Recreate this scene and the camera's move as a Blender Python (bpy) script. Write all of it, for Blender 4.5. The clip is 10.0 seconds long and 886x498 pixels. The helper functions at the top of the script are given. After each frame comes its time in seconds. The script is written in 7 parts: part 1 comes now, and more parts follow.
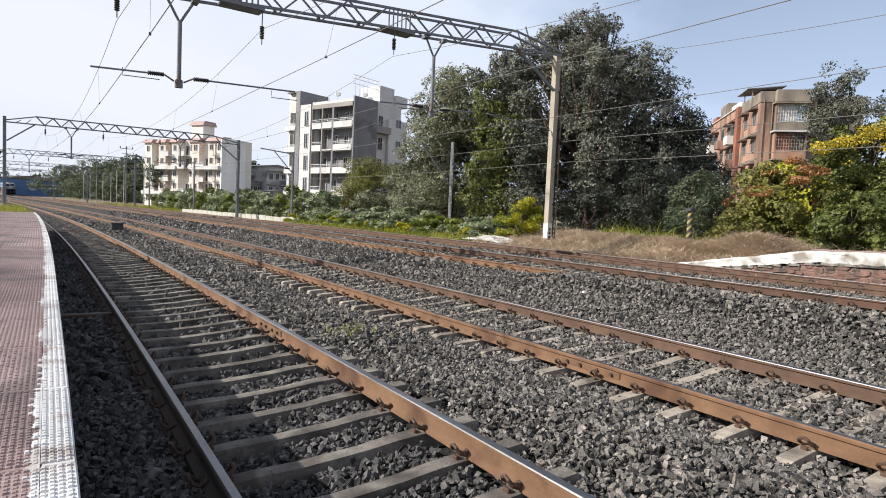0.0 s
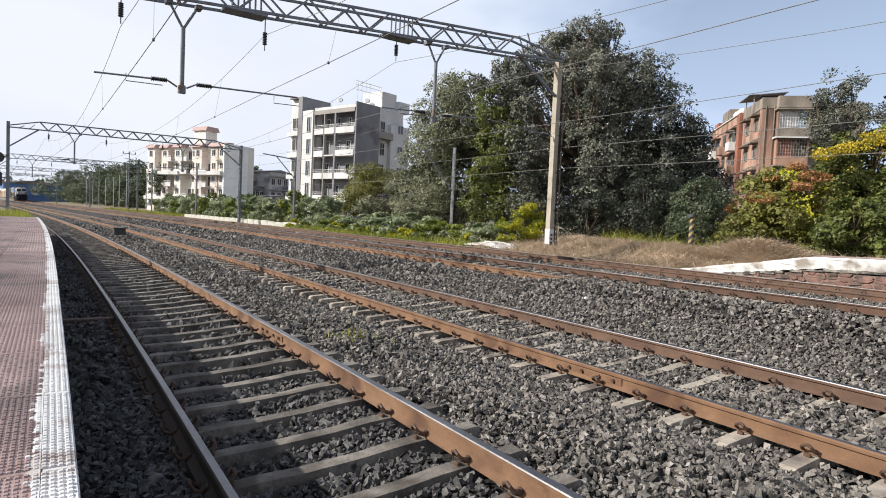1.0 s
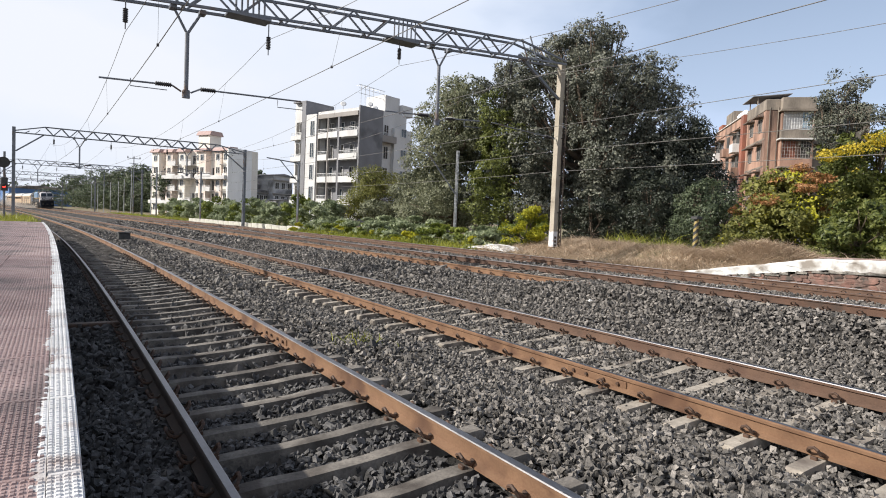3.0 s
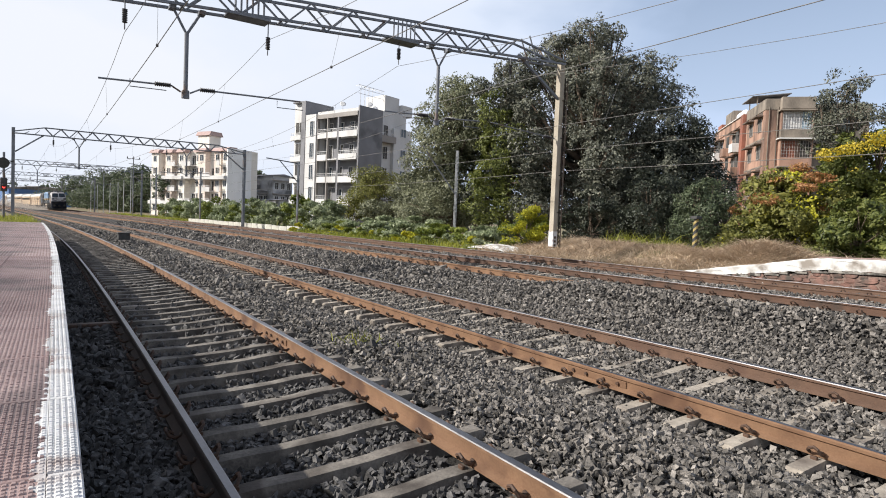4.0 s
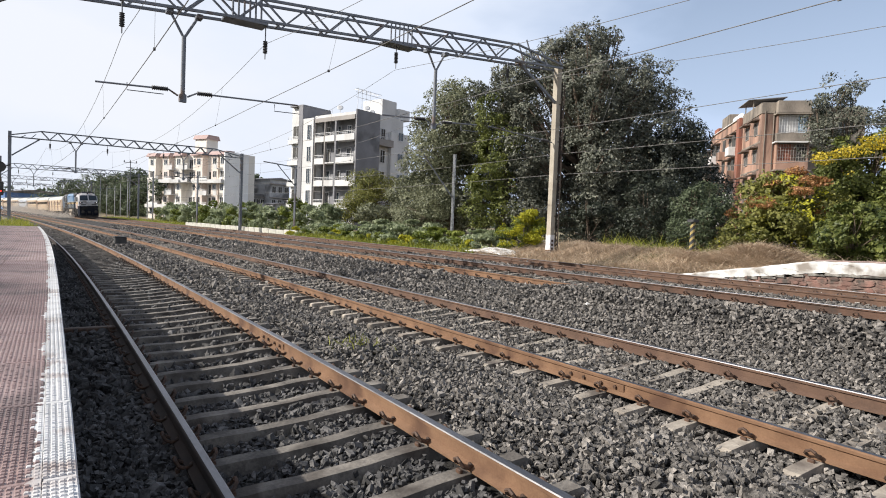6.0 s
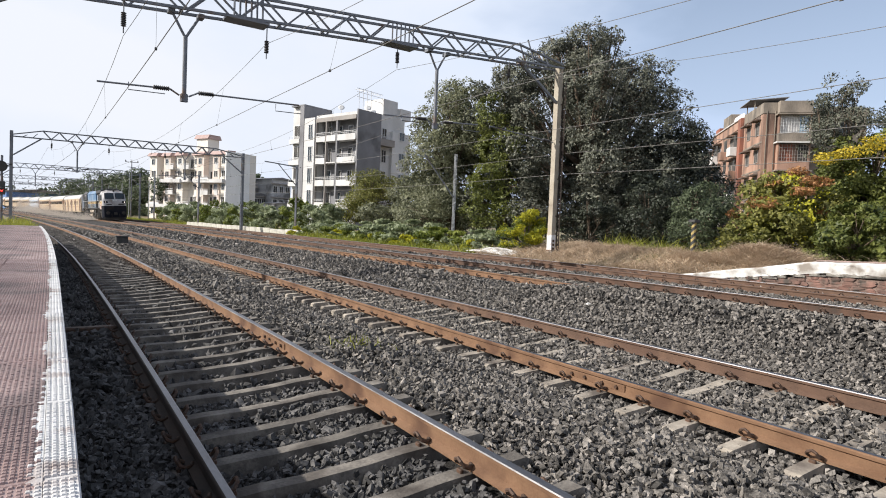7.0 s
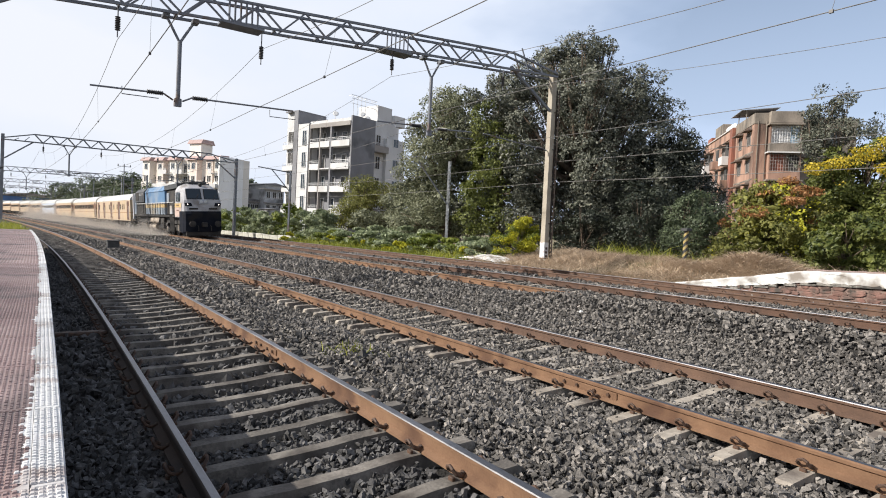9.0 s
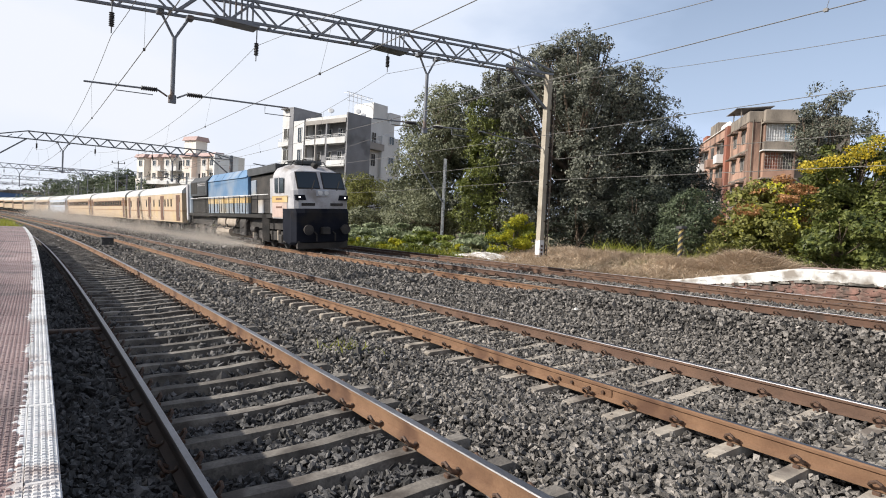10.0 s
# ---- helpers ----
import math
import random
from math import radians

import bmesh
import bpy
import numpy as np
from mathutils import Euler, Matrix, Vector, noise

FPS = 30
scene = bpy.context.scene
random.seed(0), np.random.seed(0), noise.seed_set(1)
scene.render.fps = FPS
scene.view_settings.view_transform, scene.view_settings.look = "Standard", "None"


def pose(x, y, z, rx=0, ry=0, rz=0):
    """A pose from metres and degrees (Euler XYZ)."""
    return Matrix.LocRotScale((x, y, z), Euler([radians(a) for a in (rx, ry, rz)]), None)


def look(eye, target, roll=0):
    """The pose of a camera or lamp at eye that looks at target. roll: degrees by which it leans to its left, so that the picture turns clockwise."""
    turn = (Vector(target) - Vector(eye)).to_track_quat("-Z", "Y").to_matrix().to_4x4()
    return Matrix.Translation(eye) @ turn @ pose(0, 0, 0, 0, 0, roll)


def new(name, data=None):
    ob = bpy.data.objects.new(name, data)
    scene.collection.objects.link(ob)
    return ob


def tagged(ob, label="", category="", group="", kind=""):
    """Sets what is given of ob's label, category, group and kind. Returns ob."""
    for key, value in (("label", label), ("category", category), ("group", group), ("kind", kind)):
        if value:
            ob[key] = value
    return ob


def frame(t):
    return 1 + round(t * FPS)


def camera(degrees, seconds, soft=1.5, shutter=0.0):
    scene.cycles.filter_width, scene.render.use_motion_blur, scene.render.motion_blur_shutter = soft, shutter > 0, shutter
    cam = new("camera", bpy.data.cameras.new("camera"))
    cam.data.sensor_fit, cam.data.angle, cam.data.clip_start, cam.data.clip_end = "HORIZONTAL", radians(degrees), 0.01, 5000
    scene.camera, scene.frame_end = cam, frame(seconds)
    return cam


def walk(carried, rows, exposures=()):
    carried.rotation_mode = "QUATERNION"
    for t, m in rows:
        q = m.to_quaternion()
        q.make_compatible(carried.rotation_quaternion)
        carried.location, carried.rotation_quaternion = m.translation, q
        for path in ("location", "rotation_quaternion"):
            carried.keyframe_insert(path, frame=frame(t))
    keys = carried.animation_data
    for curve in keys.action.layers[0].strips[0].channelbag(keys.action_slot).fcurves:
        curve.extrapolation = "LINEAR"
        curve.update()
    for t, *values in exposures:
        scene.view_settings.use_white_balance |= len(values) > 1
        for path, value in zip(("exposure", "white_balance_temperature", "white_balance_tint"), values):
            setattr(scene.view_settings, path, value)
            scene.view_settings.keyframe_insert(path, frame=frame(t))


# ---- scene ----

# Camera on the platform, in the bend's inner side; x across the tracks, y along them, z up from the first rail.
EYE = (0.0, 0.0, 1.744)


def aim(yaw, pitch, roll):
    a, b = radians(yaw), radians(pitch)
    way = Vector((math.sin(a) * math.cos(b), math.cos(a) * math.cos(b), -math.sin(b)))
    return look(EYE, Vector(EYE) + way, roll)


cam = camera(73.5, 10.0, soft=1.0)
walk(cam, [(t, aim(a, b, c)) for t, a, b, c in (
    (0.0, 33.497, 3.342, 2.561), (0.5, 33.378, 2.98, 2.583), (1.0, 33.309, 2.817, 2.657), (1.5, 33.283, 2.769, 2.701),
    (2.0, 33.229, 2.844, 2.682), (2.5, 32.989, 2.572, 2.517), (4.0, 32.964, 2.53, 2.351), (4.5, 33.06, 2.533, 2.422),
    (5.0, 33.036, 2.423, 2.321), (5.5, 33.234, 2.175, 2.284), (7.0, 33.1, 2.195, 2.371), (7.5, 33.17, 1.935, 2.315),
    (8.0, 33.36, 1.741, 2.307), (8.5, 33.525, 1.658, 2.678), (9.0, 33.726, 1.509, 2.783), (9.5, 33.851, 1.888, 2.788),
    (10.0, 34.166, 1.731, 2.855))])

# ---- light ----
SUN_AZ, SUN_EL = radians(-70), radians(32)  # azimuth from +y towards +x
sun_way = Vector((math.sin(SUN_AZ) * math.cos(SUN_EL), math.cos(SUN_AZ) * math.cos(SUN_EL), math.sin(SUN_EL)))
sun = new("sun", bpy.data.lights.new("sun", "SUN"))
sun.data.energy, sun.data.angle, sun.data.color = 5.0, radians(0.6), (1.0, 0.945, 0.86)
sun.matrix_world = look(sun_way * 80, (0, 0, 0))

world = bpy.data.worlds.new("sky")
scene.world = world
world.use_nodes = True
wn, wl = world.node_tree.nodes, world.node_tree.links
wn.clear()
sky = wn.new("ShaderNodeTexSky")
sky.sky_type, sky.sun_disc, sky.sun_elevation, sky.sun_rotation = "NISHITA", False, SUN_EL, SUN_AZ
sky.air_density, sky.dust_density, sky.ozone_density = 1.0, 2.2, 1.0
coords = wn.new("ShaderNodeTexCoord")
stretch = wn.new("ShaderNodeMapping")
stretch.inputs["Scale"].default_value = (1.0, 1.0, 2.4)
clouds = wn.new("ShaderNodeTexNoise")
clouds.inputs["Scale"].default_value, clouds.inputs["Detail"].default_value = 1.5, 6
split = wn.new("ShaderNodeSeparateXYZ")
haze = wn.new("ShaderNodeMapRange")  # thin white haze, thickest near the horizon
haze.inputs["From Min"].default_value, haze.inputs["From Max"].default_value = 0.75, 0.0
haze.inputs["To Min"].default_value, haze.inputs["To Max"].default_value = -0.10, 1.15
warm = wn.new("ShaderNodeMapRange")  # thicker towards the sun's side
warm.inputs["From Min"].default_value, warm.inputs["From Max"].default_value = 0.75, -0.1
warm.inputs["To Min"].default_value, warm.inputs["To Max"].default_value = 0.0, 0.2
veil = wn.new("ShaderNodeMapRange")
veil.inputs["From Min"].default_value, veil.inputs["From Max"].default_value = 0.38, 0.66
veil.inputs["To Min"].default_value, veil.inputs["To Max"].default_value = -0.12, 0.5
sum1, sum2 = wn.new("ShaderNodeMath"), wn.new("ShaderNodeMath")
sum2.use_clamp = True
dim = wn.new("ShaderNodeMix")
dim.data_type = "RGBA"
tone = wn.new("ShaderNodeMix")  # pale blue to white haze
tone.data_type = "RGBA"
tone.inputs[6].default_value, tone.inputs[7].default_value = (5.9, 7.2, 9.6, 1), (8.5, 8.8, 9.5, 1)
sum3 = wn.new("ShaderNodeMath")
sum3.use_clamp = True
side = wn.new("ShaderNodeMapRange")
side.inputs["From Min"].default_value, side.inputs["From Max"].default_value = 0.80, 0.15
side.inputs["To Min"].default_value, side.inputs["To Max"].default_value = -0.05, 0.56
back = wn.new("ShaderNodeBackground")
back.inputs["Strength"].default_value = 0.078
out = wn.new("ShaderNodeOutputWorld")
wl.new(coords.outputs["Generated"], stretch.inputs["Vector"])
wl.new(stretch.outputs["Vector"], clouds.inputs["Vector"])
wl.new(coords.outputs["Generated"], split.inputs[0])
wl.new(split.outputs["Z"], haze.inputs["Value"])
wl.new(split.outputs["X"], warm.inputs["Value"])
wl.new(clouds.outputs["Fac"], veil.inputs["Value"])
wl.new(haze.outputs[0], sum1.inputs[0])
wl.new(warm.outputs[0], sum1.inputs[1])
wl.new(sum1.outputs[0], sum2.inputs[0])
wl.new(veil.outputs[0], sum2.inputs[1])
wl.new(sum2.outputs[0], dim.inputs[0])
wl.new(split.outputs["X"], side.inputs["Value"])
wl.new(side.outputs[0], sum3.inputs[0])
wl.new(veil.outputs[0], sum3.inputs[1])
wl.new(sum3.outputs[0], tone.inputs[0])
wl.new(tone.outputs[2], dim.inputs[7])
wl.new(sky.outputs["Color"], dim.inputs[6])
wl.new(dim.outputs[2], back.inputs["Color"])
wl.new(back.outputs[0], out.inputs["Surface"])
scene.view_settings.exposure = 0.44

# ---- the line's bend ----
K_NEAR, K_FAR, BEND = 0.0011363, 0.00036, 50.0
_S = np.arange(-60.0, 520.5, 0.5)
_K = np.clip((_S - BEND) / 40.0, 0, 1) * (K_FAR - K_NEAR) + K_NEAR
_T = np.cumsum(_K * 0.5) - K_NEAR * 0.25
_T -= np.interp(0.0, _S, _T)
_X, _Y = np.cumsum(-np.sin(_T) * 0.5), np.cumsum(np.cos(_T) * 0.5)
_X -= np.interp(0.0, _S, _X)
_Y -= np.interp(0.0, _S, _Y)


def rise(s):
    """The line climbs a little towards the distance."""
    return 2e-5 * np.maximum(np.asarray(s, float) - 10, 0) ** 2


def turn(s):
    return np.interp(s, _S, _T)


def spot(s, n, z=0.0):
    """World place s metres along the line, n metres to its outer side, z over the first rail."""
    t = np.interp(s, _S, _T)
    return np.array((np.interp(s, _S, _X) + n * np.cos(t), np.interp(s, _S, _Y) + n * np.sin(t), z + rise(s)))


def at_line(s, n, z=0.0, lean=0.0):
    x, y, h = spot(s, n, z)
    return Matrix.Translation((x, y, h)) @ Matrix.Rotation(float(turn(s)), 4, "Z") @ Matrix.Rotation(-lean, 4, "Y")


# ---- materials ----
def surf(name, c1, c2, scale=4.0, rough=0.8, bump=0.2, fine=40.0, metal=0.0, vary=0.0, island=False, c3=None, spots=0.0, stretch_by=None,
         rough2=None, spec=0.5, depth=0.02, placed=False):
    """Two colours mixed by coarse and fine noise, fine relief, per-object or per-island change in tone, and stains c3."""
    m = bpy.data.materials.new(name)
    m.use_nodes = True
    n, l = m.node_tree.nodes, m.node_tree.links
    b = n["Principled BSDF"]
    tc = n.new("ShaderNodeTexCoord")
    # placed: the stains run on over neighbouring pieces that share a mesh
    vec = n.new("ShaderNodeNewGeometry").outputs["Position"] if placed else tc.outputs["Object"]
    if stretch_by:
        mp = n.new("ShaderNodeMapping")
        mp.inputs["Scale"].default_value = stretch_by
        l.new(vec, mp.inputs["Vector"])
        vec = mp.outputs["Vector"]
    big, small = n.new("ShaderNodeTexNoise"), n.new("ShaderNodeTexNoise")
    big.inputs["Scale"].default_value, small.inputs["Scale"].default_value = scale, fine
    big.inputs["Detail"].default_value, small.inputs["Detail"].default_value = 5, 4
    l.new(vec, big.inputs["Vector"])
    l.new(vec, small.inputs["Vector"])
    add = n.new("ShaderNodeMath")
    add.operation = "MULTIPLY_ADD"
    l.new(small.outputs["Fac"], add.inputs[0])
    add.inputs[1].default_value = 0.45
    l.new(big.outputs["Fac"], add.inputs[2])
    sharp = n.new("ShaderNodeMapRange")
    sharp.inputs["From Min"].default_value, sharp.inputs["From Max"].default_value = 0.52, 0.92
    l.new(add.outputs[0], sharp.inputs["Value"])
    mix = n.new("ShaderNodeMix")
    mix.data_type = "RGBA"
    mix.inputs[6].default_value, mix.inputs[7].default_value = (*c1, 1), (*c2, 1)
    l.new(sharp.outputs[0], mix.inputs[0])
    col = mix.outputs[2]
    if c3:
        st = n.new("ShaderNodeTexNoise")
        st.inputs["Scale"].default_value, st.inputs["Detail"].default_value = scale * 0.6, 8
        off = n.new("ShaderNodeVectorMath")
        off.inputs[1].default_value = (7.3, 2.1, 4.4)
        l.new(vec, off.inputs[0])
        l.new(off.outputs[0], st.inputs["Vector"])
        r = n.new("ShaderNodeMapRange")
        r.inputs["From Min"].default_value, r.inputs["From Max"].default_value = 0.62 - spots * 0.25, 0.72 - spots * 0.15
        l.new(st.outputs["Fac"], r.inputs["Value"])
        m3 = n.new("ShaderNodeMix")
        m3.data_type = "RGBA"
        l.new(r.outputs[0], m3.inputs[0])
        l.new(col, m3.inputs[6])
        m3.inputs[7].default_value = (*c3, 1)
        col = m3.outputs[2]
    if vary:
        src = n.new("ShaderNodeNewGeometry").outputs["Random Per Island"] if island else n.new("ShaderNodeObjectInfo").outputs["Random"]
        r = n.new("ShaderNodeMapRange")
        r.inputs["To Min"].default_value, r.inputs["To Max"].default_value = 1 - vary, 1 + vary
        l.new(src, r.inputs["Value"])
        hs = n.new("ShaderNodeHueSaturation")
        l.new(r.outputs[0], hs.inputs["Value"])
        l.new(col, hs.inputs["Color"])
        col = hs.outputs["Color"]
    l.new(col, b.inputs["Base Color"])
    b.inputs["Metallic"].default_value = metal
    b.inputs["Specular IOR Level"].default_value = spec
    if rough2 is None:
        b.inputs["Roughness"].default_value = rough
    else:
        r = n.new("ShaderNodeMapRange")
        r.inputs["To Min"].default_value, r.inputs["To Max"].default_value = rough, rough2
        l.new(add.outputs[0], r.inputs["Value"])
        l.new(r.outputs[0], b.inputs["Roughness"])
    if bump:
        bp = n.new("ShaderNodeBump")
        bp.inputs["Strength"].default_value, bp.inputs["Distance"].default_value = bump, depth
        l.new(add.outputs[0], bp.inputs["Height"])
        l.new(bp.outputs["Normal"], b.inputs["Normal"])
    return m


def leafy(name, c1, c2, glow=0.35, vary=0.5):
    """Leaves: tone changes leaf by leaf, and light passes through them."""
    m = bpy.data.materials.new(name)
    m.use_nodes = True
    n, l = m.node_tree.nodes, m.node_tree.links
    b, o = n["Principled BSDF"], n["Material Output"]
    g = n.new("ShaderNodeNewGeometry")
    tc = n.new("ShaderNodeTexCoord")
    big = n.new("ShaderNodeTexNoise")
    big.inputs["Scale"].default_value = 0.45
    l.new(tc.outputs["Object"], big.inputs["Vector"])
    a = n.new("ShaderNodeMath")
    a.operation = "MULTIPLY_ADD"
    l.new(g.outputs["Random Per Island"], a.inputs[0])
    a.inputs[1].default_value, a.inputs[2].default_value = 0.75, -0.12
    s = n.new("ShaderNodeMath")
    l.new(a.outputs[0], s.inputs[0])
    mr = n.new("ShaderNodeMapRange")
    mr.inputs["From Min"].default_value, mr.inputs["From Max"].default_value = 0.35, 0.65
    mr.inputs["To Max"].default_value = 0.45
    l.new(big.outputs["Fac"], mr.inputs["Value"])
    l.new(mr.outputs[0], s.inputs[1])
    mix = n.new("ShaderNodeMix")
    mix.data_type = "RGBA"
    mix.inputs[6].default_value, mix.inputs[7].default_value = (*c1, 1), (*c2, 1)
    l.new(s.outputs[0], mix.inputs[0])
    l.new(mix.outputs[2], b.inputs["Base Color"])
    b.inputs["Roughness"].default_value = 0.5
    b.inputs["Specular IOR Level"].default_value = 0.38
    tr = n.new("ShaderNodeBsdfTranslucent")
    l.new(mix.outputs[2], tr.inputs["Color"])
    ms = n.new("ShaderNodeMixShader")
    ms.inputs[0].default_value = glow
    l.new(b.outputs[0], ms.inputs[1])
    l.new(tr.outputs[0], ms.inputs[2])
    l.new(ms.outputs[0], o.inputs["Surface"])
    return m


def glass(name, tint=(0.03, 0.04, 0.05), rough=0.08):
    m = bpy.data.materials.new(name)
    m.use_nodes = True
    b = m.node_tree.nodes["Principled BSDF"]
    b.inputs["Base Color"].default_value, b.inputs["Roughness"].default_value = (*tint, 1), rough
    b.inputs["Specular IOR Level"].default_value = 0.7
    return m


def lit(name, color, power):
    m = bpy.data.materials.new(name)
    m.use_nodes = True
    b = m.node_tree.nodes["Principled BSDF"]
    b.inputs["Base Color"].default_value = (*color, 1)
    b.inputs["Emission Color"].default_value, b.inputs["Emission Strength"].default_value = (*color, 1), power
    return m


STONE = surf("ballast stone", (0.04, 0.0372, 0.0345), (0.212, 0.193, 0.175), 11, 0.8, 0.8, 75, vary=0.75, island=True)
# grimy stone, darkened further to carry the platform's shade in its colour
STONE_GRIMY_SHADE = surf("grimy ballast stone with platform shade in its colour", (0.03, 0.0295, 0.031), (0.115, 0.11, 0.108), 9, 0.85, 0.3, 60, vary=0.65, island=True)
SLEEPER_PALE = surf("pale dusty sleeper concrete", (0.23, 0.2, 0.165), (0.40, 0.355, 0.3), 3.5, 0.92, 0.6, 40, vary=0.18, c3=(0.12, 0.1, 0.085), spots=0.6, placed=True)
# near-black, so gaps between the stones read as shadow
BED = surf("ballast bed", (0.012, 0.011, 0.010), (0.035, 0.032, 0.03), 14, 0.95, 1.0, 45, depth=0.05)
EARTH = surf("earth", (0.15, 0.11, 0.07), (0.24, 0.19, 0.12), 0.3, 0.95, 0.6, 6, c3=(0.09, 0.11, 0.03), spots=0.5, depth=0.08)
RUST = surf("rusty rail", (0.125, 0.066, 0.036), (0.205, 0.118, 0.068), 3, 0.75, 0.15, 60, c3=(0.085, 0.042, 0.024), spots=0.42, rough2=0.95)
# near-black brown: the shade on the platform-side rail is put into the colour
RUST_DARK = surf("dark brown rail with platform shade in its colour", (0.02, 0.015, 0.013), (0.05, 0.034, 0.027), 3, 0.75, 0.15, 60, c3=(0.03, 0.024, 0.02), spots=0.3, rough2=0.95)
RUST_BROWN = surf("brown rail", (0.072, 0.042, 0.029), (0.135, 0.08, 0.054), 3, 0.75, 0.15, 60, c3=(0.09, 0.05, 0.035), spots=0.3, rough2=0.95)
SHINE = surf("worn rail head", (0.18, 0.176, 0.182), (0.29, 0.286, 0.297), 5, 0.36, 0.03, 60, metal=1.0, rough2=0.5, stretch_by=(1, 0.25, 1))
SHINE_DULL = surf("dulled rail head", (0.14, 0.137, 0.145), (0.23, 0.226, 0.238), 5, 0.42, 0.03, 60, metal=1.0, rough2=0.55, stretch_by=(1, 0.25, 1))
SLEEPER = surf("sleeper concrete", (0.085, 0.076, 0.068), (0.24, 0.217, 0.19), 3.5, 0.92, 0.7, 38, vary=0.18, c3=(0.062, 0.052, 0.045), spots=0.62, placed=True)
RUST_DEEP = surf("deep brown rail", (0.055, 0.031, 0.021), (0.105, 0.058, 0.039), 3, 0.75, 0.15, 60, c3=(0.05, 0.033, 0.025), spots=0.3, rough2=0.95)
CLIP = surf("dark clip steel", (0.028, 0.018, 0.014), (0.095, 0.05, 0.03), 20, 0.7, 0.2, 120)
TILE = surf("pink platform tile", (0.25, 0.165, 0.155), (0.37, 0.27, 0.255), 2, 0.5, 0.3, 70, vary=0.12, c3=(0.15, 0.11, 0.105), spots=0.6, placed=True)
WHITE = surf("worn white paint", (0.55, 0.55, 0.55), (0.70, 0.70, 0.71), 5, 0.7, 0.25, 60, c3=(0.34, 0.28, 0.26), spots=0.3, placed=True)
PLASTER = surf("platform wall", (0.28, 0.26, 0.24), (0.38, 0.36, 0.33), 2, 0.9, 0.3, 30, c3=(0.13, 0.12, 0.11), spots=0.5)
STEEL = surf("grey painted steel", (0.11, 0.12, 0.14), (0.17, 0.18, 0.205), 2, 0.55, 0.1, 40, c3=(0.12, 0.08, 0.06), spots=0.15)
MAST = surf("weathered concrete mast", (0.27, 0.235, 0.185), (0.39, 0.35, 0.285), 1.2, 0.9, 0.2, 30)
GALV = surf("galvanised steel", (0.32, 0.33, 0.34), (0.44, 0.45, 0.46), 3, 0.5, 0.1, 40, metal=0.3)
DARK = surf("dark insulator", (0.02, 0.02, 0.022), (0.05, 0.045, 0.045), 8, 0.35, 0.05, 40)
WIRE = surf("overhead wire", (0.09, 0.085, 0.08), (0.16, 0.15, 0.14), 5, 0.6, 0.0, 40)
BARK = surf("bark", (0.07, 0.05, 0.035), (0.15, 0.115, 0.085), 3, 0.95, 0.6, 25)
LEAF_DARK = leafy("dark leaves", (0.022, 0.029, 0.02), (0.24, 0.245, 0.19), 0.2)
# shade around the tall tree's foot is put into this dark green
LEAF_SHADE = leafy("deep green leaves with shade in their colour", (0.013, 0.018, 0.012), (0.06, 0.07, 0.048), 0.18)
LEAF_OLIVE = leafy("olive leaves", (0.065, 0.078, 0.014), (0.31, 0.30, 0.085), 0.38)
LEAF_MID = leafy("green leaves", (0.045, 0.065, 0.016), (0.23, 0.25, 0.065), 0.35)
LEAF_GREY = leafy("light grey-green leaves", (0.045, 0.054, 0.028), (0.33, 0.34, 0.215), 0.34)
LEAF_FRESH = leafy("fresh green leaves", (0.08, 0.115, 0.02), (0.28, 0.31, 0.06), 0.4)
LEAF_BLUE = leafy("broad greyish leaves", (0.14, 0.18, 0.085), (0.46, 0.50, 0.32), 0.38)
LEAF_FAR = leafy("far leaves", (0.04, 0.058, 0.034), (0.14, 0.17, 0.09), 0.3)
YELLOW = leafy("yellow flowers", (0.34, 0.25, 0.015), (0.55, 0.43, 0.04), 0.25)
LIME_LEAF = leafy("yellow-green leaves", (0.27, 0.27, 0.015), (0.62, 0.58, 0.05), 0.4)
RUSSET = leafy("russet seed pods", (0.24, 0.10, 0.035), (0.46, 0.25, 0.11), 0.3)
STRAW = leafy("dry straw", (0.27, 0.195, 0.13), (0.66, 0.52, 0.38), 0.25)
GRASS = leafy("bright grass", (0.12, 0.15, 0.018), (0.38, 0.38, 0.06), 0.4)


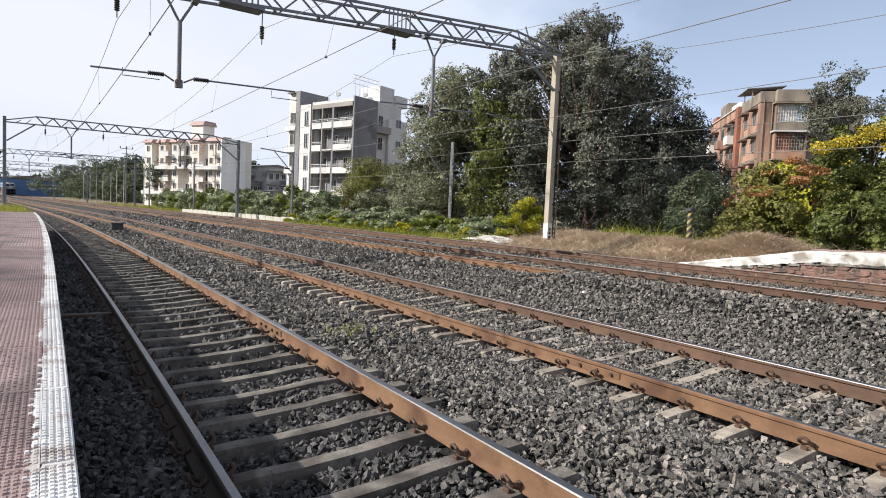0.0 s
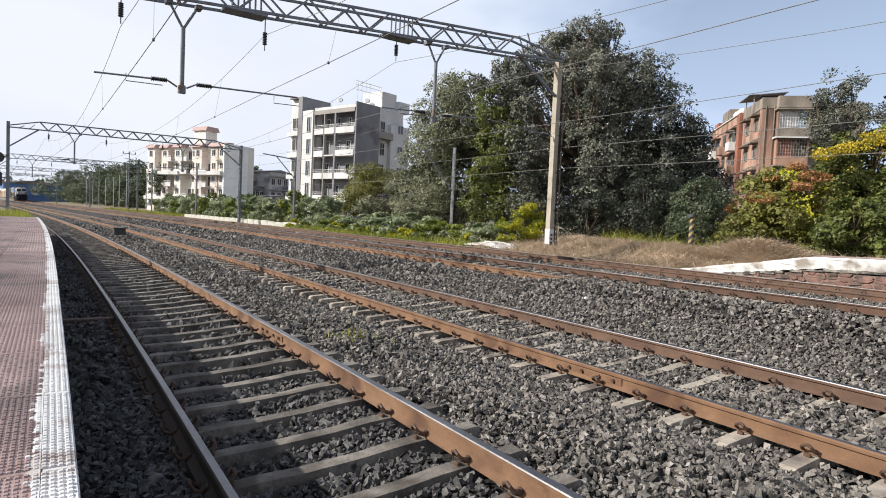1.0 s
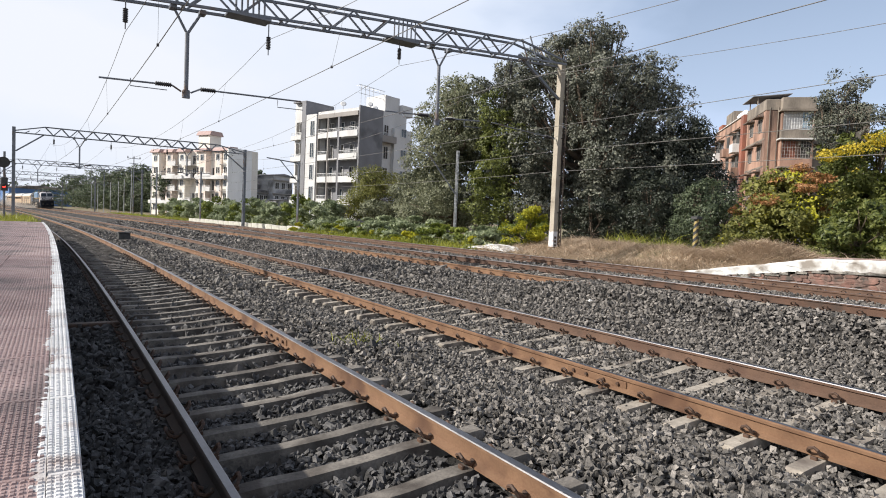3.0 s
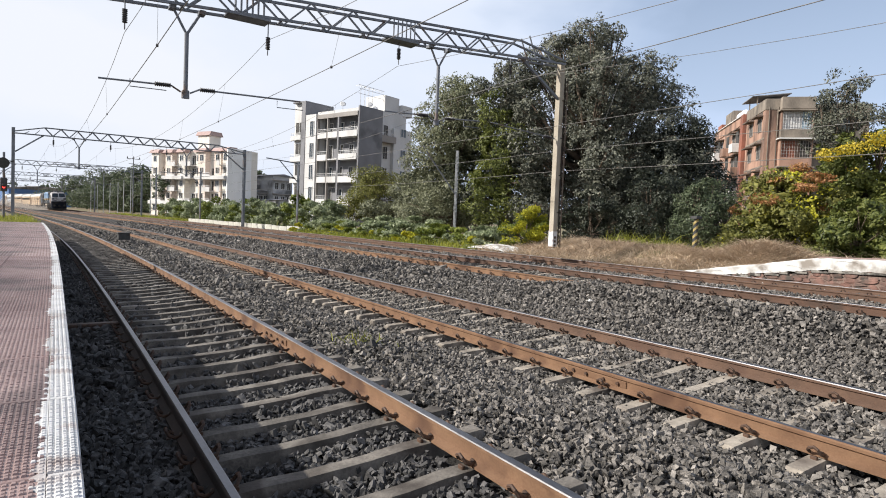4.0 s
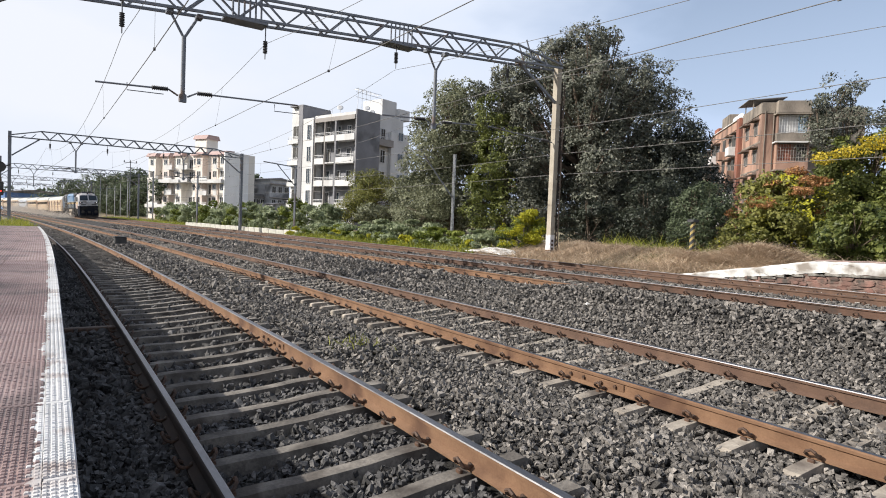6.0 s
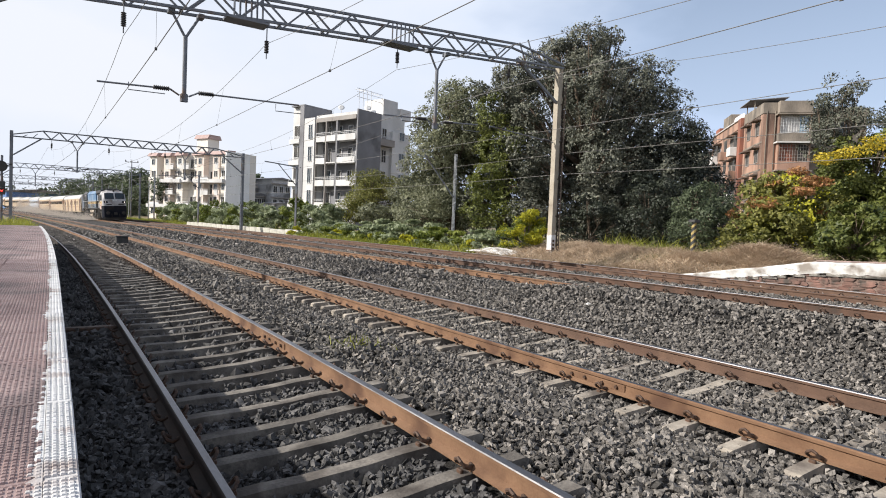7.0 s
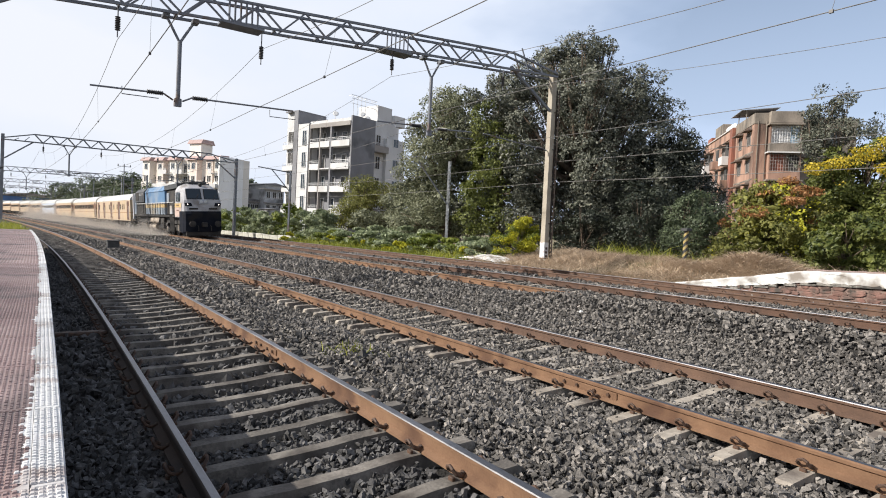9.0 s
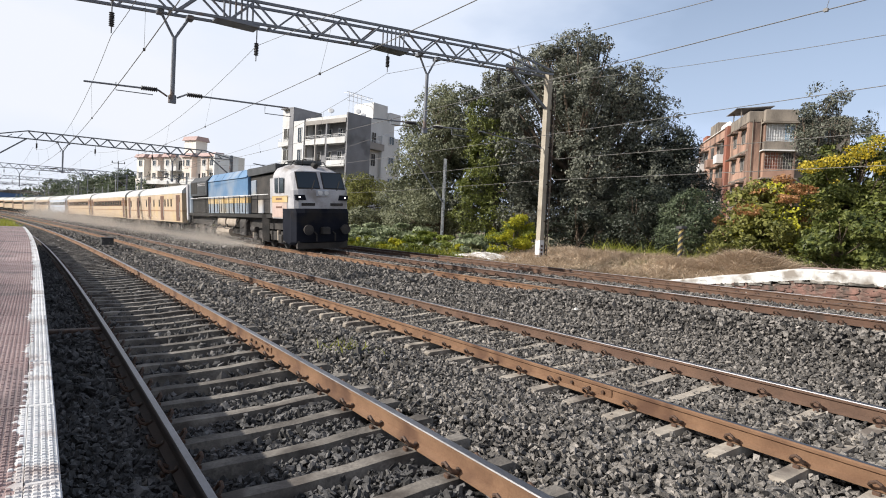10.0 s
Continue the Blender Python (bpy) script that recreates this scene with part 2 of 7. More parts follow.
# ---- mesh building ----
class Solid:
    """Collects simple pieces into one mesh."""

    def __init__(self):
        self.v, self.f = [], []

    def add(self, verts, faces):
        k = len(self.v)
        self.v += [tuple(map(float, p)) for p in verts]
        self.f += [tuple(i + k for i in face) for face in faces]
        return self

    def box(self, x0, y0, z0, x1, y1, z1, c=0.0):
        """A box; c cuts its upright and top edges."""
        if c <= 0:
            p = [(x, y, z) for z in (z0, z1) for x, y in ((x0, y0), (x1, y0), (x1, y1), (x0, y1))]
            return self.add(p, [(3, 2, 1, 0), (4, 5, 6, 7), (0, 1, 5, 4), (1, 2, 6, 5), (2, 3, 7, 6), (3, 0, 4, 7)])
        ring = lambda d, z: [(x0 + d, y0, z), (x1 - d, y0, z), (x1, y0 + d, z), (x1, y1 - d, z), (x1 - d, y1, z), (x0 + d, y1, z), (x0, y1 - d, z), (x0, y0 + d, z)]
        top = [(min(max(x, x0 + c), x1 - c), min(max(y, y0 + c), y1 - c), z1) for x, y, _ in ring(c, z1)]
        return self.loft([ring(c, z0), ring(c, z1 - c), top])

    def loft(self, rings, caps=True, closed=True):
        n = len(rings[0])
        f = []
        for j in range(len(rings) - 1):
            for i in range(n if closed else n - 1):
                a, b = j * n + i, j * n + (i + 1) % n
                f.append((a, b, b + n, a + n))
        if caps:
            f += [tuple(range(n))[::-1], tuple(range((len(rings) - 1) * n, len(rings) * n))]
        return self.add([p for r in rings for p in r], f)

    def prism(self, outline, axis, a, b):
        """A flat outline pushed along an axis from a to b."""
        put = {"x": lambda u, w, d: (d, u, w), "y": lambda u, w, d: (u, d, w), "z": lambda u, w, d: (u, w, d)}[axis]
        return self.loft([[put(u, w, d) for u, w in outline] for d in (a, b)])

    def tube(self, pts, r, seg=8, r2=None):
        """A round bar along points, tapering from r to r2."""
        pts = [Vector(p) for p in pts]
        rings, r2 = [], r if r2 is None else r2
        for i, p in enumerate(pts):
            d = (pts[min(i + 1, len(pts) - 1)] - pts[max(i - 1, 0)]).normalized()
            u = d.orthogonal().normalized() if i == 0 else (u - d * u.dot(d)).normalized()
            w = d.cross(u)
            q = r + (r2 - r) * i / max(1, len(pts) - 1)
            rings.append([p + q * (math.cos(a) * u + math.sin(a) * w) for a in (2 * math.pi * k / seg for k in range(seg))])
        return self.loft(rings)

    def bar(self, p, q, w, h, up=(0, 0, 1)):
        """A square bar between two points."""
        p, q = Vector(p), Vector(q)
        d = (q - p).normalized()
        s = d.cross(Vector(up))
        s = d.orthogonal() if s.length < 1e-4 else s
        s.normalize()
        t = s.cross(d)
        ring = lambda c: [c + s * a * w / 2 + t * b * h / 2 for a, b in ((-1, -1), (1, -1), (1, 1), (-1, 1))]
        return self.loft([ring(p), ring(q)])

    def ribbed(self, p, q, r, n):
        """A ribbed insulator from p to q with n sheds, in one piece."""
        p, q = Vector(p), Vector(q)
        d = (q - p).normalized()
        u = d.orthogonal().normalized()
        w = d.cross(u)
        rings = []
        for i in range(n):
            for f, k in ((0.0, 0.66), (0.25, 1.0), (0.5, 0.95), (0.75, 0.66)):
                c = p + (q - p) * ((i + f) / n)
                rings.append([c + r * k * (math.cos(a) * u + math.sin(a) * w) for a in (2 * math.pi * j / 10 for j in range(10))])
        return self.loft(rings)

    def disc(self, c, axis, r, depth, seg=16, r2=None):
        c, a = Vector(c), Vector(axis).normalized()
        return self.tube([c - a * depth / 2, c + a * depth / 2], r, seg, r2)


def mesh_of(name, b, mat, smooth=False):
    me = bpy.data.meshes.new(name)
    me.from_pydata(b.v, [], b.f)
    for m in mat if isinstance(mat, (list, tuple)) else (mat,):
        me.materials.append(m)
    if smooth:
        me.shade_smooth()
    return me


def part(name, b, mat, parent, label="", smooth=False, m=None):
    """One mesh object under a thing or a part."""
    ob = new(name, b if isinstance(b, bpy.types.Mesh) else mesh_of(name, b, mat, smooth))
    ob.parent = parent
    if m is not None:
        ob.matrix_basis = m
    return tagged(ob, label) if label else ob


def thing(name, m, label, category, group="", kind=""):
    ob = new(name)
    ob.matrix_basis = m
    ob.empty_display_size = 0.3
    return tagged(ob, label, category, group, kind)


def quick_mesh(name, verts, faces, mat):
    """A mesh from arrays: verts (n, 3), faces (m, 3 or 4)."""
    me = bpy.data.meshes.new(name)
    k = faces.shape[1]
    me.vertices.add(len(verts))
    me.vertices.foreach_set("co", np.ascontiguousarray(verts, np.float32).ravel())
    me.loops.add(faces.size)
    me.loops.foreach_set("vertex_index", np.ascontiguousarray(faces, np.int32).ravel())
    me.polygons.add(len(faces))
    me.polygons.foreach_set("loop_start", np.arange(0, faces.size, k, dtype=np.int32))
    me.update(calc_edges=True)
    me.shade_flat()
    for m in mat if isinstance(mat, (list, tuple)) else (mat,):
        me.materials.append(m)
    return me


rng = np.random.default_rng(7)


# ---- ground and ballast ----
CANT = 0.0584
GAUGE = 1.748  # between rail head centres
TRACKS = ((0.939, 0.0, CANT, "near"), (5.676, 0.009, CANT, "second"), (11.272, 0.395, CANT, "third"), (16.22, 0.45, 0.0, "siding"))
PITCH = 0.6023


def bed_height(s, n):
    """Height of the ballast over the cross-section, before the line's climb."""
    s, n = np.asarray(s, float), np.asarray(n, float)
    base = np.interp(n, (-1, 0.3, 0.75, 1.2, 1.9, 2.5, 2.9, 3.3, 3.8, 4.6, 5.1, 5.5, 6.0, 7.2, 8.0, 9.0, 9.8, 10.25, 10.7, 11.3, 12.0, 13.0, 13.8, 15.0, 15.8, 17.0, 18.2, 19.2),
                     (-0.20, -0.18, -0.195, -0.262, -0.225, -0.165, -0.15, -0.125, -0.085, -0.15, -0.245, -0.25, -0.195, -0.12, -0.04, 0.12, 0.26, 0.28, 0.17, 0.165, 0.20, 0.27, 0.30, 0.27, 0.26, 0.27, 0.24, 0.20))
    heap = np.exp(-((n - 10.1) / 0.5) ** 2) * 0.27 * np.clip((12.0 - s) / 3.5, 0, 1)
    wave = 0.018 * np.sin(s * 1.7 + n * 2.3) * np.sin(s * 0.6 - n * 1.1)
    dune = 0.05 * np.exp(-((n - 4.2) / 0.5) ** 2) * np.sin(s * 0.9)
    dip = 0.1 * np.exp(-((n - 4.95) / 0.42) ** 2) * np.clip(1.3 - np.abs(s - 13.5) / 6, 0, 1)  # sleeper ends laid bare
    return base + heap + wave + dune - dip


def land_height(x, y):
    """Open land outside the ballast."""
    s = np.clip(y, 0, 400)
    n = x - np.interp(s, _S, _X)
    z = np.interp(n, (-3000, -60, -3, -1, 17.6, 18.6, 22, 30, 60, 3000), (0.3, 0.3, 0.3, -0.7, -0.7, 0.12, 0.35, 0.6, 0.8, 0.8))
    return z + np.minimum(rise(s), 1.2)


def make_ground():
    far = np.array([300, 400, 600, 900, 1400, 2200, 3500.0])
    xs = np.r_[-far[::-1], np.arange(-200, -20, 20), np.arange(-20, 60, 1.0), np.arange(60, 260, 10), far]
    ys = np.r_[-far[::-1], np.arange(-200, -20, 20), np.arange(-20, 260, 3.0), far]
    gx, gy = np.meshgrid(xs, ys)
    z = land_height(gx, gy) + 0.06 * np.sin(gx * 0.8) * np.sin(gy * 0.55)
    v = np.stack([gx, gy, z], -1).reshape(-1, 3)
    i = np.arange(v.shape[0]).reshape(gx.shape)
    f = np.stack([i[:-1, :-1], i[:-1, 1:], i[1:, 1:], i[1:, :-1]], -1).reshape(-1, 4)
    ob = new("ground", quick_mesh("ground", v, f, EARTH))
    tagged(ob, "brown earth with patches of low growth beside the line", "ground", kind="structure")
    s = np.r_[np.arange(-6, 45, 0.28), np.arange(45, 420, 2.0)]
    n = np.arange(-0.9, 19.3, 0.14)
    gs, gn = np.meshgrid(s, n, indexing="ij")
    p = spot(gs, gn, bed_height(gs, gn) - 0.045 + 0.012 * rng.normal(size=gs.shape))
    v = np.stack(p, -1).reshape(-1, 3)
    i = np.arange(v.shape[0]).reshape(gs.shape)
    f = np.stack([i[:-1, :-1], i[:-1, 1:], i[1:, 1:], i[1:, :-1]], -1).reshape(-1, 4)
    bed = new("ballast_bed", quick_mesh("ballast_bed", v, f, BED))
    tagged(bed, "near-black ballast bed under the tracks, shadow between stones in its colour", "ballast", kind="structure")


def sleeper_line(k, i):
    return 0.53 + PITCH * i + (0.0, 0.12, 0.3, 0.2)[k]


def scatter_stones(name, s0, s1, n0, n1, density, size, seed, label, mat=None, blocky=False):
    """Loose angular stones over a stretch of the bed, as one piece of stuff."""
    g = np.random.default_rng(seed)
    m = int((s1 - s0) * (n1 - n0) * density)
    s, n = g.uniform(s0, s1, m), g.uniform(n0, n1, m)
    keep = np.ones(m, bool)
    for k, (nl, z, c, _) in enumerate(TRACKS):
        for edge in (nl, nl + GAUGE):
            keep &= np.abs(n - edge) > 0.085
        off = np.abs((s - sleeper_line(k, 0) + PITCH / 2) % PITCH - PITCH / 2)
        reach = (1.36, 1.30, 1.30, 1.2)[k]
        bare = (off < 0.10) & (np.abs(n - nl - GAUGE / 2) < reach) & ((k > 0) | (n > nl))
        keep &= ~(bare & (g.random(m) > np.where((n < nl) & (k == 1), 0.08, (0.05, 0.42, 0.55, 0.6)[k])))
    s, n = s[keep], n[keep]
    m = len(s)
    if blocky:
        # six-sided blocks with their top and bottom drawn in
        base = np.array([(-1, -1, -0.8), (1, -1, -0.8), (1, 1, -0.8), (-1, 1, -0.8), (-0.75, -0.7, 1), (0.8, -0.8, 1), (0.7, 0.75, 1), (-0.8, 0.8, 1)]) * 0.74
        tri = np.array([(0, 2, 1), (0, 3, 2), (4, 5, 6), (4, 6, 7), (0, 1, 5), (0, 5, 4), (1, 2, 6), (1, 6, 5), (2, 3, 7), (2, 7, 6), (3, 0, 4), (3, 4, 7)])
    else:
        base = np.array([(1, 0, 0), (-1, 0, 0), (0, 1, 0), (0, -1, 0), (0.35, 0.3, 0.8), (-0.3, -0.35, -0.8)]) * 1.12
        tri = np.array([(0, 2, 4), (2, 1, 4), (1, 3, 4), (3, 0, 4), (2, 0, 5), (1, 2, 5), (3, 1, 5), (0, 3, 5)])
    r = size * np.exp(g.normal(0, 0.28, m))
    shape = base[None] * (1 + g.uniform(-0.3, 0.3, (m, len(base), 3))) + g.uniform(-0.26, 0.26, (m, len(base), 3))
    shape *= np.stack([np.ones(m) * 1.25, g.uniform(0.6, 1.0, m), g.uniform(0.42, 0.85, m)], 1)[:, None]
    rot_q = g.normal(size=(m, 4)) * (1, 0.8, 0.8, 1)
    rot_q /= np.linalg.norm(rot_q, axis=1)[:, None]
    w, x, y, z = rot_q.T
    mats = np.stack([np.stack([1 - 2 * (y * y + z * z), 2 * (x * y - z * w), 2 * (x * z + y * w)], 1),
                     np.stack([2 * (x * y + z * w), 1 - 2 * (x * x + z * z), 2 * (y * z - x * w)], 1),
                     np.stack([2 * (x * z - y * w), 2 * (y * z + x * w), 1 - 2 * (x * x + y * y)], 1)], 1)
    shape = np.einsum("mij,mkj->mki", mats, shape) * r[:, None, None]
    p = np.stack(spot(s, n, bed_height(s, n) + g.uniform(-0.045, 0.042, m)), -1)
    v = (shape + p[:, None]).reshape(-1, 3)
    f = (tri[None] + (np.arange(m) * len(base))[:, None, None]).reshape(-1, 3)
    tagged(new(name, quick_mesh(name, v, f, mat or STONE)), label, "ballast", kind="stuff")


RAIL = [(-0.036, -0.012), (-0.031, -0.003), (-0.022, 0.0), (0.022, 0.0), (0.031, -0.003), (0.036, -0.012), (0.034, -0.04), (0.011, -0.055), (0.010, -0.135), (0.075, -0.158), (0.075, -0.172),
        (-0.075, -0.172), (-0.075, -0.158), (-0.010, -0.135), (-0.011, -0.055), (-0.034, -0.04)]


def rail_mesh(nl, z, cant, origin, side, rust):
    """A flat-bottomed rail swept along the bend, its running face worn bright."""
    ss = np.r_[np.arange(-5, 60, 1.0), np.arange(60, 400, 4.0)]
    b = Solid()
    rings = []
    for s in ss:
        c, q = math.cos(cant), math.sin(cant)
        rings.append([spot(s, nl + u * c, z + w + u * q) - origin for u, w in RAIL])
    b.loft(rings)
    me = mesh_of("rail", b, (rust, SHINE if nl < 4 else SHINE_DULL))
    n = len(RAIL)
    worn = np.zeros(len(me.polygons), np.int32)
    for j in range(len(ss) - 1):
        for q in (2, 3) if side > 0 else (0, 1, 2, 3) if nl < 4 else (0, 1, 2):
            worn[j * n + q] = 1
    me.polygons.foreach_set("material_index", worn)
    return me


def sleeper_mesh(mat):
    b = Solid()
    rings = []
    for x, top, wt, wb in ((-1.37, -0.02, 0.06, 0.10), (-1.33, 0.0, 0.072, 0.115), (-0.55, 0.0, 0.072, 0.115), (-0.25, -0.018, 0.066, 0.105), (0.25, -0.018, 0.066, 0.105),
                           (0.55, 0.0, 0.072, 0.115), (1.33, 0.0, 0.072, 0.115), (1.37, -0.02, 0.06, 0.10)):
        rings.append([(x, -wb, -0.21), (x, wb, -0.21), (x, wt, top), (x, -wt, top)])
    return mesh_of("sleeper", b.loft(rings), mat)


def clip_mesh():
    """A bent spring clip with its iron shoulder."""
    b = Solid()
    loop = [(0.005, -0.05, 0.03), (0.04, -0.05, 0.05), (0.062, -0.03, 0.075), (0.062, 0.0, 0.088), (0.062, 0.03, 0.075), (0.045, 0.045, 0.045), (0.01, 0.05, 0.03), (-0.035, 0.025, 0.028), (-0.04, -0.01, 0.03)]
    b.tube([(x * 1.15, y * 1.15, z * 1.3) for x, y, z in loop], 0.015, 7)
    b.box(0.04, -0.03, -0.005, 0.07, 0.03, 0.03, 0.006)
    return mesh_of("rail_clip", b, CLIP)


def make_track(k, sleeper, clip):
    nl, z, cant, word = TRACKS[k]
    base = spot(0, nl + GAUGE / 2, z)
    label = {"near": "curved broad gauge track on exposed concrete sleepers beside the platform", "second": "curved broad gauge track with rusty rails in grey ballast",
             "third": "main track that the train runs on, rusty orange rails", "siding": "older siding track with brown rails near dry grass"}[word]
    t = thing("railway_track", Matrix.Translation(base), label, "railway track", "parallel tracks", "structure")
    # the near track's left rail gets its shade from RUST_DARK
    part("rail", rail_mesh(nl, z, cant, base, 1, (RUST_DARK, RUST, RUST, RUST_BROWN)[k]), None, t, "rusty rail with a bright worn head")
    part("rail", rail_mesh(nl + GAUGE, z + GAUGE * cant, cant, base, -1, (RUST, RUST_BROWN, RUST_DEEP, RUST_BROWN)[k]), None, t, "rusty rail with a bright worn head")
    inv = Matrix.Translation(base).inverted()
    drop = -0.182
    last = (112, 100, 80, 60)[k]
    for i in range(-5, last):
        s = sleeper_line(k, i)
        m = inv @ at_line(s, nl + GAUGE / 2, z + GAUGE / 2 * cant + drop, cant)
        part("sleeper", sleeper, None, t, m=m)
        if i < (44, 40, 42, 34)[k]:
            for side in (0, 1):
                for d in (1, -1):
                    cm = inv @ at_line(s, nl + GAUGE * side, z + GAUGE * cant * side + drop, cant) @ Matrix.Translation((0.075 * d, 0, 0.0))
                    part("rail_clip", clip, None, t, m=cm if d > 0 else cm @ Matrix.Rotation(math.pi, 4, "Z"))
    for s, side in {0: ((8.35, 1),), 1: ((5.05, 0),)}.get(k, ()):
        for d in (-1, 1):
            pm = inv @ at_line(s, nl + GAUGE * side, z + GAUGE * cant * side, cant)
            plate = part("fishplate", Solid().box(0.012 * d - 0.012, -0.48, -0.135, 0.012 * d + 0.012, 0.48, -0.055, 0.006), RUST, t, "bolted joint plate", m=pm @ Matrix.Translation((0.008 * d, 0, 0)))
            for y in (-0.36, -0.14, 0.14, 0.36):
                part("bolt", Solid().disc((0.034 * d, y, -0.095), (1, 0, 0), 0.022, 0.03, 6), CLIP, plate)
    b = Solid()
    for i in range(last, 420):
        m = inv @ at_line(sleeper_line(k, i), nl + GAUGE / 2, z + GAUGE / 2 * cant + drop, cant)
        b.add([m @ Vector(p) for p in ((-1.37, -0.1, 0), (1.37, -0.1, 0), (1.37, 0.1, 0), (-1.37, 0.1, 0), (-1.37, -0.13, -0.2), (1.37, -0.13, -0.2), (1.37, 0.13, -0.2), (-1.37, 0.13, -0.2))],
              [(0, 1, 2, 3), (4, 5, 1, 0), (5, 6, 2, 1), (6, 7, 3, 2), (7, 4, 0, 3)])
    tagged(part("far_sleepers", b, SLEEPER_PALE if k else SLEEPER, t), kind="stuff")


# ---- platform ----
def edge_n(s):
    return 0.085 + 0.0028 * np.maximum(np.asarray(s, float) - 6, 0)


PLAT_Z = 0.84


def worn_paint(s):
    """How far the white edge paint reaches inwards; its border is ragged."""
    s = np.asarray(s, float)
    step = np.floor(s / 0.03) * 0.03
    return 0.114 + 0.014 * np.sin(s * 3.1 + 1.5 * np.sin(s * 1.3)) + 0.010 * np.sin(s * 8.3 + 1) + 0.012 * np.sin(step * 61.0 + 3 * np.sin(step * 7.7)) + np.where(s < 4, 0.008, 0.0)


def make_platform():
    p = thing("platform", Matrix.Identity(4), "raised station platform with pink ribbed tiles and a worn white edge line", "platform", kind="structure")
    b = Solid()
    rings = []
    for s in np.r_[np.arange(-8, 39.6, 1.0)]:
        e = float(edge_n(s))
        z = PLAT_Z - 0.035
        rings.append([spot(s, n, h) - (0, 0, rise(s)) for n, h in ((-9, -0.7), (e - 0.12, -0.7), (e - 0.12, z - 0.16), (e - 0.015, z - 0.15), (e - 0.015, z), (-9, z))])
    b.loft(rings)
    part("platform_body", b, PLASTER, p, "stained plastered platform wall")
    # slabs: a white edge course and rows of pink tiles behind it
    slabs = {}
    length = 0.958

    def slab(n0, n1, mat, s, i):
        key = (round(n0, 2), mat.name)
        if key not in slabs:
            c = Solid().box(n0 + 0.004, 0.004, -0.035, n1 - 0.004, length - 0.004, 0.0, 0.006)
            slabs[key] = mesh_of("paving_tile", c, mat)
        m = at_line(s, float(edge_n(s)), PLAT_Z - float(rise(s)))
        m = Matrix.Translation((0, 0, random.uniform(-0.003, 0.002))) @ m
        part("paving_tile", slabs[key], None, p, m=m)

    i, s = 0, -2.45
    while s < 39.0:
        slab(-0.115, 0.0, WHITE, s, i)
        for r in range(4 if s < 20 else 3):
            n0 = -0.115 - 0.62 * (r + 1)
            slab(n0, n0 + 0.62, TILE, s, i)
        s += length
        i += 1
    # raised ribs of the tiles near the camera: one row of small bumps beside another
    g = np.random.default_rng(3)
    s, n = np.meshgrid(np.arange(1.3, 13, 0.03), np.arange(-1.9, -0.005, 0.024), indexing="ij")
    s, n = s.ravel(), n.ravel()
    near = (n > -0.35 - 0.16 * (s - 1)) & (((s + 2.45) % length) > 0.03)
    s, n = s[near], n[near]
    fs, fn = np.meshgrid(np.arange(13, 38.8, 0.08), np.arange(-2.5, -0.01, 0.048), indexing="ij")
    s, n = np.r_[s, fs.ravel()], np.r_[n, fn.ravel()]
    white = n > -worn_paint(s)
    # the ragged paint that runs over onto the pink tiles
    q = np.arange(-2.4, 38.8, 0.02)
    w = np.maximum(worn_paint(q) + 0.006 * g.normal(size=len(q)), 0.112)
    e = edge_n(q)
    v = np.concatenate([np.stack(spot(q, e - 0.110, PLAT_Z + 0.0015 - rise(q)), -1), np.stack(spot(q, e - w, PLAT_Z + 0.0015 - rise(q)), -1)])
    i = np.arange(len(q) - 1)
    part("spilled_paint", quick_mesh("spilled_paint", v, np.stack([i, i + 1, i + 1 + len(q), i + len(q)], 1), WHITE), None, p, "ragged white paint over the tiles")
    for flag, mat, word in ((True, WHITE, "white painted"), (False, TILE, "pink")):
        ss, nn = s[white == flag], n[white == flag]
        q = np.array([(-0.0085, -0.012, 0), (0.0085, -0.012, 0), (0.0085, 0.012, 0), (-0.0085, 0.012, 0), (-0.005, -0.008, 1), (0.005, -0.008, 1), (0.005, 0.008, 1), (-0.005, 0.008, 1)])
        h = g.uniform(0.005, 0.0085, len(ss))
        big = np.where(ss > 13, 2.0, 1.0)[:, None]
        u = nn[:, None] + edge_n(ss)[:, None] + q[None, :, 0] * big
        w = ss[:, None] + q[None, :, 1] * big
        zz = PLAT_Z - rise(w) + q[None, :, 2] * h[:, None] - 0.0015
        v = np.stack(spot(w, u, zz), -1).reshape(-1, 3)
        f = np.array([(4, 5, 6, 7), (0, 1, 5, 4), (1, 2, 6, 5), (2, 3, 7, 6), (3, 0, 4, 7)])
        f = (f[None] + (np.arange(len(ss)) * 8)[:, None, None]).reshape(-1, 4)
        tagged(part("tile_ribs", quick_mesh("tile_ribs", v, f, mat), None, p, word + " raised ribs"), kind="stuff")


# ---- overhead line ----
GANTRIES = ((22.1, 21.7, 3.88, 14.22, True), (68.0, 20.3, 4.2, 14.1, False), (122.0, 20.3, 4.2, 14.1, False), (172.0, 20.3, 4.2, 14.1, False), (226.0, 20.3, 4.2, 14.1, False))


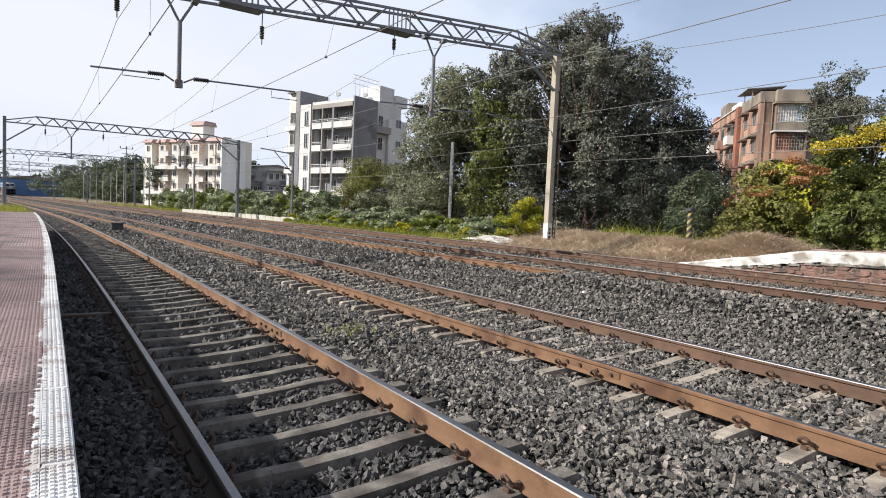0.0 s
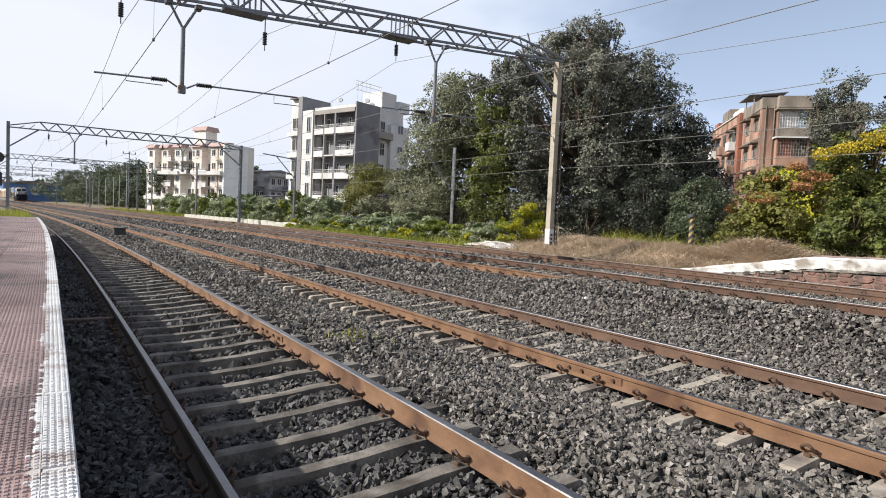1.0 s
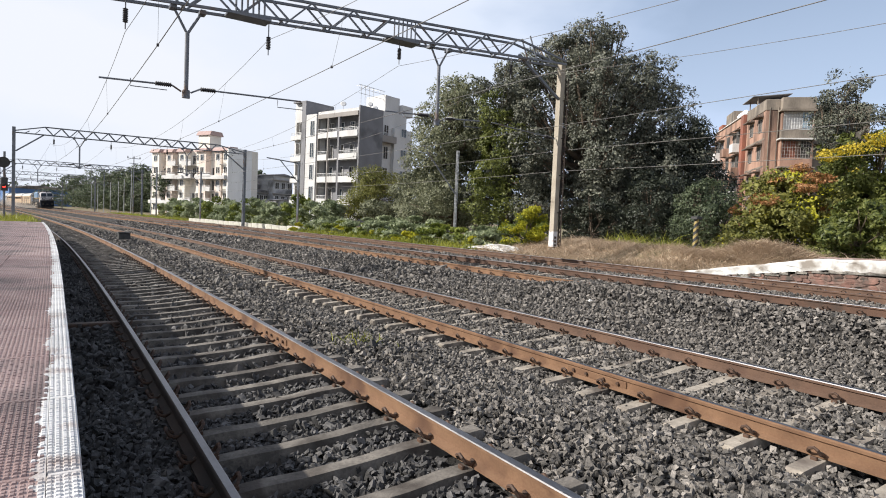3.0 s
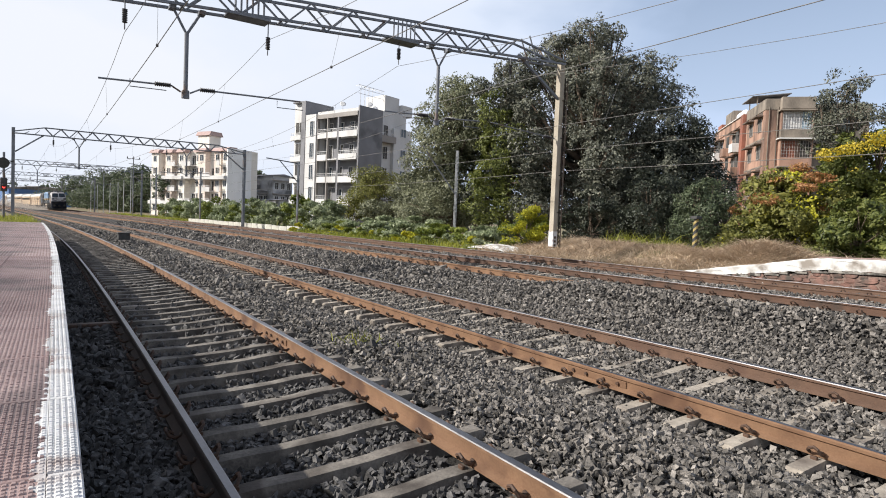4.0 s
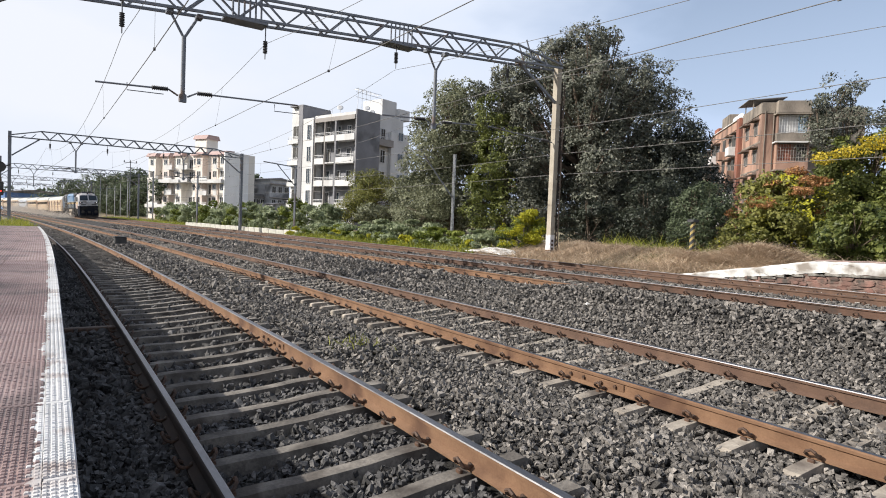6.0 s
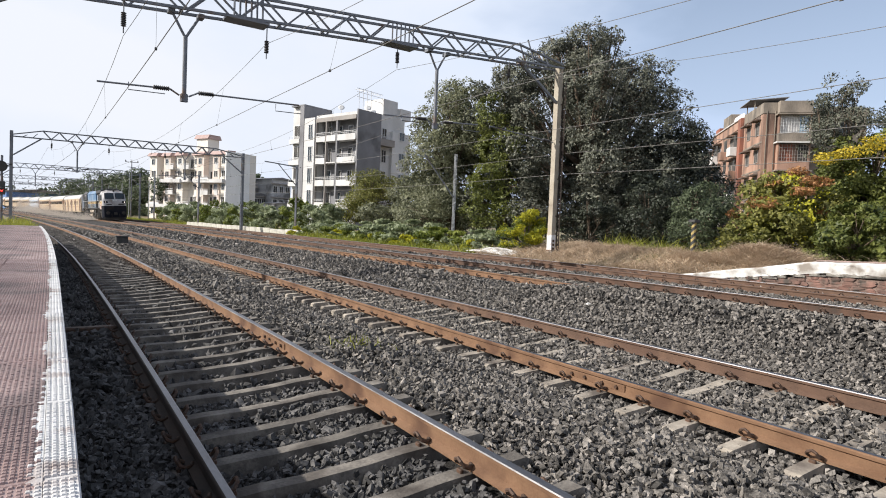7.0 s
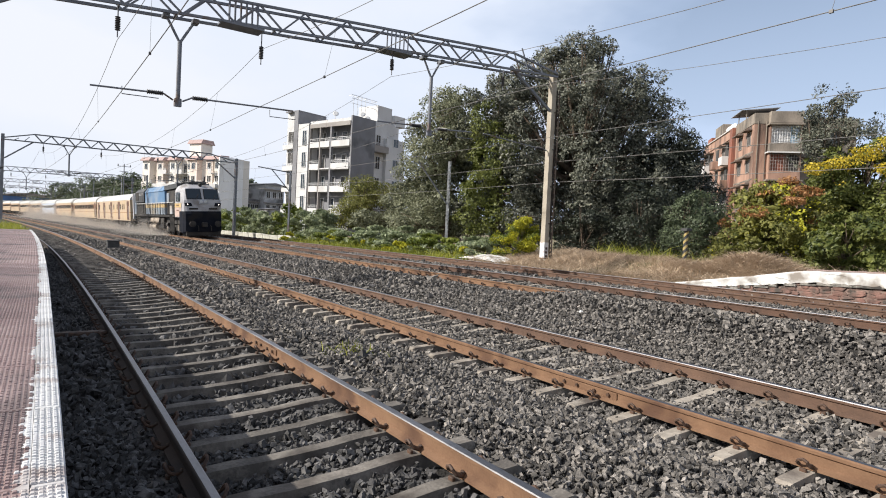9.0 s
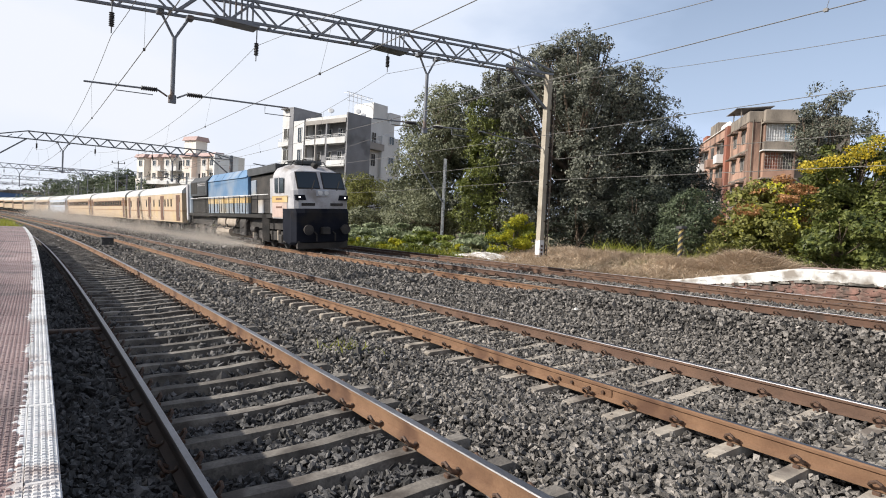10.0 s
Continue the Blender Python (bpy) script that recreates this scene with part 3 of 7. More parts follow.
def make_gantry(s, n_right, drop1, drop2, near):
    z0 = 0.18 if near else 0.0
    g = thing("overhead_gantry", at_line(s, 0), ("steel lattice gantry across the tracks on a square concrete mast" if near else "grey steel lattice gantry over the curved tracks"), "gantry", "gantries over the line")
    left, right = (-1.0 if not near else -3.6), n_right
    low, high = (9.15, 9.93) if near else (8.42, 9.15)
    tilt = lambda x: 0.072 * (x - 10) if near else 0.008 * (x - 10)
    for side in (-0.3, 0.3) if near else (-0.1, 0.1):
        for z, w in ((low, 0.09), (high, 0.09)):
            b = Solid()
            a, c = (left + 2.4, right - 3.0) if z == high else (left, right)
            b.bar((a, side, z + tilt(a)), (c, side, z + tilt(c)), w, w)
            part("chord", b, STEEL, g)
        # zigzag lattice; the near one is spliced in two lengths
        for x0, x1, step in ((-0.45, 11.7, 0.865), (12.85, right - 2.9, 0.925)) if near else ((left + 2.4, right - 2.8, 0.655),):
            for i in range(int((x1 - x0) / step + 0.1)):
                x, x2 = x0 + i * step, x0 + (i + 1) * step
                za, zb = (low, high) if i % 2 else (high, low)
                w = 0.06 if near else 0.085
                part("brace", Solid().bar((x, side, za + tilt(x)), (x2, side, zb + tilt(x2)), w, w), STEEL, g)
        for a, c in ((left, left + 2.4), (right, right - 3.0)):
            b = Solid()
            top = high + tilt(c)
            b.bar((a, side, low + 0.15 + tilt(a)), (c, side, top), 0.08, 0.08)
            for j in range(1, 3):
                u = a + (c - a) * j / 3
                b.bar((u, side, low + tilt(u)), (u + (c - a) / 6, side, low + tilt(u) + (top - low - 0.15) * (j + 0.5) / 3), 0.05, 0.05)
            part("end_frame", b, STEEL, g)
    x = left + 0.5
    while x < right:
        part("cross_tie", Solid().bar((x, -0.3, low + tilt(x)), (x, 0.3, low + tilt(x)), 0.05, 0.05), STEEL, g)
        x += 1.7
    for c in (11.75, 5.4) if near else () if s < 100 else (9.5,):
        for i in range(6):
            part("splice_bar", Solid().bar((c + i * 0.2, -0.32, low + tilt(c)), (c + i * 0.2, -0.32, high + tilt(c)), 0.07, 0.04), STEEL, g)
        b = Solid()
        b.box(c - 0.25, -0.36, low + tilt(c) - 0.06, c + 1.25, 0.36, low + tilt(c) + 0.02)
        part("splice_plate", b, STEEL, g)
    for side, x in ((1, right), (-1, left)):
        b = Solid()
        if near:
            b.prism([(x - 0.15, -0.15), (x + 0.13, -0.15), (x + 0.13, 0.15), (x - 0.15, 0.15)], "z", z0 - 0.9, low + tilt(x) + 0.1)
            part("mast", b, MAST, g, "square weathered concrete mast")
            if side > 0:
                panel = part("number_panel", Solid().box(x - 0.158, -0.158, z0 - 0.3, x + 0.138, 0.158, z0 + 1.35), WHITE, g, "white painted band at the mast's foot")
                for j in range(4):
                    part("figure_bar", Solid().box(x - 0.08, -0.163, z0 + 0.98 - j * 0.2, x + 0.06, -0.159, z0 + 1.1 - j * 0.2), CLIP, panel, "dark bar of unreadable figures")
                part("rust_band", Solid().box(x - 0.162, -0.162, z0 + 0.5, x + 0.142, 0.162, z0 + 0.56), RUST, panel)
                c = Solid()
                for j in range(17):
                    c.bar((x + 0.19, -0.17, 0.4 + j * 0.5), (x + 0.19, -0.33, 0.65 + j * 0.5), 0.03, 0.03)
                    c.bar((x + 0.19, -0.33, 0.65 + j * 0.5), (x + 0.19, -0.17, 0.9 + j * 0.5), 0.03, 0.03)
                for y in (-0.17, -0.33):
                    c.bar((x + 0.19, y, -0.4), (x + 0.19, y, 9.3), 0.045, 0.06)
                for j in range(5):
                    c.bar((x + 0.05, -0.14, 0.6 + j * 1.9), (x + 0.19, -0.2, 0.6 + j * 1.9), 0.05, 0.05)
                part("mast_lattice", c, RUST_DARK, g, "dark steel lattice on the mast")
                arm = part("mast_arm", Solid().tube([(x - 0.2, 0, 6.25), (x - 4.4, 0, 6.55)], 0.028, 6), STEEL, g)
                part("insulator", Solid().ribbed((x - 0.95, 0, 6.31), (x - 0.45, 0, 6.27), 0.085, 8), DARK, arm, "dark ribbed insulator")
        else:
            foot = 0.75 if side < 0 else 0.0
            for d in (-0.16, 0.16):
                b.bar((x, d, foot - 0.6), (x, d, low + 0.5 + tilt(x)), 0.26, 0.07, (0, 1, 0))
            j = foot + 0.4
            while j < low:
                b.bar((x - 0.1, -0.16, j), (x - 0.1, 0.16, j + 0.35), 0.02, 0.06)
                j += 0.5
            part("mast", b, STEEL, g, "grey steel channel mast")
        b = Solid()
        b.bar((x - side * 0.15, 0, low - 1.7 + tilt(x)), (x - side * (2.9 if near else 2.3), 0, low + tilt(x)), 0.12, 0.12)
        part("knee_brace", b, STEEL, g)
    for x, z in ((drop1, 5.84 if near else 5.62), (drop2, 6.22 if near else 5.7)):
        b = Solid()
        top = low + tilt(x)
        b.tube([(x, 0, z - 0.1), (x, 0, top - 0.85)], 0.075, 10)
        for d in (-0.47, 0.47):
            b.tube([(x, 0, top - 0.9), (x + d, 0, top - 0.05)], 0.045, 8)
            b.box(x + d - 0.1, -0.2, top - 0.16, x + d + 0.1, 0.2, top - 0.02, 0.02)
        b.box(x - 0.12, -0.08, z - 0.2, x + 0.12, 0.08, z + 0.08, 0.03)
        part("drop_tube", b, STEEL, g, "grey steel drop tube with a forked head")
        for d in (-1, 1):
            reach = (4.1 if near and d > 0 else 2.6) if x < 9 or d < 0 else 2.4
            b = Solid()
            b.tube([(x + d * 0.15, 0, z), (x + d * 0.45, 0, z + 0.17)], 0.03, 6)
            lift = 0.12 if d > 0 else -0.1
            b.tube([(x + d * 0.45, 0, z + 0.17), (x + d * reach, 0, z + 0.17 + lift)], 0.03, 6)
            arm = part("steady_arm", b, STEEL, g)
            c = Solid().ribbed((x + d * 0.47, 0, z + 0.17), (x + d * 0.98, 0, z + 0.17 + lift * 0.2), 0.082, 8)
            part("insulator", c, DARK, arm, "dark ribbed insulator")
            c = Solid()
            c.tube([(x + d * (reach - 0.9), 0, z + 0.2), (x + d * (reach - 0.9), 0, z - 0.05), (x + d * (reach + 0.1 if d > 0 else reach - 2.0), 0, z - 0.02)], 0.016, 5)
            part("registration_tube", c, STEEL, arm)
    for x in (2.0, 6.67, 12.2, 18.34) if near else (2.1, 6.9, 12.1, 17.4):
        b = Solid()
        top, rod = low + tilt(x), (0.62 if x == 6.67 else 0.34)
        ins = part("hanging_insulator", b.ribbed((x, 0, top - rod), (x, 0, top - rod - 0.46), 0.088, 8), DARK, g, "dark hanging insulator string")
        part("hanger", Solid().tube([(x, 0, top), (x, 0, top - rod - 0.01)], 0.02, 6), STEEL, ins)
        part("hanger", Solid().tube([(x, 0, top - rod - 0.45), (x, 0, top - rod - 0.66)], 0.02, 6), STEEL, ins)


def make_wires():
    """Each overhead line: a sagging messenger wire, a level contact wire and droppers."""
    # contact (n, z) and messenger (n, z) at the first gantry, the same at the second, the messenger's sag before and past the first
    lines = (((2.0, 5.57), (2.0, 7.48), (2.1, 5.6), (1.8, 7.6), 1.0, 1.35), ((6.3, 5.84), (6.66, 8.18), (6.75, 5.86), (6.5, 7.8), 1.4, 1.3),
             ((11.75, 6.11), (12.16, 8.23), (12.0, 5.9), (10.9, 7.75), 1.42, 1.75), ((17.3, 5.9), (18.3, 8.78), (17.3, 5.9), (16.8, 7.85), 1.6, 1.6))
    stops = [-32.0] + [g[0] for g in GANTRIES]
    for c0, m0, c1, m1, sag0, sag1 in lines:
        w = thing("overhead_wire", Matrix.Identity(4), "thin dark overhead contact and carrying wires with droppers", "overhead wire", "overhead wires")
        contact, carrier, hung = [], [], []
        for a, c in zip(stops[:-1], stops[1:]):
            for j in range(16):
                u = j / 16
                s = a + (c - a) * u
                k = min(max((s - 22) / 46, 0), 1)
                sag = 4 * u * (1 - u) * (sag0 if s < 22 else sag1) * (1 if s < 68 else 0.75)
                stag = 0.2 * k * math.cos(math.pi * (s - 22) / 50)
                mix = lambda p, q: p + (q - p) * k
                contact.append(spot(s, mix(c0[0], c1[0]) + stag, mix(c0[1], c1[1])))
                carrier.append(spot(s, mix(m0[0], m1[0]), mix(m0[1], m1[1]) - sag))
                if j % 3 == 2:
                    hung.append((contact[-1], carrier[-1]))
        part("contact_wire", Solid().tube(contact, 0.0105, 5), WIRE, w)
        part("carrying_wire", Solid().tube(carrier, 0.0085, 5), WIRE, w)
        for p, q in hung:
            if q[2] - p[2] > 0.1:
                part("dropper", Solid().tube([p, q], 0.0045, 4), WIRE, w)
                part("wire_clamp", Solid().box(p[0] - 0.025, p[1] - 0.035, p[2] - 0.03, p[0] + 0.025, p[1] + 0.035, p[2] + 0.03), DARK, w)
    for n, z in ((22.0, 5.72), (22.0, 4.66)):
        b = Solid()
        pts = []
        for a, c in zip(stops[:-1], stops[1:]):
            for j in range(10):
                u = j / 10
                pts.append(spot(a + (c - a) * u, n, z - 4 * u * (1 - u) * 0.2))
        b.tube(pts, 0.012, 5)
        tagged(new("line_wire", mesh_of("line_wire", b, WIRE)), "thin sagging wire along the line's outer masts", "wire", "line wires")


make_ground()
SLEEPER_MESH, PALE_SLEEPER_MESH, CLIP_MESH = sleeper_mesh(SLEEPER), sleeper_mesh(SLEEPER_PALE), clip_mesh()
for k in range(4):
    make_track(k, PALE_SLEEPER_MESH if k else SLEEPER_MESH, CLIP_MESH)
make_platform()
# wall out of view, added to block skylight over the platform track
tagged(new("unseen_wall", mesh_of("unseen_wall", Solid().box(-8.9, -7.5, 0.7, -8.6, 17.0, 4.6, 0.02), PLASTER)), "unseen plain wall added to cut skylight from the left", "wall", kind="structure")
for g in GANTRIES:
    make_gantry(*g)
make_wires()


# ---- plants ----
def leaf_cloud(lobes, count, size, seed, gap=0.30, droop=0.3, shell=0.55):
    """Small folded leaves spread through uneven lobes (x, y, z, rx, ry, rz), thinned into clumps with gaps."""
    g = np.random.default_rng(seed)
    lobes = np.array(lobes, float)
    vol = (lobes[:, 3] * lobes[:, 4] * lobes[:, 5]) ** (2 / 3)
    which = g.choice(len(lobes), int(count * 1.9), p=vol / vol.sum())
    L = lobes[which]
    d = g.normal(size=(len(L), 3))
    d /= np.linalg.norm(d, axis=1)[:, None]
    r = np.where(g.random(len(L)) < shell, g.uniform(0.82, 1.06, len(L)), g.uniform(0.2, 1.0, len(L)) ** 0.5)
    # an uneven outline: the radius swells and shrinks with direction
    bump = 1 + 0.16 * np.sin(d[:, 0] * 5 + which * 1.3) * np.cos(d[:, 1] * 6 + which) + 0.12 * np.sin(d[:, 2] * 9 + which * 2.1 + d[:, 0] * 4)
    p = L[:, :3] + d * (r * bump)[:, None] * L[:, 3:]
    f = max(0.35, 0.22 * float(np.mean(lobes[:, 3:])))
    clump = np.sin(p[:, 0] / f + 1.7 * np.sin(p[:, 2] / f)) + np.sin(p[:, 1] / f + 1.3 * np.sin(p[:, 0] / f * 0.8)) + np.sin(p[:, 2] / f * 1.2 + 1.9 * np.sin(p[:, 1] / f * 0.7))
    keep = clump > np.quantile(clump, gap)
    p, d = p[keep][:count], d[keep][:count]
    m = len(p)
    out = d * 0.9 + g.normal(size=(m, 3)) * 0.55 + np.array((0, 0, 0.25))
    out /= np.linalg.norm(out, axis=1)[:, None]
    tip = g.normal(size=(m, 3)) - np.array((0, 0, droop))
    tip -= out * (tip * out).sum(1)[:, None]
    tip /= np.linalg.norm(tip, axis=1)[:, None] + 1e-9
    side = np.cross(out, tip)
    a = (size * np.exp(g.normal(0, 0.25, m)))[:, None]
    v = np.stack([p - tip * a * 0.5, p + side * a * 0.30 - out * a * 0.07, p + tip * a * 0.5, p - side * a * 0.30 - out * a * 0.07], 1).reshape(-1, 3)
    i = np.arange(m)[:, None] * 4
    return v, np.concatenate([i + (0, 1, 2), i + (0, 2, 3)], 1).reshape(-1, 3)


def make_tree(name, x, y, z, lobes, count, size, mat, label, seed, trunk=0.25, fork=0.45, group="", gap=0.3, extra=None, stems=1, droop=0.3):
    """Tapered trunk, limbs to each lobe, and a crown of leaves."""
    t = thing(name, Matrix.Translation((x, y, z)), label, "bush" if "bush" in name else "tree", group)
    g = random.Random(seed)
    top = max(l[2] + l[5] for l in lobes)
    if trunk:
        b = Solid()
        for k in range(stems):
            ox, oy = (0, 0) if stems == 1 else (g.uniform(-0.6, 0.6), g.uniform(-0.6, 0.6))
            h = top * fork
            b.tube([(ox * 0.4, oy * 0.4, -0.4), (ox * 0.6 + 0.06, oy * 0.6, h * 0.5), (ox, oy + 0.1, h), (ox * 1.3, oy * 1.2 + 0.1, top * 0.78)], trunk, 9, trunk * 0.25)
        part("trunk", b, BARK, t, smooth=True)
        b = Solid()
        for l in lobes:
            a = Vector((g.uniform(-0.2, 0.2), g.uniform(-0.2, 0.2), min(top * fork * g.uniform(0.7, 1.3), l[2])))
            e = Vector(l[:3]) + Vector((0, 0, l[5] * 0.3))
            mid = (a + e) / 2 + Vector((g.uniform(-0.3, 0.3), g.uniform(-0.3, 0.3), -0.1 * (e - a).length))
            b.tube([a, mid, e], trunk * 0.45, 6, trunk * 0.1)
            for _ in range(4):
                q = Vector(l[:3]) + Vector((g.uniform(-1, 1) * l[3], g.uniform(-1, 1) * l[4], g.uniform(-0.6, 0.9) * l[5])) * 0.8
                b.tube([mid, (mid + q) / 2 + Vector((0, 0, 0.15)), q], trunk * 0.18, 5, trunk * 0.05)
        part("branchwork", b, BARK, t, smooth=True)
    v, f = leaf_cloud(lobes, count, size, seed, gap, droop)
    part("crown", quick_mesh("crown", v, f, mat), None, t)
    for word, elobes, ecount, esize, emat in extra or ():
        v, f = leaf_cloud(elobes, ecount, esize, seed + 5, 0.45, 0)
        part(word, quick_mesh(word, v, f, emat), None, t)
    return t


def dome(cx, cy, z0, z1, rx, ry, n, seed, size=0.40, lean=(0.0, 0.0), low=0.35):
    """n uneven lobes that fill a rounded crown from z0 to z1, widest at the share low of its height."""
    g = random.Random(seed)
    out, h = [], z1 - z0
    for i in range(n):
        u = (i + 0.5) / n
        w = math.sqrt(max(0.0, 1 - ((u - low) / (1.02 - low if u > low else low + 0.35)) ** 2))
        a = i * 2.39996 + g.uniform(-0.4, 0.4)
        q = w * g.uniform(0.5, 0.85) * (1 if i % 3 else 0.35)
        k = size * g.uniform(0.7, 1.2) * (0.55 + 0.45 * w)
        out.append((cx + math.cos(a) * rx * q + lean[0] * u, cy + math.sin(a) * ry * q + lean[1] * u, z0 + h * (0.06 + 0.86 * u), rx * k, ry * k, min(rx, h * 0.5) * k * g.uniform(0.7, 1.0)))
    return out


def blades(name, places, height, width, mat, seed, label, category, lean=0.5):
    """Grass: thin bent blades rising from the given places, as one piece of stuff."""
    g = np.random.default_rng(seed)
    m = len(places)
    a = g.uniform(0, 2 * math.pi, m)
    side = np.stack([np.cos(a), np.sin(a), np.zeros(m)], 1)
    tip = np.stack([g.normal(0, lean, m), g.normal(0, lean, m), np.ones(m)], 1) * (height * np.exp(g.normal(0, 0.35, m)))[:, None]
    w = width * g.uniform(0.7, 1.3, m)[:, None]
    mid = places + tip * (0.55, 0.55, 0.62)
    v = np.stack([places - side * w, places + side * w, mid + side * w * 0.7, mid - side * w * 0.7, places + tip * (1.25, 1.25, 0.95)], 1).reshape(-1, 3)
    i = np.arange(m)[:, None] * 5
    f = np.concatenate([i + (0, 1, 2), i + (0, 2, 3), i + (3, 2, 4)], 1).reshape(-1, 3)
    return tagged(new(name, quick_mesh(name, v, f, mat)), label, category, kind="stuff")


def mound_height(s, n):
    z = 0.30 + 0.12 * np.clip((n - 19) / 4, 0, 1.5)
    for s0, n0, rs, rn, h in ((12.6, 24.0, 1.5, 2.0, 0.9), (18.5, 22.8, 3.5, 1.8, 0.45), (15.5, 22.5, 2.0, 1.6, 0.35), (6.0, 27.5, 4.0, 3.0, 0.7), (23, 25, 4, 3, 0.5)):
        z = z + h * np.exp(-((s - s0) / rs) ** 2 - ((n - n0) / rn) ** 2)
    return z + 0.05 * np.sin(s * 2.1) * np.sin(n * 1.7)


def make_banks():
    s, n = np.meshgrid(np.arange(2, 34, 0.4), np.arange(18.4, 34, 0.4), indexing="ij")
    edge = np.clip(np.minimum.reduce([(s - 2) / 2, (33.6 - s) / 3, (33.6 - n) / 3, (n - 18.4) / 0.8]), 0, 1)
    z = mound_height(s, n) * edge + (1 - edge) * -0.15
    z = np.where((s < 13.3) & (n > 18.8) & (n < 19.9), np.minimum(z, -0.1), z)
    v = np.stack(spot(s, n, z), -1).reshape(-1, 3)
    i = np.arange(len(v)).reshape(s.shape)
    f = np.stack([i[:-1, :-1], i[1:, :-1], i[1:, 1:], i[:-1, 1:]], -1).reshape(-1, 4)[:, ::-1]
    tagged(new("earth_bank", quick_mesh("earth_bank", v, f, EARTH)), "dry earth bank beside the siding", "bank", kind="structure")
    g = np.random.default_rng(21)

    def spread(m, s0, s1, n0, n1, dens=None):
        s, n = g.uniform(s0, s1, m), g.uniform(n0, n1, m)
        k = ~((s < 13.5) & (n > 18.7) & (n < 20.05))
        s, n = s[k], n[k]
        return np.stack(spot(s, n, mound_height(s, n) - 0.03), -1)

    blades("dry_grass", spread(56000, 6.5, 25, 18.9, 28.5), 0.20, 0.012, STRAW, 1, "matted dry straw-coloured grass on the bank", "dry grass", 1.2)
    blades("dry_grass", spread(30000, 10, 15.2, 21.8, 26.2), 0.17, 0.010, STRAW, 2, "heap of dry cut grass", "dry grass", 1.6)
    blades("green_weeds", spread(3000, 14, 22, 25.5, 29), 0.5, 0.02, GRASS, 3, "green weeds before the dark trees", "weeds", 0.5)
    s, n = g.uniform(25, 150, 40000), g.uniform(18.7, 23.0, 40000)
    k = g.random(40000) < np.clip(70 / s, 0.25, 1) * (0.35 + 0.65 * (np.sin(s * 0.7) * np.sin(n * 2 + s * 0.21) > -0.6))
    k &= ~((s > 51) & (s < 93) & (n < 21.4))
    s, n = s[k], n[k]
    blades("lineside_grass", np.stack(spot(s, n, 0.12), -1), 0.36, 0.03, GRASS, 4, "bright yellow-green grass along the line", "grass", 0.4)
    s, n = g.uniform(41, 62, 5000), g.uniform(-5, 0.0, 5000)
    blades("platform_end_grass", np.stack(spot(s, n, 0.45), -1), 0.35, 0.02, GRASS, 5, "green grass past the platform's end", "grass", 0.4)
    b = Solid()
    rings = [[spot(q, -9, -0.5), spot(q, 0.35, -0.5), spot(q, -0.1, 0.2), spot(q, -0.7, 0.55), spot(q, -9, 0.6)] for q in np.arange(39.7, 110, 3.0)]
    tagged(new("cess_bank", mesh_of("cess_bank", b.loft(rings), EARTH)), "earth bank past the platform's end", "bank", kind="structure")
    # a few weeds in the ballast
    q = [(7.9 + g.normal(0, 0.25), 3.75 + g.normal(0, 0.2)) for _ in range(80)]
    blades("ballast_weed", np.array([spot(a, c, float(bed_height(a, c)) - 0.02) for a, c in q]), 0.12, 0.008, GRASS, 6, "small green weed growing in the ballast", "weeds", 0.6)


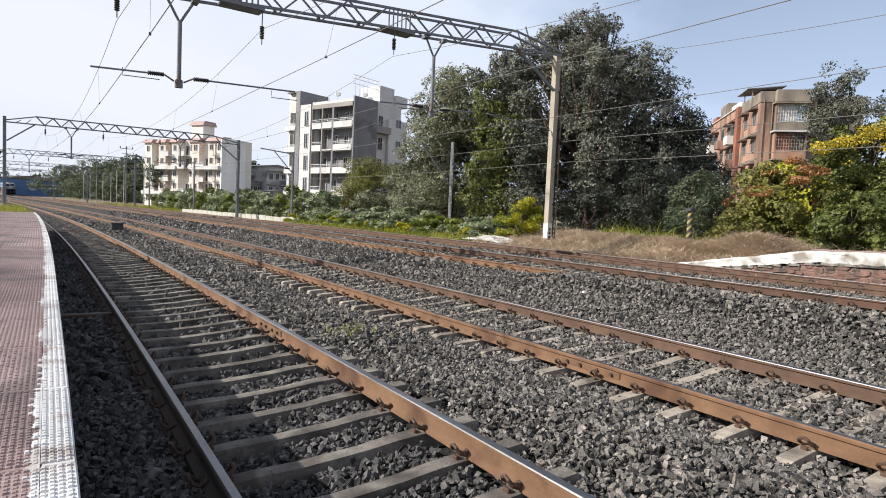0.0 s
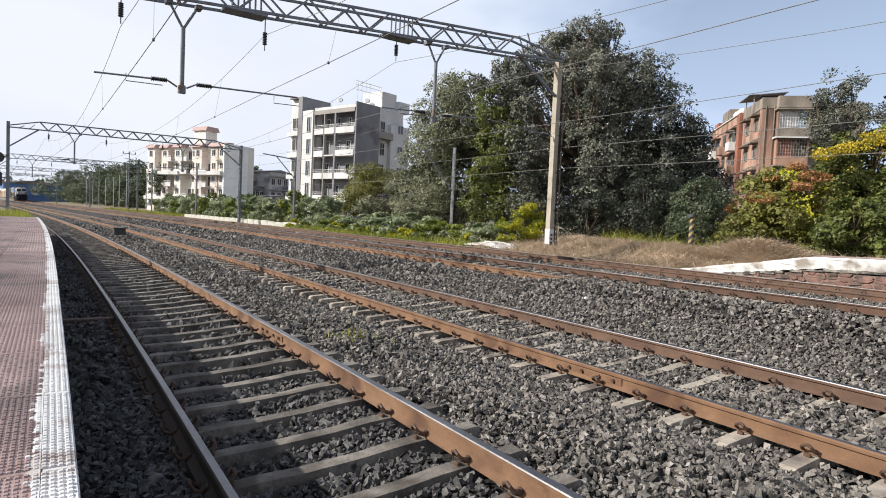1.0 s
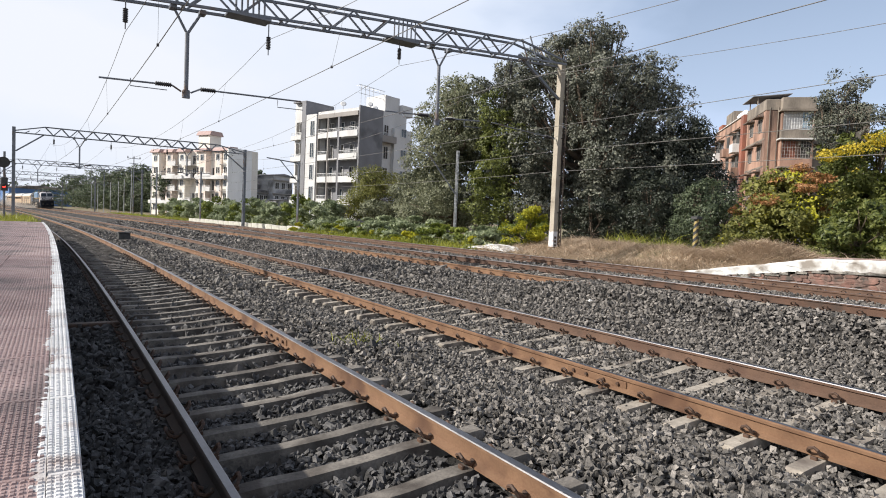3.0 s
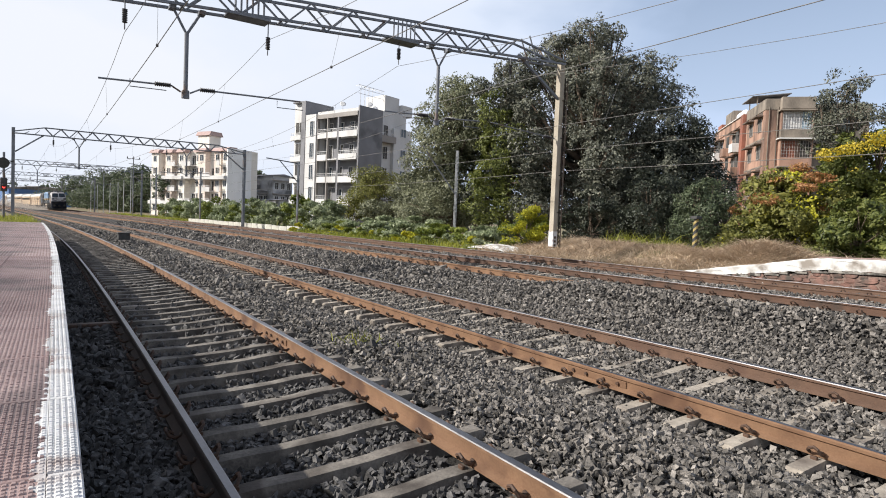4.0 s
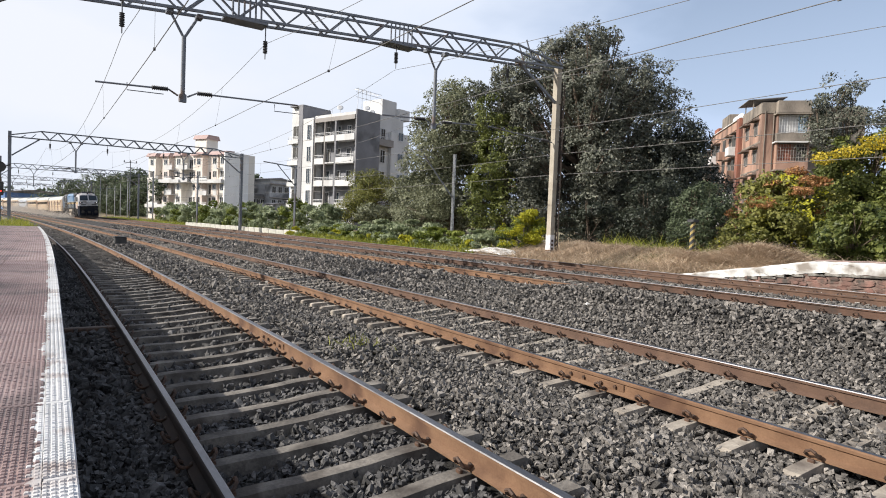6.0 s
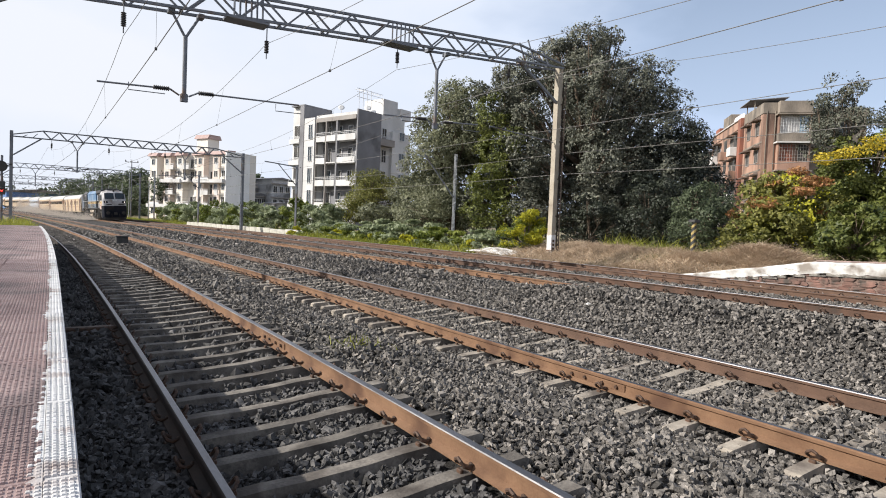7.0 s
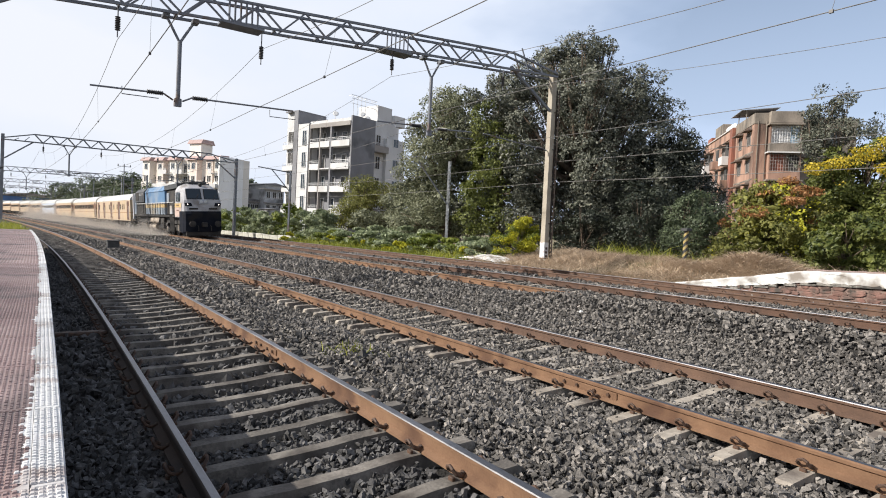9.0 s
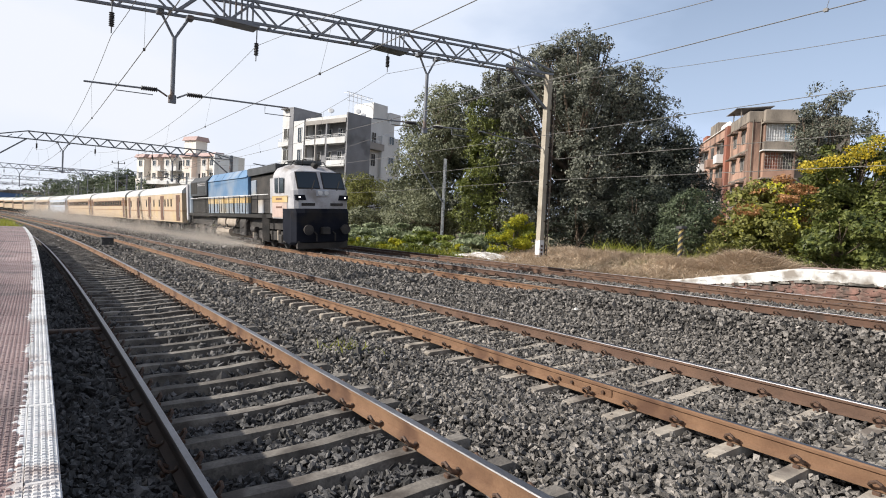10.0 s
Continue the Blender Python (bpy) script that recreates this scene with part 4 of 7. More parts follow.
def make_plants():
    make_tree("tree", 34.0, 32.2, 0.5, dome(-0.3, 0.2, 0.6, 17.1, 7.0, 6.6, 66, 1, 0.265, low=0.52) + [(4.4, -2.9, 11.3, 2.0, 2.0, 1.3), (3.3, -2.3, 13.5, 1.8, 1.8, 1.2), (5.0, -3.3, 8.8, 2.2, 2.2, 1.6), (-3.9, 2.6, 12.8, 1.8, 1.8, 1.3), (-2.4, 1.6, 14.8, 1.6, 1.6, 1.1), (2.6, -4.3, 9.0, 2.4, 2.4, 2.2), (3.2, -4.8, 6.4, 2.4, 2.4, 2.0), (1.6, -3.5, 11.2, 2.2, 2.2, 1.8), (2.9, -4.0, 3.6, 2.6, 2.6, 2.4)], 125000, 0.175, LEAF_DARK, "tall spreading dark green tree behind the outer mast", 1, 0.55, 0.36, gap=0.46)
    make_tree("tree", 43.5, 36.0, 0.4, dome(0, 0, 0.0, 9.5, 5.4, 5.0, 22, 16, 0.4, low=0.3), 26000, 0.24, LEAF_SHADE, "low tree added behind the tall one, shade in its leaf colour", 16, 0.22, 0.4, gap=0.15)
    make_tree("tree", 26.9, 40.0, 0.5, dome(0, 0, 0.5, 13.4, 4.6, 4.2, 34, 2, 0.36, low=0.5), 56000, 0.17, LEAF_GREY, "dark green tree grown over with creepers", 2, 0.28, 0.5,
              extra=(("creeper", dome(1.4, -2.4, 0.6, 8.6, 1.5, 1.3, 8, 8), 6000, 0.22, LEAF_FRESH),))
    make_tree("tree", 29.6, 36.8, 0.5, dome(0, 0, 0.2, 14.6, 4.2, 3.6, 26, 12, 0.36, low=0.5), 48000, 0.17, LEAF_DARK, "dark tree filling the gap between its neighbours", 12, 0.25, 0.4,
              extra=(("creeper", dome(-2.9, -1.9, 0.6, 12.0, 1.9, 1.9, 16, 8, 0.62), 7500, 0.16, LEAF_MID),))
    make_tree("tree", 38.3, 26.9, 0.5, dome(0, 0, 0.2, 9.6, 3.7, 3.4, 22, 3, 0.42, low=0.2), 34000, 0.17, LEAF_SHADE, "low dark tree smothered by a smooth mat of creepers", 3, 0.25, 0.4, gap=0.12)
    # two shrubs added to fill in the dark shade below the tall tree
    make_tree("bush_tree", 32.1, 25.0, 0.5, dome(0, 0, 0.0, 5.2, 3.0, 2.6, 12, 27, 0.42), 11000, 0.15, LEAF_SHADE, "shrub added under the tall tree, its shade in the leaf colour", 27, 0.08, 0.3)
    make_tree("bush_tree", 29.3, 27.4, 0.5, dome(0, 0, 0.0, 3.8, 2.6, 2.3, 10, 28, 0.42), 8000, 0.15, LEAF_SHADE, "shrub added behind the mast, its shade in the leaf colour", 28, 0.08, 0.3)
    make_tree("bush_tree", 32.6, 21.8, 0.7, dome(0, 0, 0.1, 4.3, 3.0, 2.5, 14, 4), 15000, 0.13, LEAF_FAR, "feathery green bush beside the dark creeper tree", 4, 0.1, 0.3)
    make_tree("tree", 37.4, 15.0, 0.5, dome(0.5, -0.5, 0.2, 7.6, 3.7, 3.6, 26, 5), 30000, 0.2, LEAF_MID,
              "green tree with clusters of yellow flowers above the white wall", 5, 0.2, 0.4,
              extra=(("blossom", [(-3.6, 0.2, 5.6, 0.9, 0.8, 0.35), (-2.7, -0.6, 5.9, 1.0, 0.8, 0.4), (-1.9, -1.2, 6.5, 0.9, 0.7, 0.4), (-1.0, -1.7, 7.0, 0.8, 0.7, 0.4), (-3.2, -0.3, 4.9, 0.5, 0.5, 0.25), (-1.2, -2.0, 5.7, 0.8, 0.6, 0.35), (-0.3, -2.4, 6.6, 0.9, 0.7, 0.4)], 2300, 0.11, YELLOW),))
    make_tree("tree", 37.0, 15.9, 0.5, [(-0.4, 0.5, 9.2, 0.9, 0.9, 1.5), (0.4, -0.1, 9.6, 0.7, 0.7, 1.2), (-1.3, 0.9, 8.4, 0.9, 0.9, 0.8), (0.1, 0.0, 7.9, 1.5, 1.4, 1.1), (1.4, -0.7, 8.3, 1.0, 1.0, 1.3), (-0.9, 0.7, 6.9, 1.2, 1.2, 1.0)], 9000, 0.12, LEAF_DARK,
              "slender grey-green tree with a thin feathery crown", 25, 0.14, 0.5, gap=0.5)
    # the sunlit_leaves put sunlight into a brighter yellow-green leaf colour
    make_tree("bush", 32.8, 17.0, 0.6, dome(0, 0, 0.0, 4.9, 3.7, 3.0, 18, 6), 19000, 0.2, LEAF_OLIVE, "broad bush with russet seed pods among green leaves", 6, 0.1, 0.3,
              extra=(("blossom", dome(-0.3, -0.3, 2.0, 5.2, 3.6, 2.9, 14, 9, 0.24), 6000, 0.12, RUSSET), ("sunlit_leaves", dome(-0.2, -0.4, 0.3, 4.9, 3.7, 3.0, 14, 19, 0.3), 1800, 0.15, LIME_LEAF),))
    make_tree("bush", 30.6, 12.4, 0.6, dome(0, 0, 0.0, 2.9, 2.4, 2.8, 10, 13), 9000, 0.2, LEAF_MID, "leafy green bush overhanging the white wall", 13, 0.08, 0.3)
    make_tree("bush", 22.3, 25.7, 0.4, dome(0, 0, 0.0, 2.5, 1.9, 1.4, 9, 7), 6000, 0.11, LEAF_FRESH, "bright yellow-green bush at the foot of the mast", 7, 0.04, 0.3,
              extra=(("sunlit_leaves", dome(0, -0.2, 0.1, 2.65, 1.95, 1.5, 9, 7), 8000, 0.10, LIME_LEAF),))
    make_tree("bush_tree", 30.5, 62.0, 0.8, dome(0, 0, 0.2, 7.2, 4.8, 3.8, 16, 10), 22000, 0.17, LEAF_OLIVE, "rounded light green thorn tree beside the flats", 10, 0.16, 0.35)
    make_tree("bush_tree", 28.6, 50.5, 0.5, dome(0, 0, 0.1, 6.4, 4.4, 3.6, 14, 14), 17000, 0.22, LEAF_GREY, "tall tangled bush of greyish creepers", 14, 0.14, 0.35)
    make_tree("bush_tree", 27.4, 44.8, 0.5, dome(0, 0, 0.0, 5.4, 3.4, 3.4, 12, 15), 14000, 0.2, LEAF_GREY, "tangled grey-green bush under the trees", 15, 0.12, 0.35)
    # broad-leaved hedge along the fence line
    g = random.Random(31)
    for i in range(26):
        s = 30 + i * 3.6 + g.uniform(-0.8, 0.8)
        h = g.uniform(1.2, 2.2) + (1.7 if s > 54 else 0)
        x, y, z = spot(s, 23.4 + g.uniform(-0.6, 0.6) + (0.8 if s > 50 else 0), 0.3)
        make_tree("hedge_bush", x, y, z, dome(0, 0, 0.0, h, 2.3, 2.2, 7, 40 + i), 3800, 0.24, (LEAF_BLUE, LEAF_FRESH, LEAF_BLUE, LEAF_BLUE)[i % 4], "broad-leaved green hedge bush along the line", 40 + i, 0, group="hedge bushes")
    for i in range(22):
        s = 27 + i * 1.25 + g.uniform(-0.4, 0.4)
        x, y, z = spot(s, 20.9 + g.uniform(-0.5, 0.9), 0.2)
        make_tree("weed_bush", x, y, z, dome(0, 0, 0.0, g.uniform(0.6, 1.15), 1.0, 0.9, 5, 140 + i), 1300, 0.15, (LEAF_BLUE, LIME_LEAF, LEAF_FRESH, LEAF_BLUE, LEAF_FRESH)[i % 5], "low broad-leaved weed bush beside the siding", 140 + i, 0, group="weed bushes")
    # trees by the far curve
    for i, (s, n, h, r) in enumerate(((146, 33, 13.5, 7), (160, 31, 11.5, 6), (176, 31, 13, 7), (194, 32, 13, 8), (214, 32, 13, 9), (236, 33, 14, 10), (266, 30, 13, 10))):
        x, y, z = spot(s, n, 0.3)
        make_tree("tree", x, y, min(z, 1.6), dome(0, 0, 0.3, h, r, r, 14, 70 + i), 9000, 0.5, LEAF_FAR, "dark broad tree beside the far curve", 70 + i, 0.3, 0.4, "trees by the far curve")
    make_tree("tree", 42.3, 152, 0.8, dome(0, 0, 2, 12.6, 3.6, 3.6, 10, 90), 6000, 0.45, LEAF_FAR, "tree behind the small grey houses", 90, 0.3, 0.4)
    # woods along the horizon
    g2 = random.Random(8)
    lobes = []
    for i in range(150):
        a = radians(-25 + i * 0.8)
        d = g2.uniform(300, 420)
        lobes.append((d * math.sin(a), d * math.cos(a), g2.uniform(3, 7), g2.uniform(9, 15), g2.uniform(9, 15), g2.uniform(5, 9)))
    v, f = leaf_cloud(lobes, 32000, 2.0, 99, 0.1)
    tagged(new("far_woods", quick_mesh("far_woods", v, f, LEAF_FAR)), "far line of dark woods on the horizon", "woods", kind="stuff")


make_banks()
make_plants()


# ---- buildings ----
# cream and peach are lightened to carry the haze of distance
CREAM = surf("cream plaster", (0.64, 0.60, 0.54), (0.74, 0.70, 0.64), 0.6, 0.9, 0.1, 12, c3=(0.45, 0.42, 0.38), spots=0.25, stretch_by=(1, 1, 0.35))
PEACH = surf("peach plaster", (0.58, 0.49, 0.43), (0.68, 0.59, 0.53), 0.6, 0.9, 0.1, 12, c3=(0.44, 0.34, 0.28), spots=0.25, stretch_by=(1, 1, 0.35))
OFFWHITE = surf("off-white plaster", (0.48, 0.475, 0.47), (0.60, 0.595, 0.59), 0.5, 0.9, 0.1, 12, c3=(0.42, 0.41, 0.40), spots=0.2, stretch_by=(1, 1, 0.3))
# whiter than OFFWHITE: the haze over the far end wall is in the colour
ENDWALL_HAZE = surf("end wall whitened for haze", (0.72, 0.72, 0.71), (0.82, 0.82, 0.81), 0.5, 0.9, 0.1, 12, c3=(0.62, 0.61, 0.59), spots=0.2, stretch_by=(1, 1, 0.3))
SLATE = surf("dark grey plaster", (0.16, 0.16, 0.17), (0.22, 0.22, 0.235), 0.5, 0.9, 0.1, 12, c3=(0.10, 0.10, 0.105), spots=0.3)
TAUPE = surf("grey-brown plaster", (0.24, 0.22, 0.21), (0.31, 0.29, 0.27), 0.5, 0.9, 0.1, 12)
SALMON = surf("weathered salmon plaster", (0.29, 0.168, 0.12), (0.41, 0.26, 0.195), 0.9, 0.9, 0.2, 9, c3=(0.12, 0.08, 0.063), spots=0.5, stretch_by=(1, 1, 0.28))
SOOT = surf("mould-stained concrete", (0.14, 0.12, 0.10), (0.27, 0.23, 0.19), 0.9, 0.95, 0.2, 10, c3=(0.09, 0.08, 0.07), spots=0.5, stretch_by=(1, 1, 0.4))
REDROOF = surf("dull red roof", (0.33, 0.23, 0.215), (0.43, 0.32, 0.30), 1, 0.85, 0.3, 14)
GLASS = glass("window glass")
# opaque dark colour that imitates unlit interiors on flat panes and sheets
ROOM = surf("room darkness painted on a sheet", (0.03, 0.03, 0.032), (0.07, 0.066, 0.06), 0.7, 0.9, 0.0, 6)
RAILING = surf("pale railing", (0.50, 0.50, 0.50), (0.62, 0.62, 0.62), 2, 0.6, 0.0, 20)


def window(parent, face, u, z, w, h, at, mat=None, frame_mat=None, bars=1):
    """A framed window on a face: 'x' faces -x at x = at with u along y, 'y' faces -y at y = at with u along x."""
    def put(u0, z0, u1, z1, d0, d1):
        return (at + d0, u0, z0, at + d1, u1, z1) if face == "x" else (u0, at + d0, z0, u1, at + d1, z1)
    b = Solid()
    t = 0.07
    for u0, z0, u1, z1 in ((u - w / 2, z, u + w / 2, z + t), (u - w / 2, z + h - t, u + w / 2, z + h), (u - w / 2, z + t, u - w / 2 + t, z + h - t), (u + w / 2 - t, z + t, u + w / 2, z + h - t)):
        b.box(*put(u0, z0, u1, z1, -0.06, 0.05))
    for i in range(1, bars + 1):
        c = u - w / 2 + w * i / (bars + 1)
        b.box(*put(c - 0.025, z + t, c + 0.025, z + h - t, -0.04, 0.04))
    win = part("window", b, frame_mat or RAILING, parent)
    part("pane", Solid().box(*put(u - w / 2 + 0.03, z + 0.03, u + w / 2 - 0.03, z + h - 0.03, -0.012, -0.004)), mat or GLASS, win)
    return win


def railing(parent, face, u0, u1, z, h, at):
    b = Solid()
    P = (lambda u, zz: (at, u, zz)) if face == "x" else (lambda u, zz: (u, at, zz))
    b.bar(P(u0, z + h), P(u1, z + h), 0.06, 0.06)
    b.bar(P(u0, z + h * 0.5), P(u1, z + h * 0.5), 0.03, 0.03)
    k = max(2, int((u1 - u0) / 0.45))
    for i in range(k + 1):
        u = u0 + (u1 - u0) * i / k
        b.bar(P(u, z), P(u, z + h), 0.035, 0.035)
    return part("railing", b, RAILING, parent)


def flats_grey():
    b0 = thing("apartment_building", pose(33.9, 74.3, 0.7, 0, 0, 19), "modern white and dark grey apartment block with open balconies", "building", "apartment buildings")
    st, n = 3.14, 5
    H = st * n
    # SLATE on this wall imitates the deep balcony shade by colour
    part("wall", Solid().box(1.5, 0.25, -1, 4.5, 13.8, H), SLATE, b0, "inner balcony wall, dark grey in place of its shade")
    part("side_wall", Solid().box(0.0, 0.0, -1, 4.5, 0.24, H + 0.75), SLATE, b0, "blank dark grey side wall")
    part("parapet", Solid().box(0.02, 0.26, H - 0.02, 4.4, 8.6, H + 0.45), OFFWHITE, b0)
    part("roof_beam", Solid().box(-0.12, 0.26, H - 0.55, 0.25, 8.6, H + 0.03), TAUPE, b0)
    for y, w in ((4.1, 0.3), (6.35, 0.16), (8.55, 0.2)):
        part("column", Solid().box(-0.1, y - w / 2, -1, 0.3, y + w / 2, H - 0.02), SLATE if w > 0.25 else TAUPE, b0)
    for k in range(n):
        z = k * st
        part("balcony_slab", Solid().box(-0.05, 0.26, z - 0.16, 1.5, 8.5, z), OFFWHITE, b0)
        for y0, y1 in ((0.3, 3.9), (4.3, 6.2), (6.5, 8.4)):
            if y0 == 4.3 and k % 2:
                continue
            par = part("balcony_panel", Solid().box(-0.14, y0, z - 0.22, 0.0, y1, z + 0.62), OFFWHITE, b0)
            railing(par, "x", y0, y1, z + 0.62, 0.42, -0.07)
        for y, w, h in ((1.3, 1.0, 2.1), (2.9, 0.9, 1.2), (5.2, 1.2, 2.1), (7.4, 1.2, 2.1)):
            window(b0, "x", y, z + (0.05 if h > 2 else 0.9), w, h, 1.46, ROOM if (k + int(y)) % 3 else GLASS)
    part("pier", Solid().box(-0.25, 8.66, -1, 5, 10.95, H + 0.2), OFFWHITE, b0, "white rendered pier")
    part("pier", Solid().box(-0.32, 11.0, -1, 5, 11.9, H + 2.1), SLATE, b0, "tall dark grey lift pier")
    part("pier", Solid().box(0.3, 11.92, -1, 6, 14.2, H + 2.1), OFFWHITE, b0)
    part("pier_cap", Solid().box(-0.3, 11.0, H + 2.12, 5, 14.0, H + 2.3), SLATE, b0)
    for k in range(n):
        z = k * st
        window(b0, "x", 9.5, z + 0.2, 0.9, 2.2, -0.27, GLASS)
        window(b0, "x", 13.0, z + 0.75, 1.7, 1.8, 0.27, ROOM)
        par = part("balcony_panel", Solid().box(-0.35, 11.95, z - 0.2, 0.28, 14.3, z + 0.45), OFFWHITE, b0)
        railing(par, "x", 12.0, 14.2, z + 0.45, 0.4, -0.3)
    part("wing", Solid().box(4.6, 2.2, -1, 11.8, 13.5, H + 1.3), OFFWHITE, b0, "white rear wing")
    part("wing", Solid().box(8.6, 1.6, -1, 12.6, 2.18, H - 1.0), OFFWHITE, b0)
    for k in range(n):
        z = k * st
        window(b0, "y", 5.6, z + 1.1, 0.6, 0.9, 2.17, GLASS)
        window(b0, "y", 7.4, z + 0.6, 1.0, 1.9, 2.17, ROOM)
        window(b0, "y", 10.6, z + 1.0, 1.2, 1.3, 1.57, GLASS)
        if k in (1, 2, 4):
            s = part("balcony_slab", Solid().box(4.6, 1.0, z - 0.2, 8.5, 2.19, z + 0.75), TAUPE, b0)
            railing(s, "y", 4.7, 8.4, z + 0.75, 0.35, 1.05)
    part("roof_tank_room", Solid().box(7.9, 3.0, H + 1.32, 11.0, 7.0, H + 3.9), OFFWHITE, b0, "white roof tank room")
    part("roof_tank_room", Solid().box(11.02, 2.4, H + 1.32, 13.4, 5.0, H + 2.9), OFFWHITE, b0)
    b = Solid()
    for i in range(4):
        b.tube([(3.4 + i * 0.8, 3.5, H), (3.4 + i * 0.8, 3.5, H + 4.6)], 0.035, 5)
    for z in (H + 3.3, H + 4.0, H + 4.5):
        b.tube([(2.9, 3.5, z), (8.2, 3.5, z)], 0.035, 5)
    for i in range(6):
        b.tube([(3.0 + i * 0.9, 2.9, H + 4.2), (3.0 + i * 0.9, 4.1, H + 4.4)], 0.03, 5)
    part("aerial_frame", b, RAILING, b0, "pipe frame with aerials on the roof")
    for x, y in ((1.0, 4.5), (3.0, 1.2), (5.4, 2.6)):
        d = Solid().disc((x, y, H + 1.5), (-0.5, -0.6, 0.5), 0.45, 0.08, 12, 0.3)
        d.tube([(x, y, H + 0.3), (x, y, H + 1.5)], 0.04, 5)
        part("dish", d, RAILING, b0, "grey satellite dish")


def flats_cream():
    b0 = thing("apartment_building", pose(29.1, 127.4, 1.0, 0, 0, 28.7), "cream and peach apartment block with stepped balconies and dull red eaves", "building", "apartment buildings")
    st, n = 2.72, 5
    H = st * n
    part("wall", Solid().box(1.6, 0.0, -1, 8.0, 24.6, H), CREAM, b0)
    part("side_wall", Solid().box(-0.4, -0.3, -1, 6.0, -0.02, H + 0.7), ENDWALL_HAZE, b0, "blank end wall, whitened to imitate haze")
    for y0, y1, mat, x in ((0.2, 1.7, CREAM, 0.1), (2.6, 4.6, PEACH, 0.4), (7.2, 9.4, PEACH, 0.3), (9.5, 10.6, CREAM, 0.7), (13.6, 15.6, CREAM, 0.2), (18.0, 20.2, PEACH, 0.4), (22.0, 24.4, CREAM, 0.0)):
        bay = part("bay", Solid().box(x, y0, -1, 1.62, y1, H + 0.3), mat, b0)
        part("eave", Solid().prism([(x - 0.55, H + 0.1), (2.2, H + 0.1), (2.2, H + 1.0), (x, H + 0.9)], "y", y0 - 0.35, y1 + 0.35), REDROOF, b0, "dull red sloping eave")
        for k in range(n):
            window(bay, "x", (y0 + y1) / 2, k * st + 0.9, min(1.1, y1 - y0 - 0.4), 1.35, x - 0.02, ROOM if k % 2 else GLASS)
            if k % 2 and mat is CREAM:
                part("planter_box", Solid().box(x - 0.45, y0 + 0.2, k * st + 0.0, x - 0.02, y1 - 0.2, k * st + 0.85), CREAM, bay)
    for k in range(n):
        z = k * st
        for y0, y1 in ((1.7, 2.6), (4.6, 7.2), (10.6, 13.6), (15.6, 18.0), (20.2, 22.0)):
            if (k + int(y0)) % 4 == 0:
                continue
            s = part("balcony", Solid().box(-0.7, y0, z - 0.14, 1.6, y1, z), OFFWHITE, b0)
            part("balcony_panel", Solid().box(-0.78, y0, z - 0.2, -0.64, y1, z + 0.75), OFFWHITE, s)
            railing(s, "x", y0, y1, z + 0.75, 0.3, -0.7)
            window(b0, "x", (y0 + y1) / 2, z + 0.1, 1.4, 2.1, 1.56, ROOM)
    for z, y0, y1 in ((st * 3 - 0.35, 0.0, 9.0), (st * 3 - 0.35, 13.0, 21.0), (st - 0.35, -0.2, 24.0)):
        part("slab_band", Solid().box(-1.1, y0, z, 1.6, y1, z + 0.75), OFFWHITE, b0, "long white balcony band")
    part("roof_parapet", Solid().box(1.6, 0.0, H + 0.02, 8.0, 24.6, H + 0.7), CREAM, b0)
    t = part("roof_tower", Solid().box(2.2, 8.4, H + 0.72, 5.2, 11.9, H + 3.9), CREAM, b0, "cream stair tower on the roof")
    part("tower_cap", Solid().prism([(1.8, H + 3.9), (5.6, H + 3.9), (5.1, H + 4.8), (2.3, H + 4.8)], "y", 8.0, 12.3), REDROOF, t)
    part("stair_landing", Solid().box(7.0, 0.8, H * 0.55, 9.6, 3.0, H * 0.58), TAUPE, b0)


